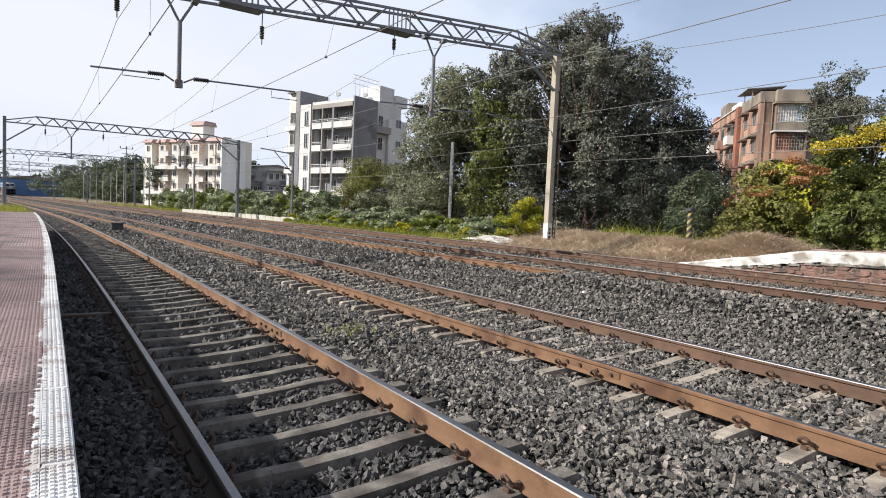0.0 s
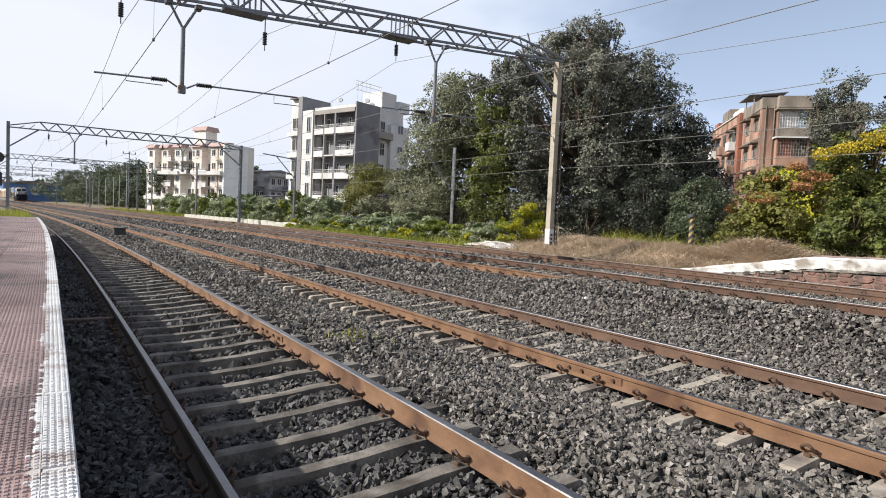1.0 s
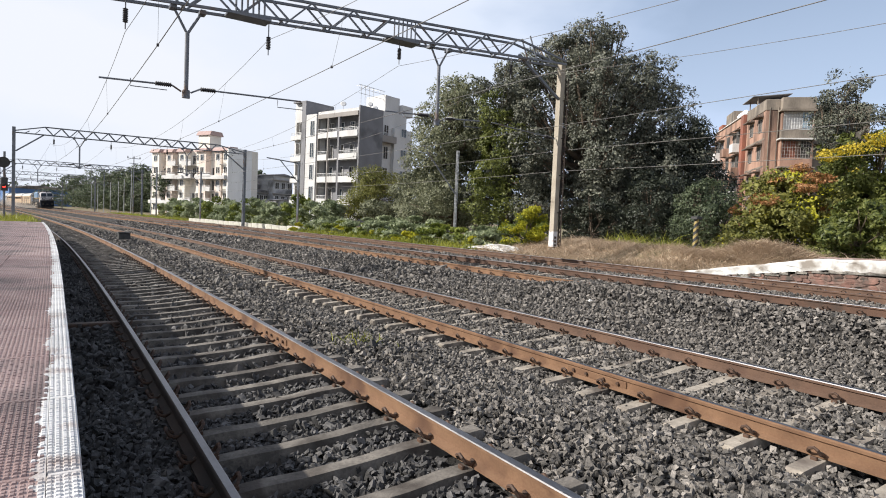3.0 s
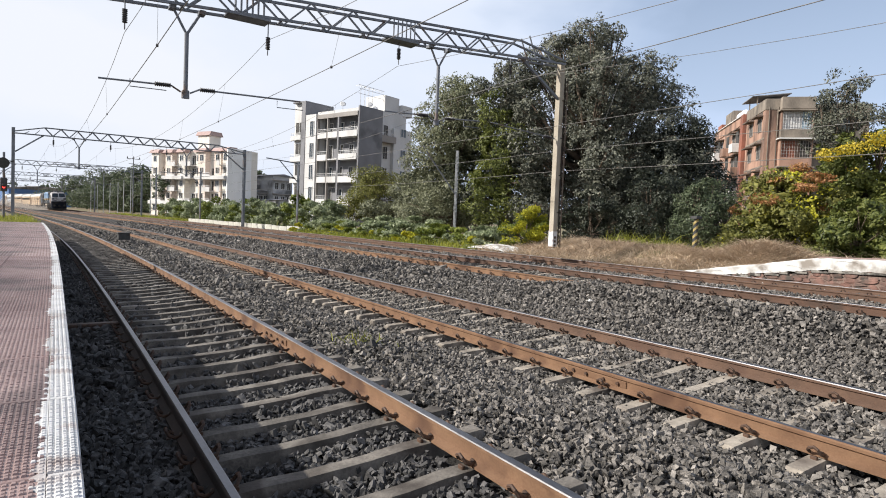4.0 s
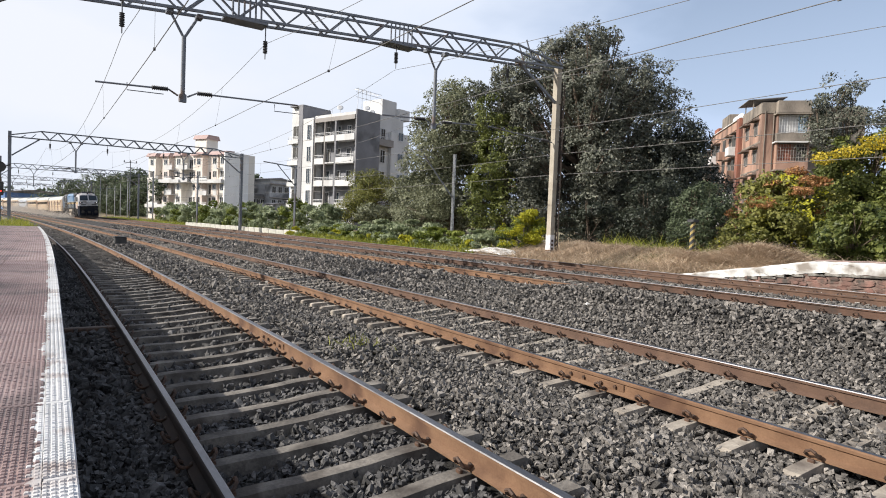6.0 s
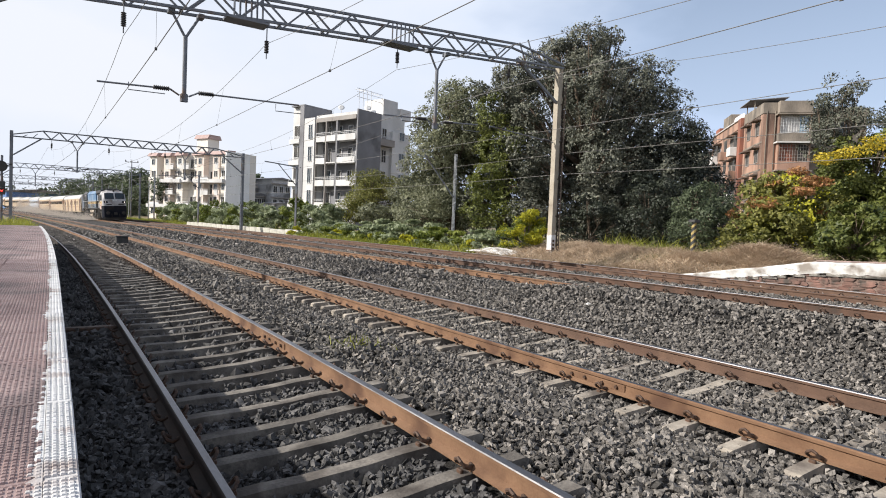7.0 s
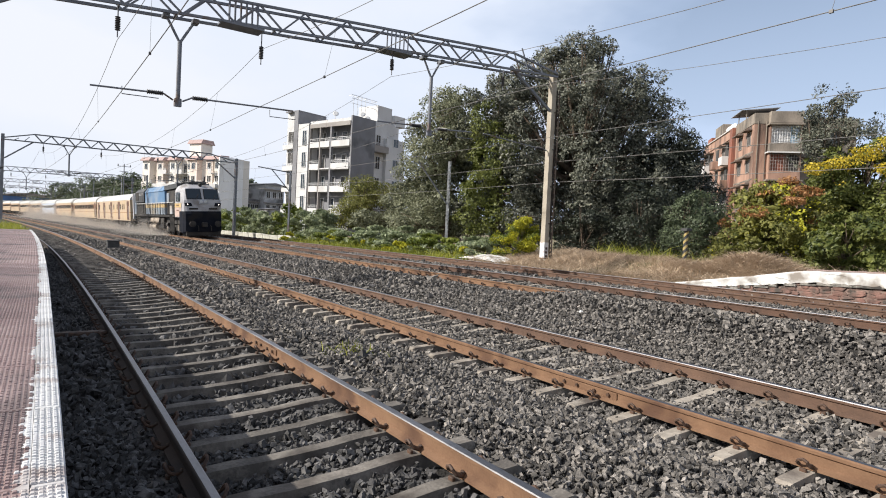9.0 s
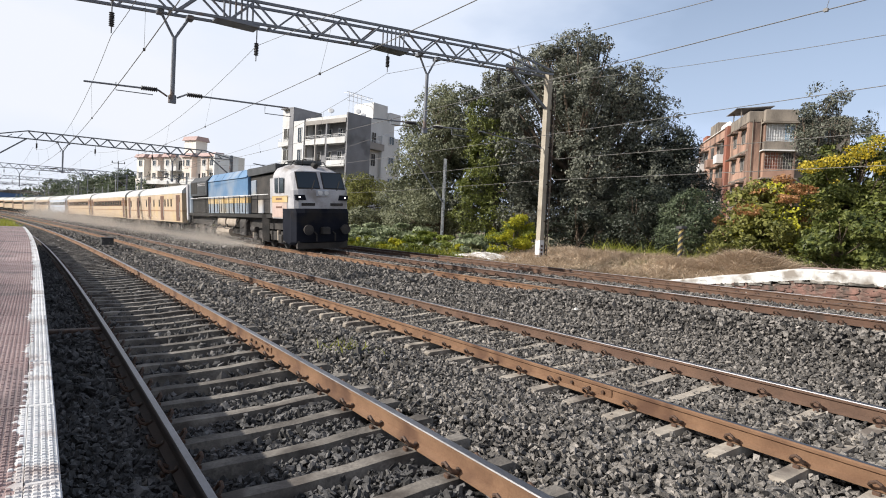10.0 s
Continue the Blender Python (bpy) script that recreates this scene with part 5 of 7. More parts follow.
def flats_salmon():
    b0 = thing("apartment_building", pose(64.9, 36.2, 0.3, 0, 0, -45.4), "old salmon apartment block with black mould stains", "building", "apartment buildings")
    st, n = 3.05, 5
    H = st * n
    part("wall", Solid().box(0.0, 0.0, -1, 4.6, 7.4, H), SALMON, b0)
    part("wall", Solid().box(0.15, 8.62, -1, 8.6, 25.0, H), SALMON, b0)
    part("wall", Solid().box(4.62, 0.9, -1, 10.5, 7.4, H - 0.1), SOOT, b0, "set-back stained wall")
    part("stair_pier", Solid().box(-0.45, 7.42, -1, 1.4, 8.6, H + 0.9), REDPIER, b0, "dark red stair pier")
    part("annex", Solid().box(-0.4, 25.02, -1, 7.0, 31.0, H - 0.9), SOOT, b0, "lower grey annex")
    part("annex_roof", Solid().box(-0.9, 24.9, H - 0.88, 7.4, 31.4, H - 0.7), SLATE, b0)
    part("parapet", Solid().box(-0.06, -0.06, H + 0.02, 4.66, 7.4, H + 1.2, 0.03), SOOT, b0, "mould-blackened parapet")
    part("parapet", Solid().box(0.05, 8.6, H + 0.02, 8.7, 25.05, H + 1.1, 0.03), SALMON, b0)
    part("parapet", Solid().box(4.68, 0.84, H - 0.08, 10.6, 7.4, H + 0.8, 0.03), SOOT, b0)
    part("coping", Solid().box(-0.12, 8.55, H + 1.104, 0.4, 25.1, H + 1.2), OFFWHITE, b0, "pale coping line")
    # roof shelter on thin posts
    sh = part("roof_sheet", Solid().prism([(-0.5, H + 2.2), (3.6, H + 2.55), (3.6, H + 2.63), (-0.5, H + 2.28)], "y", 3.6, 8.2), SLATE, b0, "dark roofing sheet on posts")
    for x, y in ((0.1, 3.9), (0.1, 7.0), (3.2, 3.9), (3.2, 7.0)):
        part("post", Solid().box(x - 0.05, y - 0.05, H + 1.0, x + 0.05, y + 0.05, H + 2.25), SOOT, sh)
    part("roof_room", Solid().box(1.2, 4.8, H + 0.6, 3.4, 7.2, H + 2.2), OFFWHITE, b0)
    part("water_tank", Solid().box(0.6, 17.0, H + 1.1, 3.6, 21.0, H + 3.2, 0.05), SOOT, b0, "stained concrete water tank")
    part("water_tank", Solid().box(0.4, 22.4, H + 1.1, 2.4, 24.6, H + 2.2, 0.05), REDPIER, b0)
    for y in (11.6, 13.4):
        d = Solid().disc((0.6, y, H + 1.9), (-0.7, -0.5, 0.5), 0.5, 0.08, 12, 0.32)
        d.tube([(0.6, y, H + 1.0), (0.6, y, H + 1.9)], 0.05, 5)
        part("dish", d, RAILING, b0, "grey satellite dish")
    g = random.Random(12)
    for k in range(n):
        z = k * st
        # lit long side: windows under mouldy shades, drain pipes, boxed balconies
        for y in (1.8, 5.2):
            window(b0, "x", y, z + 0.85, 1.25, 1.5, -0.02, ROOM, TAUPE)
            part("sunshade", Solid().prism([(-0.8, z + 2.42), (0, z + 2.5), (0, z + 2.66), (-0.8, z + 2.54)], "y", y - 1.0, y + 1.0), MOULD, b0, "mouldy concrete sunshade")
            part("mould_streak", Solid().box(-0.016, y - 0.8, z + 2.66, -0.004, y + 0.8, z + 2.95 + g.uniform(0, 0.1)), MOULD, b0, "black mould over the sunshade")
        for y in (10.2, 13.6, 20.2, 23.4):
            window(b0, "x", y, z + 0.85, 1.3, 1.5, 0.13, ROOM if (k + int(y)) % 3 else GLASS, TAUPE)
            part("sunshade", Solid().prism([(-0.75, z + 2.4), (0.15, z + 2.5), (0.15, z + 2.64), (-0.75, z + 2.5)], "y", y - 1.05, y + 1.05), MOULD, b0)
        for y in (11.9, 16.9, 21.9):
            box = part("balcony_box", Solid().box(-0.7, y - 0.85, z - 0.15, 0.14, y + 0.85, z + 0.95, 0.03), OFFWHITE if (k + int(y)) % 2 else SALMON, b0, "boxed balcony")
            # flat dark sheet before the wall, painted as a balcony's shaded depth
            part("recess", Solid().box(0.08, y - 0.7, z + 0.95, 0.14, y + 0.7, z + 2.6), ROOM, box)
        part("floor_line", Solid().box(-0.03, 0.05, z - 0.1, 0.0, 7.38, z + 0.06), SOOT, b0)
        # end wall: projecting bay of enclosed balconies with grilles
        part("bay_parapet", Solid().box(1.4, -0.75, z - 0.25, 4.6, -0.02, z + 0.85, 0.02), (SALMON, SALMON, SALMON, SALMON, SOOT)[k], b0)
        part("bay_side", Solid().box(1.4, -0.7, z + 0.85, 1.52, -0.02, z + 2.78), SALMON, b0)
        part("bay_side", Solid().box(4.48, -0.7, z + 0.85, 4.6, -0.02, z + 2.78), SALMON, b0)
        b = Solid()
        for i in range(12):
            b.bar((1.6 + i * 0.26, -0.66, z + 0.85), (1.6 + i * 0.26, -0.66, z + 2.78), 0.025, 0.025)
        for j in range(6):
            b.bar((1.55, -0.66, z + 0.9 + j * 0.36), (4.46, -0.66, z + 0.9 + j * 0.36), 0.025, 0.025)
        part("grille", b, RAILING if k > 3 else TAUPE, b0, "metal balcony grille")
        # cloth on the upper two floors; below, dark sheets imitate unlit interiors
        part("curtain", Solid().box(1.6, -0.3, z + 0.85, 3.5 if k == 4 else 3.0, -0.26, z + 2.78), OFFWHITE if k == 4 else (REDPIER if k == 3 else ROOM), b0)
        part("curtain", Solid().box(3.52, -0.34, z + 0.85, 4.46, -0.3, z + 2.78), PALEBLUE if k == 4 else ROOM, b0)
        part("sunshade", Solid().box(1.15, -1.15, z + 2.8, 4.75, -0.02, z + 2.94), OFFWHITE if k == 3 else SOOT, b0)
        window(b0, "y", 6.2, z + 0.9, 1.2, 1.5, 0.88, ROOM, TAUPE)
        window(b0, "y", 8.4, z + 0.9, 1.2, 1.5, 0.88, GLASS, TAUPE)
        part("sunshade", Solid().box(5.2, 0.2, z + 2.5, 9.4, 0.89, z + 2.62), SOOT, b0)
    part("bay_parapet", Solid().box(1.35, -0.8, H + 0.0, 4.66, -0.08, H + 1.25, 0.03), SOOT, b0)
    part("sunshade", Solid().box(-0.5, -1.0, st * 2.55, 1.38, -0.01, st * 2.55 + 0.16), SOOT, b0, "sagging dark sunshade")
    for x in (0.35, 1.2):
        part("drain_pipe", Solid().tube([(x, -0.07, -0.5), (x, -0.07, H + 0.3)], 0.055, 6), SOOT, b0)


REDPIER = surf("dark red plaster", (0.20, 0.07, 0.045), (0.30, 0.12, 0.08), 0.8, 0.9, 0.2, 10, c3=(0.10, 0.06, 0.05), spots=0.5, stretch_by=(1, 1, 0.3))
PALEBLUE = surf("pale blue curtain", (0.25, 0.36, 0.46), (0.34, 0.46, 0.56), 1.5, 0.9, 0.1, 12)
MOULD = surf("black mould on plaster", (0.07, 0.055, 0.045), (0.16, 0.12, 0.1), 3, 0.95, 0.2, 20)
# grey made paler than the walls themselves, in place of haze
GREYWALL = surf("grey house wall", (0.34, 0.345, 0.355), (0.46, 0.465, 0.475), 0.5, 0.9, 0.2, 8, c3=(0.12, 0.12, 0.12), spots=0.5)


def small_houses():
    for x, y, w, d, h, mat, word in ((36.0, 133, 3.6, 6, 6.3, GREYWALL, "grey flat-roofed house behind the hedge"), (39.9, 132, 5.2, 8, 9.9, GREYWALL, "taller grey house with rows of dark windows"), (37.5, 122, 4, 5, 4.2, GREYWALL, "low grey outbuilding behind the hedge")):
        b0 = thing("house", pose(x, y, 0.8, 0, 0, 20), word, "house", "small houses")
        part("wall", Solid().box(0, 0, -1, w, d, h), mat, b0)
        part("roof", Solid().prism([(-0.4, h), (w + 0.4, h), (w * 0.5, h + (0.5 if h > 9 else 0.3))], "y", -0.4, d + 0.4), SLATE, b0)
        for k in range(int(h / 3)):
            part("ledge", Solid().box(-0.3, -0.6, k * 3 + 2.75, w + 0.3, 0.0, k * 3 + 2.95), TAUPE, b0)
            for i in range(3):
                window(b0, "y", w * (0.18 + 0.32 * i), k * 3 + 0.9, 1.1, 1.5, -0.02, ROOM)
    s = thing("warehouse", pose(-16.5, 284, 1.0, 0, 0, 20), "long blue sheet-metal shed far down the line", "warehouse")
    # the blue is paled a little to imitate haze over the far shed
    BLUE = surf("blue sheet metal", (0.07, 0.14, 0.30), (0.10, 0.19, 0.38), 0.4, 0.6, 0.1, 8)
    part("wall", Solid().box(0, 0, -1, 22, 12, 7.2), BLUE, s)
    part("roof", Solid().prism([(-0.5, 7.2), (22.5, 7.2), (22.5, 7.5), (11, 8.8), (-0.5, 7.5)], "y", -0.5, 12.5), SOOT, s)
    part("sign_board", Solid().box(9.0, -0.25, 2.6, 20.0, -0.05, 6.4), BLUE, s, "blue sign board")
    part("sign_disc", Solid().disc((10.6, -0.32, 4.5), (0, 1, 0), 1.6, 0.1, 20), OFFWHITE, s, "white round emblem")
    for z, a, c in ((4.9, 13.0, 19.3), (3.7, 13.0, 18.2)):
        part("sign_bar", Solid().box(a, -0.34, z, c, -0.26, z + 0.7), OFFWHITE, s, "pale bar of unreadable lettering")


flats_grey()
flats_cream()
flats_salmon()
small_houses()


# ---- lineside things ----
BRICK = surf("red laterite block", (0.16, 0.085, 0.068), (0.27, 0.155, 0.125), 3.5, 0.95, 0.7, 25, vary=0.16, c3=(0.07, 0.058, 0.05), spots=0.7, placed=True)
MORTAR = surf("dark mortar", (0.13, 0.085, 0.07), (0.21, 0.15, 0.125), 4, 0.95, 0.4, 40)
LIME = surf("whitewash", (0.55, 0.545, 0.53), (0.72, 0.715, 0.70), 3.0, 0.9, 0.5, 22, c3=(0.26, 0.23, 0.20), spots=0.55)
CEMENT = surf("pale cement wall", (0.34, 0.33, 0.29), (0.48, 0.47, 0.42), 1.0, 0.95, 0.3, 18, c3=(0.20, 0.19, 0.15), spots=0.45)
BANK_MOULD = surf("black mould on whitewash", (0.10, 0.09, 0.08), (0.30, 0.28, 0.25), 6, 0.95, 0.4, 40, c3=(0.05, 0.045, 0.04), spots=0.5)
BANK_SLAB = surf("pinkish coping slab", (0.26, 0.19, 0.17), (0.38, 0.29, 0.26), 3, 0.95, 0.4, 30)
BLACKPAINT = surf("black paint", (0.02, 0.02, 0.02), (0.05, 0.05, 0.05), 5, 0.6, 0.1, 40)
AMBER = surf("faded yellow paint", (0.26, 0.20, 0.07), (0.36, 0.28, 0.11), 5, 0.7, 0.1, 40)


def goods_platform():
    """Low loading bank: rough red blocks under a whitewashed coping that ramps down at its end."""
    w = thing("loading_bank", at_line(13.3, 18.95, 0.0), "whitewashed stone loading bank of rough red blocks", "loading bank", kind="structure")
    top = [(0.0, 0.30), (-2.3, 0.70), (-4.9, 1.16), (-6.4, 1.22), (-16, 1.30)]
    low = [(0.0, 0.18), (-1.6, 0.32), (-4.9, 0.80), (-6.4, 0.85), (-16, 0.9)]
    g = random.Random(4)
    b = Solid()
    rings = []
    for i in range(60):
        y = -16 * i / 59
        zt = np.interp(-y, [-a for a, _ in top], [z for _, z in top]) + g.uniform(-0.012, 0.012)
        zl = np.interp(-y, [-a for a, _ in low], [z for _, z in low]) + g.uniform(-0.03, 0.03)
        rings.append([(g.uniform(-0.015, 0.015), y, zl), (-0.03 + g.uniform(-0.012, 0.012), y, zt - 0.05), (0.03, y, zt), (0.3, y, zt + 0.01), (0.3, y, zl)])
    b.loft(rings[::-1])
    part("coping", b, LIME, w, "cracked whitewashed coping")
    cap = Solid().loft([[(r[2][0] - 0.03, r[2][1], r[2][2] + 0.004), (r[2][0] - 0.03, r[2][1], r[2][2] + 0.034 + g.uniform(0, 0.008)), (0.32, r[2][1], r[2][2] + 0.034), (0.32, r[2][1], r[2][2] + 0.004)] for r in rings[18:][::-1]])
    part("coping_slab", cap, BANK_SLAB, w, "thin pinkish slab along the coping's top")
    for i in range(9):
        y, z = -1.5 - i * 1.3 + g.uniform(-0.3, 0.3), None
        z = float(np.interp(-y, [-a for a, _ in top], [q for _, q in top])) - g.uniform(0.05, 0.12)
        pts = [(-0.034, y, z)]
        for _ in range(g.randint(3, 6)):
            pts.append((-0.034, pts[-1][1] - g.uniform(0.05, 0.16), pts[-1][2] - g.uniform(-0.03, 0.05)))
        part("crack", Solid().tube(pts, 0.0035, 4), BANK_MOULD, w, "dark crack in the whitewash")
    t = Solid()
    for i in range(30):
        y = -16 * i / 29
        zt = float(np.interp(-y, [-a for a, _ in top], [z for _, z in top]))
        t.v += [(0.31, y, zt - 0.02), (0.9, y, zt - 0.03 + g.uniform(-0.03, 0.03)), (1.7, y, zt - 0.25), (1.7, y, -0.5), (0.31, y, -0.5)]
    t.f = [(a * 5 + j, a * 5 + (j + 1) % 5, a * 5 + 5 + (j + 1) % 5, a * 5 + 5 + j) for a in range(29) for j in range(5)]
    part("bank_top", t, EARTH, w, "earth fill behind the coping")
    part("bank_core", Solid().prism([(-1.8, 0.25), (-4.9, 0.72), (-16, 0.85), (-16, -0.6), (0.0, -0.6), (0.0, 0.1)], "x", 0.032, 0.28), MORTAR, w)
    for i in range(26):
        y = -1.5 - i * 0.46
        zl = float(np.interp(-y, [-a for a, _ in low], [z for _, z in low]))
        ln, hs = g.uniform(0.25, 0.6), [g.uniform(-0.01, 0.03) * g.choice((0.3, 1, 1.6)) for _ in range(7)]
        part("mould_patch", Solid().prism([(y, zl - 0.06), (y - ln, zl - 0.05)] + [(y - ln * (0.97 - k * 0.155), zl + q) for k, q in enumerate(hs)], "x", -0.034, 0.02), BANK_MOULD, w, "black mould along the coping's foot")
    for row in range(7):
        y = -0.9 - row * 0.13
        while y > -14:
            ln = g.uniform(0.18, 0.46)
            z0 = 0.05 + row * 0.118 + g.uniform(-0.02, 0.02)
            cap = float(np.interp(-(y - ln), [-a for a, _ in low], [z for _, z in low]))
            if z0 + 0.11 < cap + 0.02:
                c = Solid()
                h = 0.11 + g.uniform(-0.03, 0.02)
                x = 0.015 - g.uniform(-0.015, 0.03)
                pts = [[(x + d + g.uniform(-0.006, 0.006), y - ln * u + g.uniform(-0.025, 0.025), z0 + h * v + g.uniform(-0.04, 0.04)) for u, v in ((0.12, 0.02), (0.75, 0.0), (1.0, 0.45), (0.82, 0.98), (0.2, 1.0), (0.0, 0.5))] for d in (0.0, 0.02, 0.14)]
                cy, cz = y - ln / 2, z0 + h / 2
                pts[0] = [(a, cy + (q - cy) * 0.9, cz + (r - cz) * 0.86) for a, q, r in pts[0]]
                c.loft([pts[2], pts[1], pts[0]])
                part("stone_block", c, BRICK, w)
            y -= ln + 0.012


def retaining_wall():
    w = thing("low_wall", Matrix.Identity(4), "low pale cement wall of long blocks before the hedge", "wall", kind="structure")
    s = 52.3
    g = random.Random(2)
    while s < 92:
        m = at_line(s + 1.0, 20.9, 0.0)
        h = 0.74 + g.uniform(-0.05, 0.03)
        part("wall_block", Solid().box(-0.2, -0.985, -0.5, 0.2, 0.985, h, 0.03), CEMENT, w, m=m)
        s += 2.0


def striped_post():
    p = thing("marker_post", at_line(15.1, 23.0, 0.55), "leaning post with black and yellow stripes in dry grass", "post")
    part("post", Solid().tube([(0, 0, -0.5), (0.05, 0, 1.86)], 0.10, 10), BLACKPAINT, p)
    for i in range(6):
        z = 0.15 + i * 0.29
        c = [(0.02 + 0.02 * i / 5 + 0.105 * math.cos(a), 0.105 * math.sin(a), z + 0.10 * math.cos(a + 1.2)) for a in [2 * math.pi * k / 10 for k in range(10)]]
        part("stripe", Solid().loft([c, [(x, y, q + 0.13) for x, y, q in c]]), AMBER, p, "yellow stripe")
    part("cap", Solid().box(-0.16, -0.16, 1.80, 0.24, 0.16, 1.92, 0.02), BLACKPAINT, p)


def line_pole(s, n, z, h, kind, label, name="line_pole"):
    p = thing(name, at_line(s, n, z), label, "pole", "poles along the line")
    if kind == "lattice":
        b = Solid()
        for dx, dy in ((-0.06, -0.06), (0.06, -0.06), (0.06, 0.06), (-0.06, 0.06)):
            b.bar((dx, dy, -0.6), (dx, dy, h), 0.04, 0.04)
        z0 = 0.2
        while z0 < h - 0.3:
            b.bar((-0.06, -0.06, z0), (0.06, -0.06, z0 + 0.25), 0.02, 0.02)
            b.bar((0.06, 0.06, z0), (-0.06, 0.06, z0 + 0.25), 0.02, 0.02)
            z0 += 0.28
        part("mast", b, GALV, p, "laced galvanised mast")
    elif kind == "cantilever":
        part("mast", Solid().bar((0, 0, -0.6), (0, 0, h), 0.2, 0.16), STEEL, p)
        part("arm", Solid().bar((0, 0, h - 0.15), (-3.2, 0, h + 0.1), 0.09, 0.09), STEEL, p)
        part("strut", Solid().bar((0, 0, h - 2.0), (-1.9, 0, h), 0.07, 0.07), STEEL, p)
        part("insulator", Solid().ribbed((-0.3, 0, h - 1.6), (-0.8, 0, h - 1.55), 0.09, 5), DARK, p)
    elif kind == "cross":
        part("mast", Solid().tube([(0, 0, -0.6), (0, 0, h)], 0.11, 8, 0.08), STEEL, p)
        for z1, w in ((h - 0.5, 1.2), (h - 1.5, 0.8)):
            part("crossarm", Solid().bar((-w, 0, z1), (w, 0, z1), 0.1, 0.1), STEEL, p)
        for d in (-1.1, 0, 1.1):
            part("insulator", Solid().disc((d, 0, h - 0.25), (0, 0, 1), 0.12, 0.35, 8, 0.06), DARK, p)
    else:
        part("mast", Solid().tube([(0, 0, -0.6), (0, 0, h)], 0.08, 8, 0.06), GALV, p)
    return p


def lineside():
    goods_platform()
    retaining_wall()
    striped_post()
    p = line_pole(33.7, 24.0, 0.5, 6.3, "lattice", "thin galvanised lattice pole before the trees")
    part("bracket", Solid().bar((0, 0, 3.2), (-2.6, 0, 6.0), 0.07, 0.07), STEEL, p)
    line_pole(55, 21.2, 0.4, 6.6, "cantilever", "grey cantilever mast holding an overhead wire")
    line_pole(87, 20.8, 0.4, 7.0, "cantilever", "grey cantilever mast holding an overhead wire")
    line_pole(114, 21, 0.6, 8.6, "cantilever", "grey cantilever mast holding an overhead wire")
    line_pole(133, 21, 0.6, 11.6, "cross", "tall dark pole with a crossarm of insulators")
    for s, h in ((120, 7.2), (137, 9.0), (144, 7.0), (150, 6.7), (159, 6.7), (167, 6.5), (175, 6.5), (184, 6.5)):
        line_pole(s, 21.4, 0.8, h, "plain", "thin pale pole beside the far curve")
    # junction box between the first two tracks
    m = at_line(41.0, 4.3, -0.15)
    k = thing("cable_box", m, "dark steel cable box on the ballast", "cable box")
    part("housing", Solid().box(-0.32, -0.3, 0.04, 0.32, 0.3, 0.42, 0.03), BLACKPAINT, k)
    part("lid", Solid().box(-0.36, -0.34, 0.42, 0.36, 0.34, 0.48, 0.02), BLACKPAINT, k)
    for d in (-0.25, 0.25):
        part("leg", Solid().box(d - 0.04, -0.2, -0.1, d + 0.04, 0.2, 0.04), STEEL, k)
    # signal on the platform side
    g = thing("railway_signal", at_line(55, -1.75, 0.4), "railway signal with a black hood showing red", "signal")
    part("post", Solid().tube([(0, 0, -0.3), (0, 0, 5.2)], 0.08, 10), STEEL, g)
    hd = part("signal_head", Solid().box(-0.22, -0.12, 2.3, 0.22, 0.12, 3.3, 0.05), BLACKPAINT, g)
    part("lens", Solid().disc((0, -0.14, 2.62), (0, 1, 0), 0.09, 0.04, 14), lit("red signal lamp", (1.0, 0.03, 0.02), 4), hd, "glowing red lamp")
    part("hood", Solid().tube([(0, -0.13, 2.75), (0, -0.3, 2.72)], 0.12, 10), BLACKPAINT, hd)
    part("target_board", Solid().disc((-0.05, -0.1, 4.4), (0, 1, 0.1), 0.4, 0.06, 20), BLACKPAINT, g, "round black board")
    part("arm", Solid().bar((-0.9, 0, 3.9), (0.6, 0, 4.6), 0.3, 0.08), BLACKPAINT, g)
    # cover sheet by the siding
    t = Solid()
    g2 = np.random.default_rng(5)
    nx, ny = 7, 16
    v = [(x * 0.42, y * 0.26, 0.10 + 0.34 * math.sin(math.pi * min(1, (x + 0.6) / 6.5)) * math.sin(math.pi * (y + 0.7) / 16.5) + g2.uniform(0, 0.05)) for y in range(ny) for x in range(nx)]
    f = [(y * nx + x, y * nx + x + 1, (y + 1) * nx + x + 1, (y + 1) * nx + x) for y in range(ny - 1) for x in range(nx - 1)]
    k = len(v)
    v += [(x, y, -0.1) for x, y, _ in v]
    f += [tuple(i + k for i in q[::-1]) for q in f]
    t.add(v, f)
    tagged(new("ground_sheet", mesh_of("ground_sheet", t, LIME)), "crumpled pale plastic sheet on the ground", "plastic sheet").matrix_basis = at_line(22.9, 19.3, 0.25)
    # crossing slab between the first rails and the platform
    tagged(new("cable_duct", mesh_of("cable_duct", Solid().box(-0.42, -0.09, -0.12, 0.42, 0.09, 0.05, 0.02), CLIP)), "dark rusty duct across the cess beside the platform", "cable duct").matrix_basis = at_line(11.0, 0.5, -0.15)
    tagged(new("paper_scrap", mesh_of("paper_scrap", Solid().add([(-0.06, -0.04, 0), (0.07, -0.05, 0.02), (0.06, 0.05, 0.05), (-0.05, 0.06, 0.01), (0, 0, 0.06), (0, 0, -0.01)], [(0, 1, 4), (1, 2, 4), (2, 3, 4), (3, 0, 4), (1, 0, 5), (2, 1, 5), (3, 2, 5), (0, 3, 5)]), LIME)),
           "crumpled white paper scrap on the ballast", "litter").matrix_basis = at_line(8.6, 9.4, 0.22)


lineside()


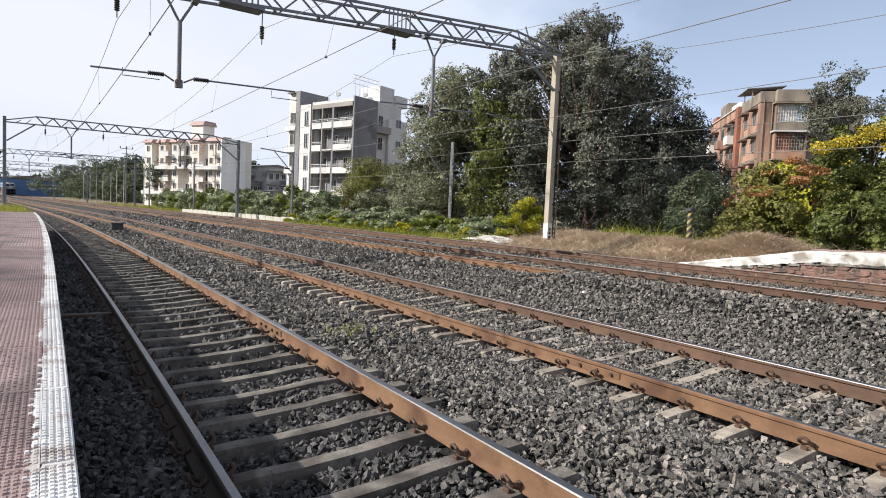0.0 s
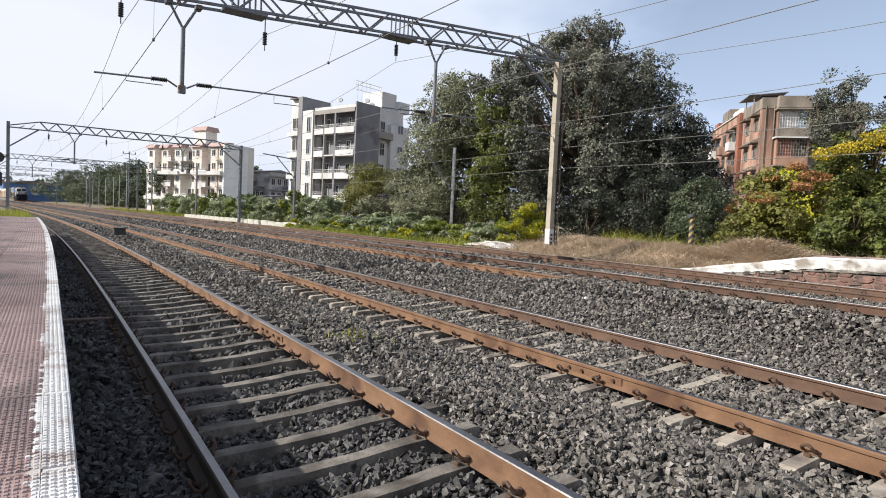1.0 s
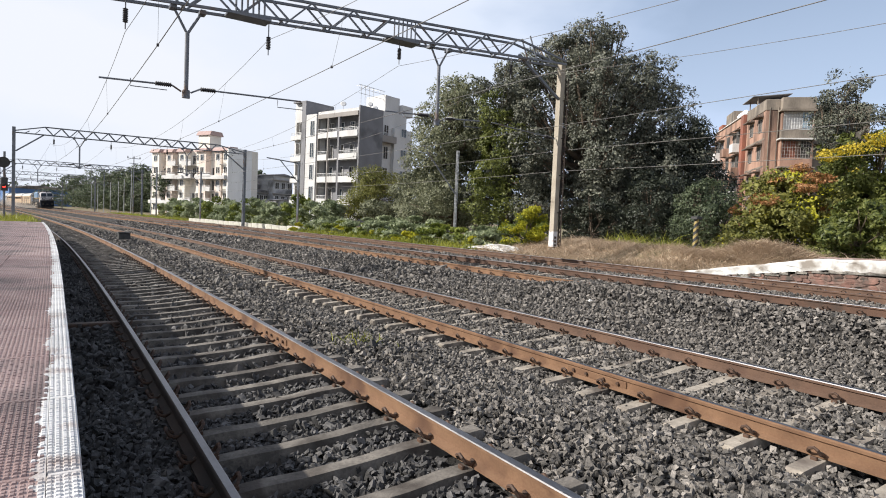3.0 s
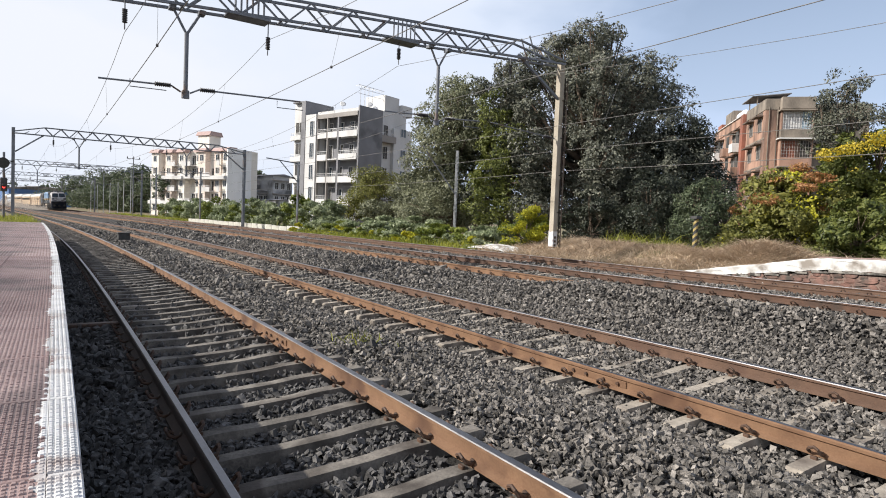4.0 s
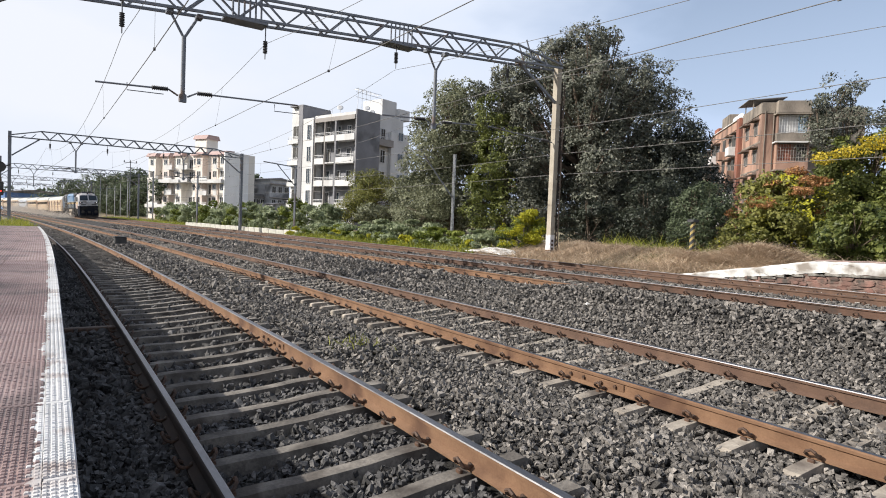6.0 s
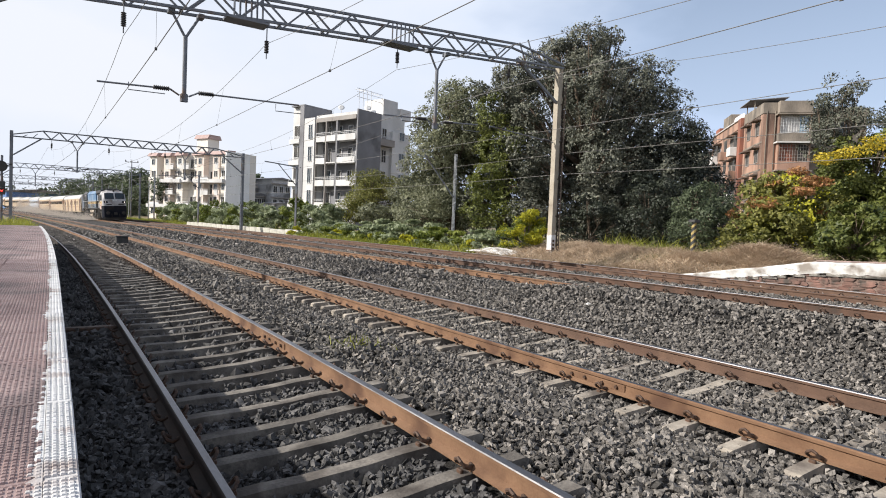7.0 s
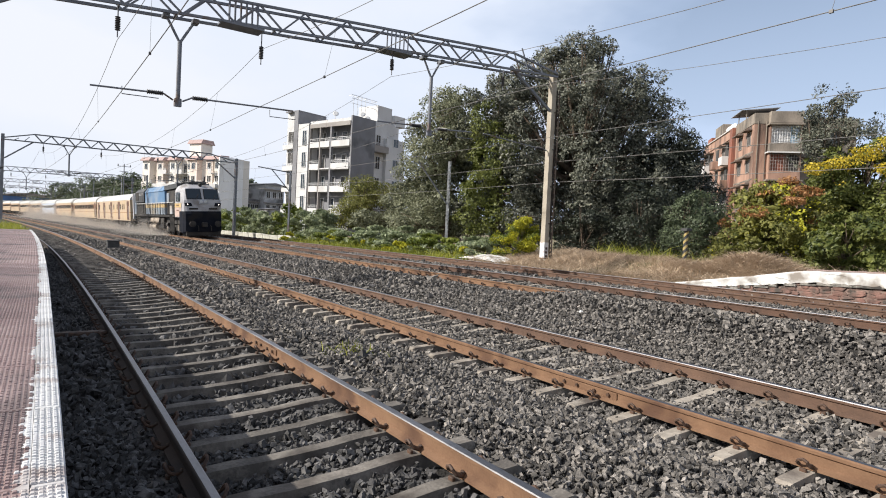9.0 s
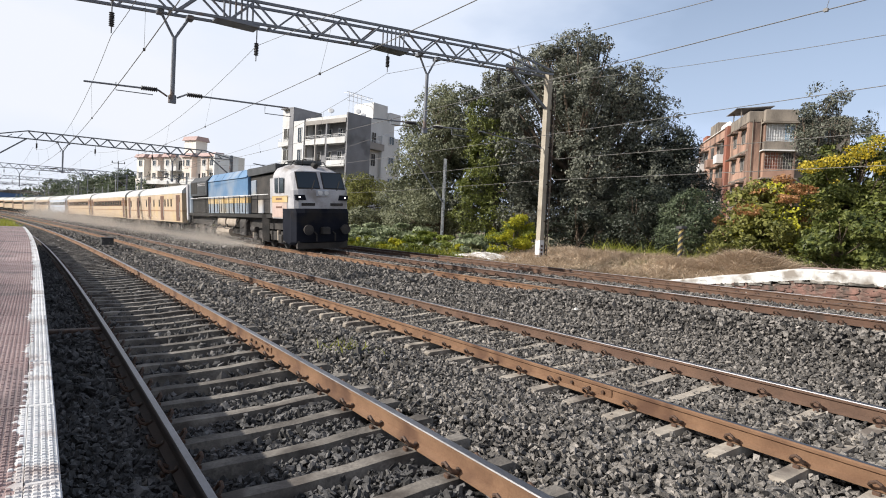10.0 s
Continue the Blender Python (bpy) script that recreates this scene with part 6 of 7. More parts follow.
# ---- train ----
TRAIN = []
WHEEL_N, WHEEL_Z = TRACKS[2][0] + GAUGE / 2, TRACKS[2][1] + GAUGE / 2 * CANT
L_WHITE = surf("dirty white loco paint", (0.31, 0.305, 0.32), (0.45, 0.44, 0.455), 1.6, 0.45, 0.05, 20, c3=(0.22, 0.20, 0.19), spots=0.45)
L_NAVY = surf("dark blue loco paint", (0.005, 0.006, 0.011), (0.012, 0.014, 0.022), 1.2, 0.75, 0.05, 20, spec=0.12, c3=(0.02, 0.018, 0.018), spots=0.3)
L_BLUE = surf("blue loco paint", (0.06, 0.14, 0.26), (0.10, 0.20, 0.34), 0.9, 0.5, 0.05, 15, c3=(0.20, 0.25, 0.32), spots=0.55)
L_GREY = surf("blue-grey loco paint", (0.16, 0.20, 0.26), (0.25, 0.29, 0.34), 0.9, 0.5, 0.05, 15, c3=(0.30, 0.27, 0.22), spots=0.35)
L_PALE = surf("pale dusty loco paint", (0.30, 0.32, 0.36), (0.44, 0.45, 0.48), 0.9, 0.5, 0.05, 15, c3=(0.36, 0.31, 0.25), spots=0.4)
L_GOLD = surf("ochre loco band", (0.44, 0.29, 0.11), (0.55, 0.40, 0.19), 0.9, 0.5, 0.05, 15, c3=(0.50, 0.42, 0.30), spots=0.3)
L_TAN = surf("dust-covered tank", (0.26, 0.21, 0.165), (0.38, 0.32, 0.26), 1.5, 0.8, 0.1, 15)
L_UNDER = surf("dusty running gear", (0.013, 0.012, 0.012), (0.048, 0.041, 0.036), 2, 0.8, 0.2, 20)
L_ROOF = surf("sooty roof", (0.022, 0.024, 0.027), (0.062, 0.065, 0.07), 1.5, 0.6, 0.1, 20)
C_BUFF = surf("buff coach paint", (0.43, 0.325, 0.22), (0.52, 0.40, 0.285), 0.7, 0.5, 0.04, 15, c3=(0.50, 0.37, 0.20), spots=0.3)
C_BROWN = surf("brown coach band", (0.24, 0.12, 0.055), (0.33, 0.18, 0.09), 0.7, 0.5, 0.04, 15)
C_ROOF = surf("pale coach roof", (0.40, 0.40, 0.39), (0.52, 0.52, 0.50), 0.8, 0.6, 0.05, 15, c3=(0.35, 0.34, 0.32), spots=0.3)
C_BLUE = surf("pale blue coach wrap", (0.42, 0.47, 0.56), (0.52, 0.57, 0.65), 0.7, 0.5, 0.04, 15)
C_DOOR = surf("maroon coach door", (0.09, 0.045, 0.03), (0.15, 0.075, 0.05), 1, 0.6, 0.05, 15)
C_GAP = surf("black gangway", (0.012, 0.011, 0.01), (0.03, 0.027, 0.025), 2, 0.9, 0.1, 15)
LAMP = lit("loco marker lamp", (1.0, 0.95, 0.85), 6)
L_PINK = surf("dusty pink loco paint", (0.40, 0.29, 0.25), (0.52, 0.40, 0.35), 1.4, 0.6, 0.05, 18, c3=(0.30, 0.25, 0.22), spots=0.4)
DUST = surf("flying dust", (0.62, 0.56, 0.50), (0.74, 0.68, 0.61), 1, 1.0, 0.0, 5)


def train_pose(s):
    return at_line(s, WHEEL_N, WHEEL_Z, CANT)


def wheelset(parent, y, r, axle=True):
    for x in (-0.874, 0.874):
        w = part("wheel", Solid().disc((x, y, r), (1, 0, 0), r, 0.13, 20), L_UNDER, parent)
        part("wheel_hub", Solid().disc((x + (0.09 if x > 0 else -0.09), y, r), (1, 0, 0), r * 0.3, 0.08, 12), L_TAN, w)
    part("axle", Solid().tube([(-0.8, y, r), (0.8, y, r)], 0.09, 8), L_UNDER, parent)


def bogie(thing_ob, y, wheels, r):
    half = (wheels - 1) * 0.95 + 0.7 if wheels == 3 else 1.85
    b = Solid()
    for x in (-1.12, 1.12):
        b.prism([(-half, r + 0.05), (-half * 0.75, r - 0.12), (half * 0.75, r - 0.12), (half, r + 0.05), (half * 0.9, r + 0.35), (-half * 0.9, r + 0.35)], "x", x - 0.09, x + 0.09)
    b.box(-1.05, -0.25, r - 0.1, 1.05, 0.25, r + 0.3, 0.04)
    f = part("bogie", Solid().add([(x, yy + y, z) for x, yy, z in b.v], b.f), L_UNDER, thing_ob, "dusty bogie frame")
    for i in range(wheels):
        yy = y + (i - (wheels - 1) / 2) * (1.9 if wheels == 3 else 2.6)
        wheelset(f, yy, r)
        for x in (-1.26, 1.26):
            part("axle_box", Solid().box(x - 0.1, yy - 0.24, r - 0.22, x + 0.1, yy + 0.24, r + 0.2, 0.05), L_UNDER, f)
            part("spring", Solid().tube([(x, yy + 0.34, r - 0.1), (x, yy + 0.34, r + 0.42)], 0.1, 8), L_TAN, f)


def make_loco():
    L = thing("locomotive", train_pose(40), "dusty diesel locomotive with white cab, blue hood and dark front skirt", "locomotive")
    # cab: side outline (y, z) pushed across, its corners drawn in
    cab = [(-10.35, 1.6), (-10.5, 2.12), (-10.45, 3.0), (-9.95, 4.0), (-9.6, 4.2), (-8.7, 4.42), (-7.62, 4.42), (-7.62, 1.6)]
    rings = []
    for x, back, low in ((-1.50, 0.42, 0.66), (-1.44, 0.16, 0.48), (-1.25, 0.04, 0.22), (-0.8, 0.0, 0.04), (0.8, 0.0, 0.04), (1.25, 0.04, 0.22), (1.44, 0.16, 0.48), (1.50, 0.42, 0.66)):
        rings.append([(x * (0.97 if z > 3.7 else 1), y + (back if y < -8 else 0), z - low * (1 if z > 4.1 else 0.35 if z > 3.7 else 0)) for y, z in cab])
    c = part("cab", Solid().loft(rings), L_WHITE, L, "dirty white driving cab")
    skirt = [(-10.35, 0.32), (-10.62, 0.45), (-10.66, 1.9), (-10.56, 2.1), (-9.6, 2.1), (-9.6, 0.5)]
    rings = [[(x, y + back, z) for y, z in skirt] for x, back in ((-1.53, 0.5), (-1.40, 0.12), (-1.0, 0.0), (1.0, 0.0), (1.40, 0.12), (1.53, 0.5))]
    part("front_skirt", Solid().loft(rings), L_NAVY, L, "dark blue front skirt")
    part("rail_guard", Solid().prism([(-10.5, 0.12), (-10.35, 0.12), (-10.2, 0.5), (-10.55, 0.5)], "x", -1.35, 1.35), L_UNDER, L)
    for x in (-0.68, 0.68):
        lo, hi = Vector((x, -10.41, 3.08)), Vector((x, -9.99, 3.93))
        up = (hi - lo)
        nrm = Vector((0, -up.z, up.y)).normalized()
        for name, w, e0, e1, mat, out in (("windscreen_frame", 0.60, 0.0, 1.0, C_GAP, 0.015), ("windscreen", 0.54, 0.05, 0.95, GLASS, 0.03)):
            p = [Vector((x + sx * w * (1 if k < 2 else 0.96), 0, 0)) + Vector((0, (lo + up * e).y, (lo + up * e).z)) for k, (sx, e) in enumerate(((-1, e0), (1, e0), (1, e1), (-1, e1)))]
            part(name, Solid().loft([[q - nrm * 0.02 for q in p], [q + nrm * out for q in p]]), mat, c)
        part("wiper", Solid().bar((x + 0.1, -10.5, 3.02), (x + 0.35, -10.3, 3.5), 0.03, 0.03), C_GAP, c)
    h = part("headlight", Solid().box(-0.32, -10.56, 2.72, 0.32, -10.40, 3.04, 0.04), L_PALE, c)
    for x in (-0.16, 0.16):
        part("lamp_glass", Solid().disc((x, -10.58, 2.88), (0, 1, 0), 0.115, 0.05, 14), RAILING, h)
    for x in (-1.12, 1.12):
        m = part("marker_light", Solid().prism([(x - 0.26, 2.52), (x + 0.26, 2.52), (x + (0.3 if x > 0 else 0.18), 2.78), (x - (0.3 if x < 0 else 0.18), 2.78)], "y", -10.5, -10.3), L_NAVY, c)
        part("lamp_glass", Solid().disc((x + (-0.1 if x < 0 else 0.1), -10.51, 2.66), (0, 1, 0), 0.032, 0.05, 10), LAMP, m, "lit marker lamp")
        part("number_bar", Solid().box(x * 0.68 - 0.34, -10.53, 2.24, x * 0.68 + 0.34, -10.46, 2.38), L_UNDER, c, "dark bar of unreadable numbers")
        b = part("buffer", Solid().tube([(x * 0.88, -10.6, 1.07), (x * 0.88, -11.0, 1.07)], 0.12, 12), L_UNDER, L)
        part("buffer_head", Solid().disc((x * 0.88, -11.03, 1.07), (0, 1, 0), 0.25, 0.07, 18), L_UNDER, b, "dark round buffer plate")
    part("coupler", Solid().box(-0.2, -11.0, 0.85, 0.2, -10.5, 1.2, 0.06), L_UNDER, L)
    for x in (-0.5, 0.5):
        part("brake_hose", Solid().tube([(x, -10.6, 0.95), (x, -10.85, 0.85), (x, -10.85, 0.5)], 0.04, 6), L_UNDER, L)
    # cab sides
    for sx in (-1, 1):
        x = 1.505 * sx
        part("side_window", Solid().box(min(x, x + 0.02 * sx), -9.2, 2.92, max(x, x + 0.02 * sx), -8.0, 3.66), GLASS, c, "dark cab side window")
        part("window_post", Solid().box(min(x, x + 0.04 * sx), -8.65, 2.88, max(x, x + 0.04 * sx), -8.58, 3.7), L_WHITE, c)
        part("cab_band", Solid().box(min(x, x + 0.015 * sx), -9.7, 2.42, max(x, x + 0.015 * sx), -7.62, 2.75), L_GOLD, c, "ochre band on the cab")
        part("cab_panel", Solid().box(min(x, x + 0.012 * sx), -9.6, 1.65, max(x, x + 0.012 * sx), -7.62, 2.41), L_PINK, c, "dusty pinkish lower cab panel")
        for j, z in enumerate((2.62, 2.2)):
            part("number_bar", Solid().box(min(x, x + 0.03 * sx), -8.95, z - 0.06, max(x, x + 0.03 * sx), -8.2, z + 0.02), C_DOOR, c, "bar of unreadable lettering")
        part("cab_step", Solid().box(min(x, x - 0.25 * sx), -9.5, 0.4, max(x, x - 0.25 * sx), -9.0, 1.12, 0.03), L_UNDER, L)
    part("roof_horn", Solid().tube([(0, -9.7, 4.24), (0.03, -9.35, 4.34)], 0.13, 12), C_GAP, c)
    for x, y in ((-0.45, -9.1), (0.4, -9.0), (-0.2, -7.9)):
        part("roof_aerial", Solid().tube([(x, y, 4.3), (x, y, 4.6), (x + 0.2, y, 4.62)], 0.025, 6), C_GAP, c)
    for x in (-1.0, 1.0):
        part("roof_grab_rail", Solid().tube([(x, -8.9, 4.3), (x * 0.8, -8.9, 4.55), (x * 0.8, -7.7, 4.55), (x, -7.7, 4.3)], 0.022, 6), C_GAP, c)
    part("roof_unit", Solid().box(-0.75, -8.9, 4.4, 0.75, -7.8, 4.6, 0.08), L_ROOF, c, "dark roof cooling unit")
    # hood
    sides = lambda x, mat, y0, y1, z0, z1, word, label="": part(word, Solid().box(-x, y0, z0, x, y1, z1), mat, L, label)
    part("vestibule", Solid().box(-1.15, -7.6, 1.65, 1.15, -3.3, 3.6), L_UNDER, L, "dark recess behind the cab")
    part("vestibule_roof", Solid().prism([(-7.6, 3.72), (-3.1, 3.62), (-3.1, 4.0), (-7.6, 4.1)], "x", -1.3, 1.3), L_ROOF, L)
    part("hood", Solid().prism([(-1.34, 2.62), (1.34, 2.62), (1.34, 3.55), (1.0, 3.98), (-1.0, 3.98), (-1.34, 3.55)], "y", -3.3, 5.0), L_BLUE, L, "faded blue engine hood")
    sides(1.36, L_WHITE, -3.3, 5.0, 2.50, 2.64, "white_stripe")
    sides(1.35, L_GOLD, -3.3, 5.0, 2.20, 2.50, "ochre_band", "ochre band along the hood")
    sides(1.33, L_GREY, -3.3, 5.0, 1.62, 2.20, "hood_base")
    part("radiator", Solid().prism([(-1.46, 2.75), (1.46, 2.75), (1.46, 3.7), (1.1, 4.02), (-1.1, 4.02), (-1.46, 3.7)], "y", 5.0, 9.3), L_ROOF, L, "sooty dark radiator housing")
    part("radiator_base", Solid().box(-1.3, 5.0, 1.62, 1.3, 9.3, 2.75), C_GAP, L)
    for sx in (-1, 1):
        for i in range(7):
            z = 2.85 + i * 0.11
            part("louvre", Solid().box(1.45 * sx - 0.03, 5.4, z, 1.45 * sx + 0.03, 7.3, z + 0.05), L_WHITE if i > 4 else L_ROOF, L)
        part("fan_intake", Solid().box(1.44 * sx - 0.04, 7.5, 2.9, 1.44 * sx + 0.04, 9.1, 3.66), C_GAP, L)
        part("side_cabinet", Solid().box(min(1.1 * sx, 1.25 * sx), -5.5, 1.65, max(1.1 * sx, 1.25 * sx), -4.7, 2.35, 0.03), L_PALE, L, "pale cabinet in the recess")
        part("side_cabinet", Solid().box(min(1.1 * sx, 1.22 * sx), -4.3, 2.6, max(1.1 * sx, 1.22 * sx), -3.5, 3.4, 0.03), L_GREY, L)
        for i in range(10):
            y = -3.1 + i * 0.85
            part("hood_door_seam", Solid().box(1.352 * sx - 0.012, y - 0.015, 1.7, 1.352 * sx + 0.012, y + 0.015, 2.5), L_UNDER, L)
        part("handrail", Solid().tube([(1.47 * sx, -6.9, 2.6), (1.47 * sx, 9.3, 2.6)], 0.022, 5), RAILING, L)
        for i in range(11):
            y = -5.3 + i * 1.05
            part("rail_post", Solid().tube([(1.47 * sx, y, 1.5), (1.47 * sx, y, 2.62)], 0.025, 5), C_GAP, L)
        part("sill", Solid().box(min(1.1 * sx, 1.52 * sx), -7.6, 1.42, max(1.1 * sx, 1.52 * sx), 10.2, 1.6), C_GAP, L)
        for y0, y1 in ((-1.2, 0.7), (0.95, 2.6)):
            part("air_tank", Solid().tube([(1.2 * sx, y0, 1.13), (1.2 * sx, y0 + 0.12, 1.13), (1.2 * sx, y1 - 0.12, 1.13), (1.2 * sx, y1, 1.13)], 0.24, 14), L_TAN, L, "dusty air tank")
        part("battery_box", Solid().box(min(1.0 * sx, 1.42 * sx), -3.0, 0.45, max(1.0 * sx, 1.42 * sx), -1.9, 1.3, 0.05), L_UNDER, L)
    part("underframe_gear", Solid().box(-1.1, -3.2, 0.55, 1.1, 3.6, 1.0, 0.05), C_GAP, L)
    part("fuel_tank", Solid().prism([(-1.2, 0.9), (1.2, 0.9), (1.34, 0.8), (1.38, 0.62), (1.3, 0.42), (1.1, 0.28), (-1.1, 0.28), (-1.3, 0.42), (-1.38, 0.62), (-1.34, 0.8)], "y", 0.4, 3.2), L_TAN, L, "dusty fuel tank")
    part("frame", Solid().box(-1.15, -10.2, 1.0, 1.15, 10.3, 1.62), L_UNDER, L)
    for sx in (-1, 1):
        part("roof_walk", Solid().box(0.72 * sx - 0.22, -5.2, 3.99, 0.72 * sx + 0.22, 5.0, 4.05), L_ROOF, L, "sooty roof strip")
        for i in range(5):
            y = -3.2 + i * 1.64
            part("roof_hatch", Solid().prism([(1.02 * sx, 4.0), (1.36 * sx, 3.57), (1.40 * sx, 3.6), (1.05 * sx, 4.05)], "y", y, y + 1.56), L_BLUE, L)
            part("pipe", Solid().tube([(1.3 * sx, y, 1.3), (1.42 * sx, y + 0.5, 0.95), (1.38 * sx, y + 1.3, 0.8)], 0.05, 6), L_UNDER, L)
        part("brake_cylinder", Solid().tube([(1.3 * sx, -4.6, 0.85), (1.3 * sx, -3.9, 0.85)], 0.16, 10), L_UNDER, L)
        part("ladder", Solid().bar((1.53 * sx, -6.7, 0.3), (1.53 * sx, -6.7, 1.6), 0.04, 0.4), L_UNDER, L)
        part("cab_door", Solid().box(min(1.16 * sx, 1.2 * sx), -7.2, 1.65, max(1.16 * sx, 1.2 * sx), -6.5, 3.4), L_WHITE, L, "pale cab access door")
    part("exhaust", Solid().box(-0.5, -2.4, 3.98, 0.5, -0.8, 4.2, 0.04), L_ROOF, L)
    for y in (1.5, 3.0):
        part("roof_fan", Solid().disc((0, y, 4.02), (0, 0, 1), 0.6, 0.14, 16), L_ROOF, L)
    for y in (6.1, 7.4, 8.6):
        part("roof_fan", Solid().disc((0, y, 4.08), (0, 0, 1), 0.6, 0.14, 16), L_ROOF, L)
    part("rear_wall", Solid().box(-1.46, 9.3, 1.5, 1.46, 10.1, 3.7, 0.1), L_GREY, L)
    for sx in (-1, 1):
        part("rear_post", Solid().box(1.5 * sx - 0.08, 9.75, 1.2, 1.5 * sx + 0.08, 10.15, 3.6), L_WHITE, L)
    bogie(L, -6.3, 3, 0.55)
    bogie(L, 6.3, 3, 0.55)
    # the hood and its walkway stand higher on the frame than the cab's floor
    fixed = ("cab", "front_skirt", "rail_guard", "buffer", "coupler", "brake_hose", "bogie", "frame", "cab_step", "fuel_tank", "underframe_gear")
    for p in L.children:
        if p.name.split(".")[0] not in fixed:
            for v in p.data.vertices:
                v.co.z += 0.19 + 0.07 * (v.co.z - 1.5) if v.co.z > 1.25 else 0.08
    TRAIN.append((L, 10.6))


def make_coach(kind, back):
    names = {"buff": "buff yellow passenger coach with a brown window band", "wrap": "pale blue wrapped passenger coach", "luggage": "buff luggage and brake coach with wide dark doors"}
    c = thing("railway_coach", train_pose(60), names[kind], "railway coach", "coaches of the train")
    main, band = (C_BLUE, L_WHITE) if kind == "wrap" else (C_BUFF, C_BROWN)
    H = 11.0
    part("lower_side", Solid().box(-1.62, -H, 1.0, 1.62, H, 1.86), main, c)
    part("waist_line", Solid().box(-1.63, -H, 1.86, 1.63, H, 1.93), band, c)
    part("middle_side", Solid().box(-1.62, -H, 1.93, 1.62, H, 2.28), main, c)
    part("window_band", Solid().box(-1.615, -H, 2.28, 1.615, H, 2.92), band if kind != "luggage" else main, c, "brown window band" if kind == "buff" else "")
    part("upper_side", Solid().box(-1.62, -H, 2.92, 1.62, H, 3.28), main, c)
    arc = [(1.64 * math.cos(a), 3.28 + 0.82 * math.sin(a)) for a in [math.pi * k / 12 for k in range(13)]]
    part("roof", Solid().prism(arc, "y", -H - 0.05, H + 0.05), C_ROOF, c, "pale curved roof", smooth=False)
    part("gangway", Solid().box(-1.2, -H - 0.45, 1.0, 1.2, -H - 0.01, 3.6), C_GAP, c)
    part("gangway", Solid().box(-1.2, H + 0.01, 1.0, 1.2, H + 0.45, 3.6), C_GAP, c)
    for sx in (-1, 1):
        x = 1.62 * sx
        for y in ((-10.2, 10.2) if kind != "luggage" else (-9.8, -4.6, 0.2, 5.2, 9.6)):
            w = 0.45 if kind != "luggage" else 0.55
            d = part("door", Solid().box(min(x, x + 0.02 * sx), y - w, 1.1, max(x, x + 0.02 * sx), y + w, 3.15), C_DOOR, c, "dark coach door")
            part("grab_rail", Solid().tube([(x + 0.05 * sx, y - w - 0.08, 1.4), (x + 0.05 * sx, y - w - 0.08, 2.6)], 0.02, 5), RAILING, d)
        if sx < 0:
            for i in range(18):
                y = -8.7 + i * 1.024
                if kind == "luggage" and (i % 4 == 0 or i in (6, 11, 15)):
                    continue
                if kind == "luggage":
                    win = part("window", Solid().box(x - 0.02, y - 0.16, 2.25, x, y + 0.16, 2.85), C_GAP, c)
                else:
                    win = part("window", Solid().box(x - 0.015, y - 0.40, 2.30, x, y + 0.40, 2.90), C_DOOR if kind == "buff" else RAILING, c)
                    part("pane", Solid().box(x - 0.022, y - 0.33, 2.36, x - 0.016, y + 0.33, 2.84), GLASS, win)
    for k in range(3):
        part("underframe_box", Solid().box(-1.2, -4 + k * 3, 0.45, 1.2, -2.2 + k * 3, 0.98, 0.05), L_UNDER, c)
    part("underframe", Solid().box(-1.3, -H, 0.85, 1.3, H, 0.99), L_UNDER, c)
    bogie(c, -7.4, 2, 0.46)
    bogie(c, 7.4, 2, 0.46)
    TRAIN.append((c, back))


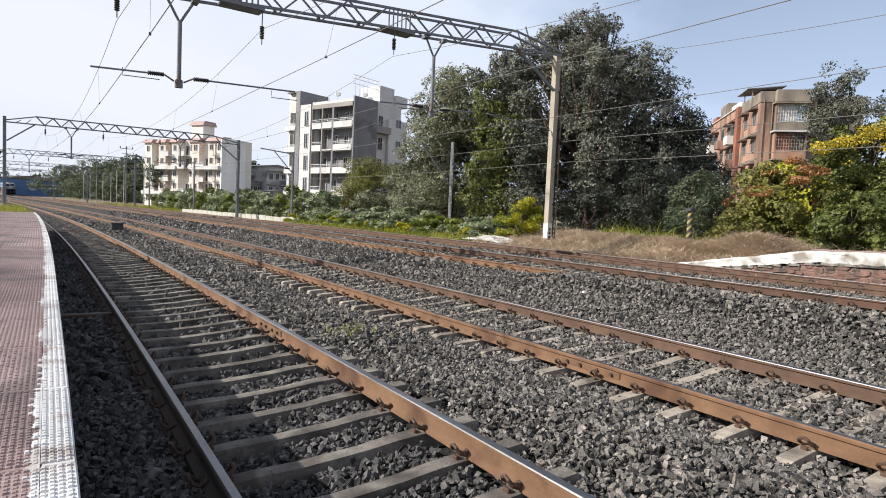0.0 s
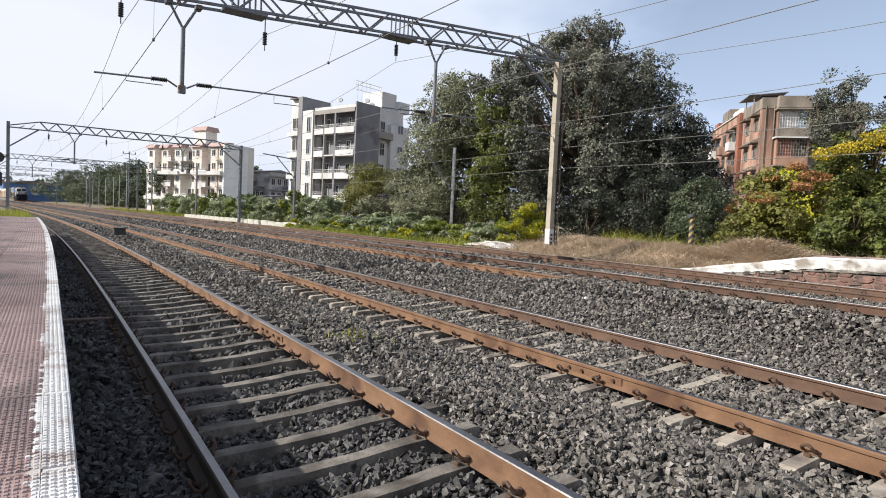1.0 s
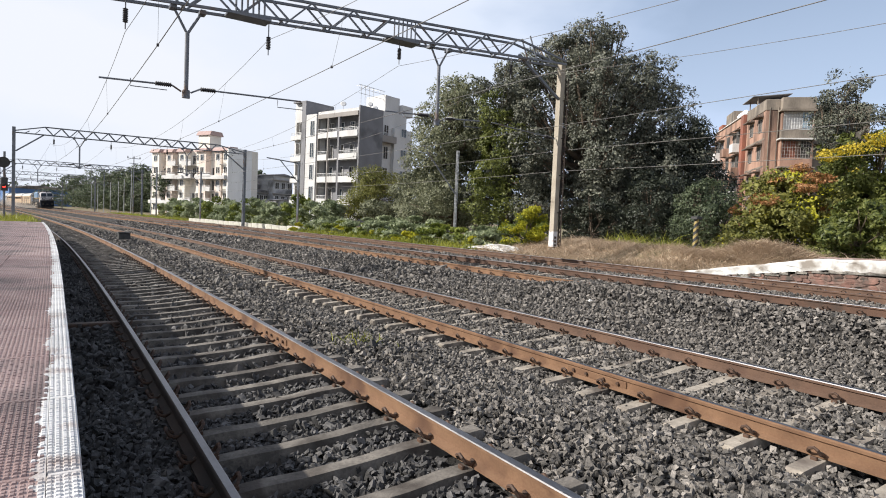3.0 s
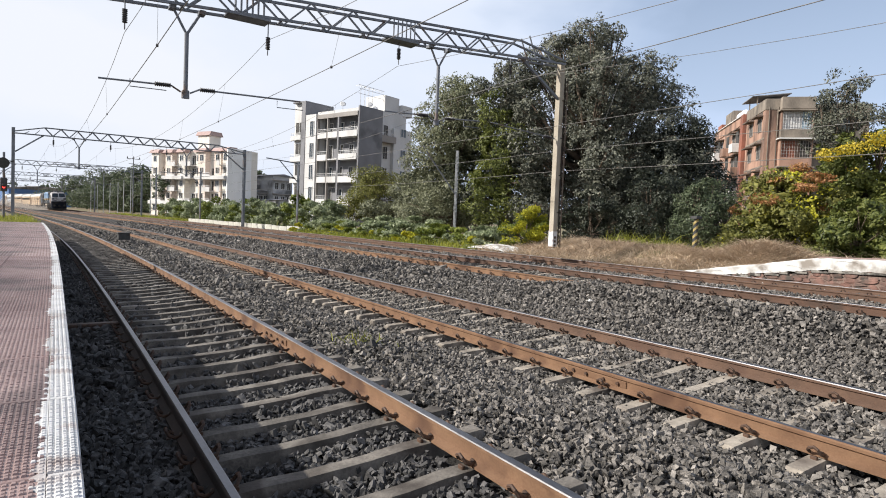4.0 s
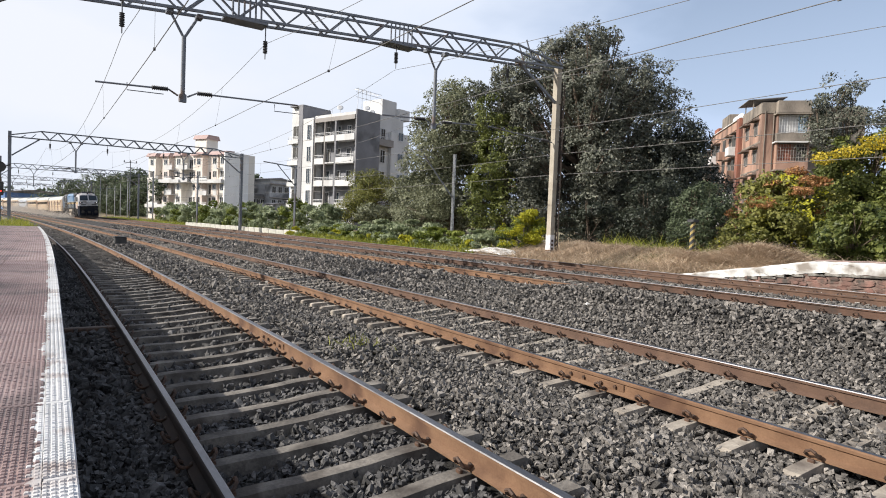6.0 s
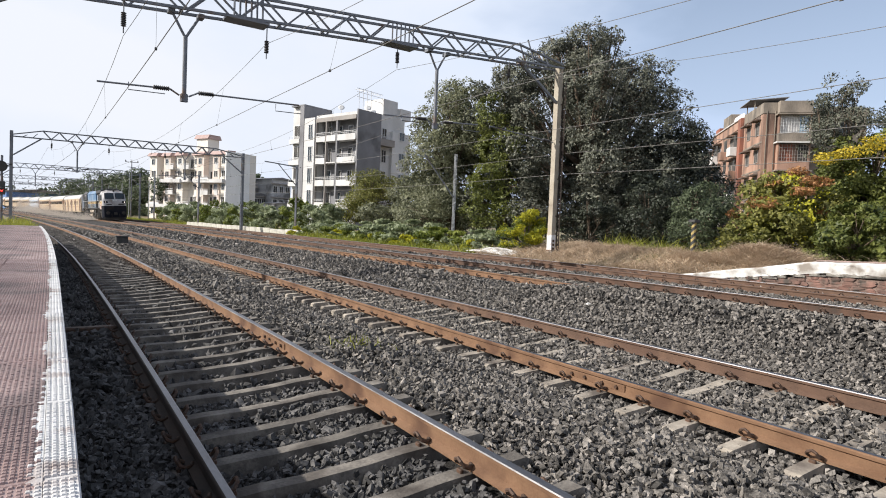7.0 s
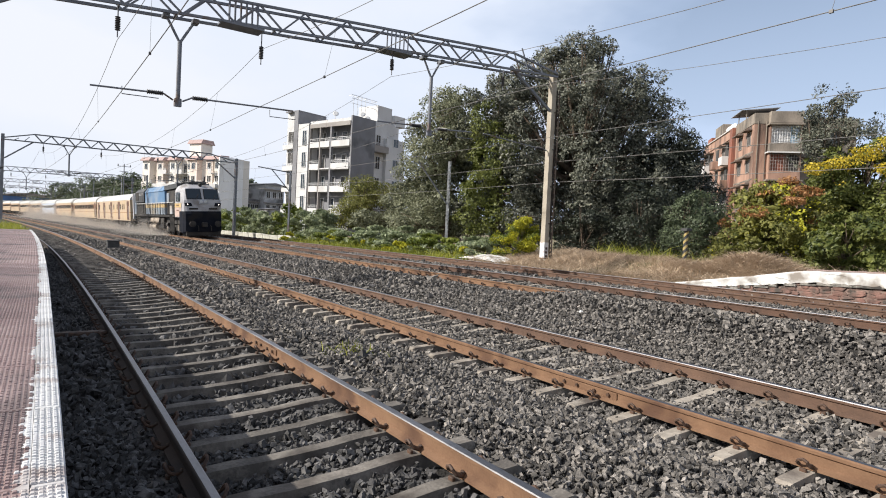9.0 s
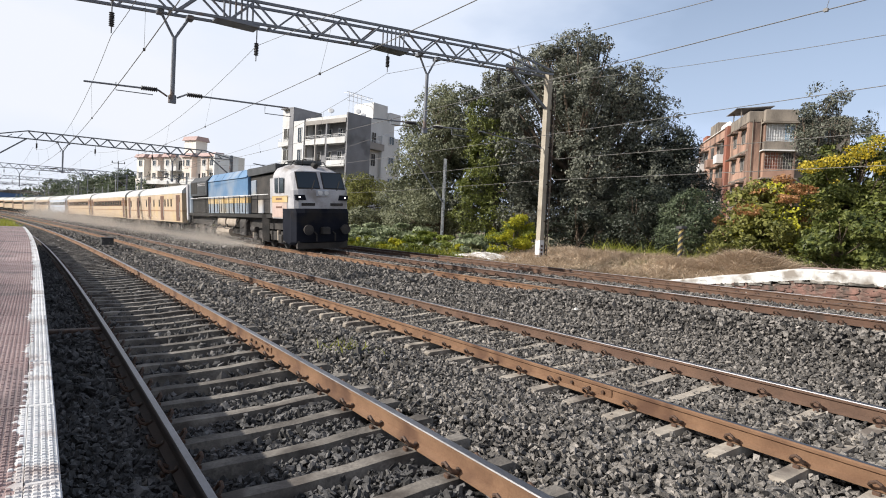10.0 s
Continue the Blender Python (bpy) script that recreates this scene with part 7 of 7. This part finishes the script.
def dust(back, y0, y1, top, count, seed, rise_by, size=0.008):
    """A drift of dust specks raised by the wheels, moving with the train."""
    g = np.random.default_rng(seed)
    y = g.uniform(y0, y1, count)
    u = (y - y0) / (y1 - y0)
    z = 0.02 + g.exponential(0.3, count) * (top * (0.35 + 0.65 * u) + rise_by * np.sin(y * 0.31 + seed) ** 2)
    x = -1.7 - g.exponential(0.8, count)
    keep = g.random(count) < 0.7 + 0.3 * np.sin(y * 0.43 + seed)
    p = np.stack([x, y, z], 1)[keep]
    m = len(p)
    a = size * g.uniform(0.6, 1.2, (m, 1, 1))
    v = (p[:, None] + a * g.normal(size=(m, 3, 3)) * 0.8).reshape(-1, 3)
    ob = new("dust_cloud", quick_mesh("dust_cloud", v, np.arange(m * 3).reshape(-1, 3), DUST))
    ob.matrix_basis = train_pose(60)
    tagged(ob, "pale dust raised beside the train's wheels", "dust", kind="stuff")
    TRAIN.append((ob, back))


make_loco()
for i, kind in enumerate(("luggage", "buff", "buff", "wrap", "buff", "buff", "buff", "buff", "buff", "buff")):
    make_coach(kind, 21.4 + 11.3 + 22.75 * i)
dust(10.6, -7.0, 11.0, 1.0, 200000, 1, 0.6, 0.010)
for i in range(5):
    dust(32.7 + 22.75 * i, -11.4, 11.4, 1.5 + 0.6 * i, 120000, 2 + i, 0.6, 0.015 + 0.003 * i)


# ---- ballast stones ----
# platform track: darker stones, part of the platform's shade is in their colour
scatter_stones("loose_ballast", 1.2, 6.5, 0.15, 3.0, 1100, 0.0245, 10, "dark grimy ballast stones of the platform track, its shade coloured in", STONE_GRIMY_SHADE, True)
scatter_stones("loose_ballast", 6.5, 34, 0.15, 3.0, 240, 0.037, 17, "dark grimy ballast stones of the platform track, its shade coloured in", STONE_GRIMY_SHADE)
scatter_stones("loose_ballast", 1.2, 6.5, 3.0, 9.5, 950, 0.025, 11, "loose grey angular ballast stones close by", None, True)
scatter_stones("loose_ballast", 6.5, 10, 3.0, 13.5, 560, 0.028, 12, "loose grey angular ballast stones", None, True)
scatter_stones("loose_ballast", 10, 14, 3.0, 13.5, 520, 0.03, 19, "loose grey angular ballast stones")
scatter_stones("loose_ballast", 1.2, 6.5, 9.5, 18.0, 520, 0.029, 13, "loose grey angular ballast stones", None, True)
scatter_stones("loose_ballast", 14, 34, 3.0, 18.0, 150, 0.043, 14, "loose grey ballast stones between the tracks")
scatter_stones("loose_ballast", 6.5, 14, 13.5, 18.0, 260, 0.034, 15, "loose grey ballast stones by the siding")
scatter_stones("loose_ballast", 34, 80, 0.15, 18.0, 20, 0.07, 16, "far grey ballast stones")
scatter_stones("loose_ballast", -6, 1.2, 0.15, 18.0, 70, 0.05, 18, "grey ballast stones along the tracks")


# ---- what moves ----
def motions():
    for ob, back in TRAIN:
        rows = []
        for t in (0, 1, 2, 3, 4, 5, 6, 7, 8, 9, 10):
            s = 27.4 + 23.1 * (10 - t) + back
            rows.append((t, train_pose(s)))
        walk(ob, rows)


motions()
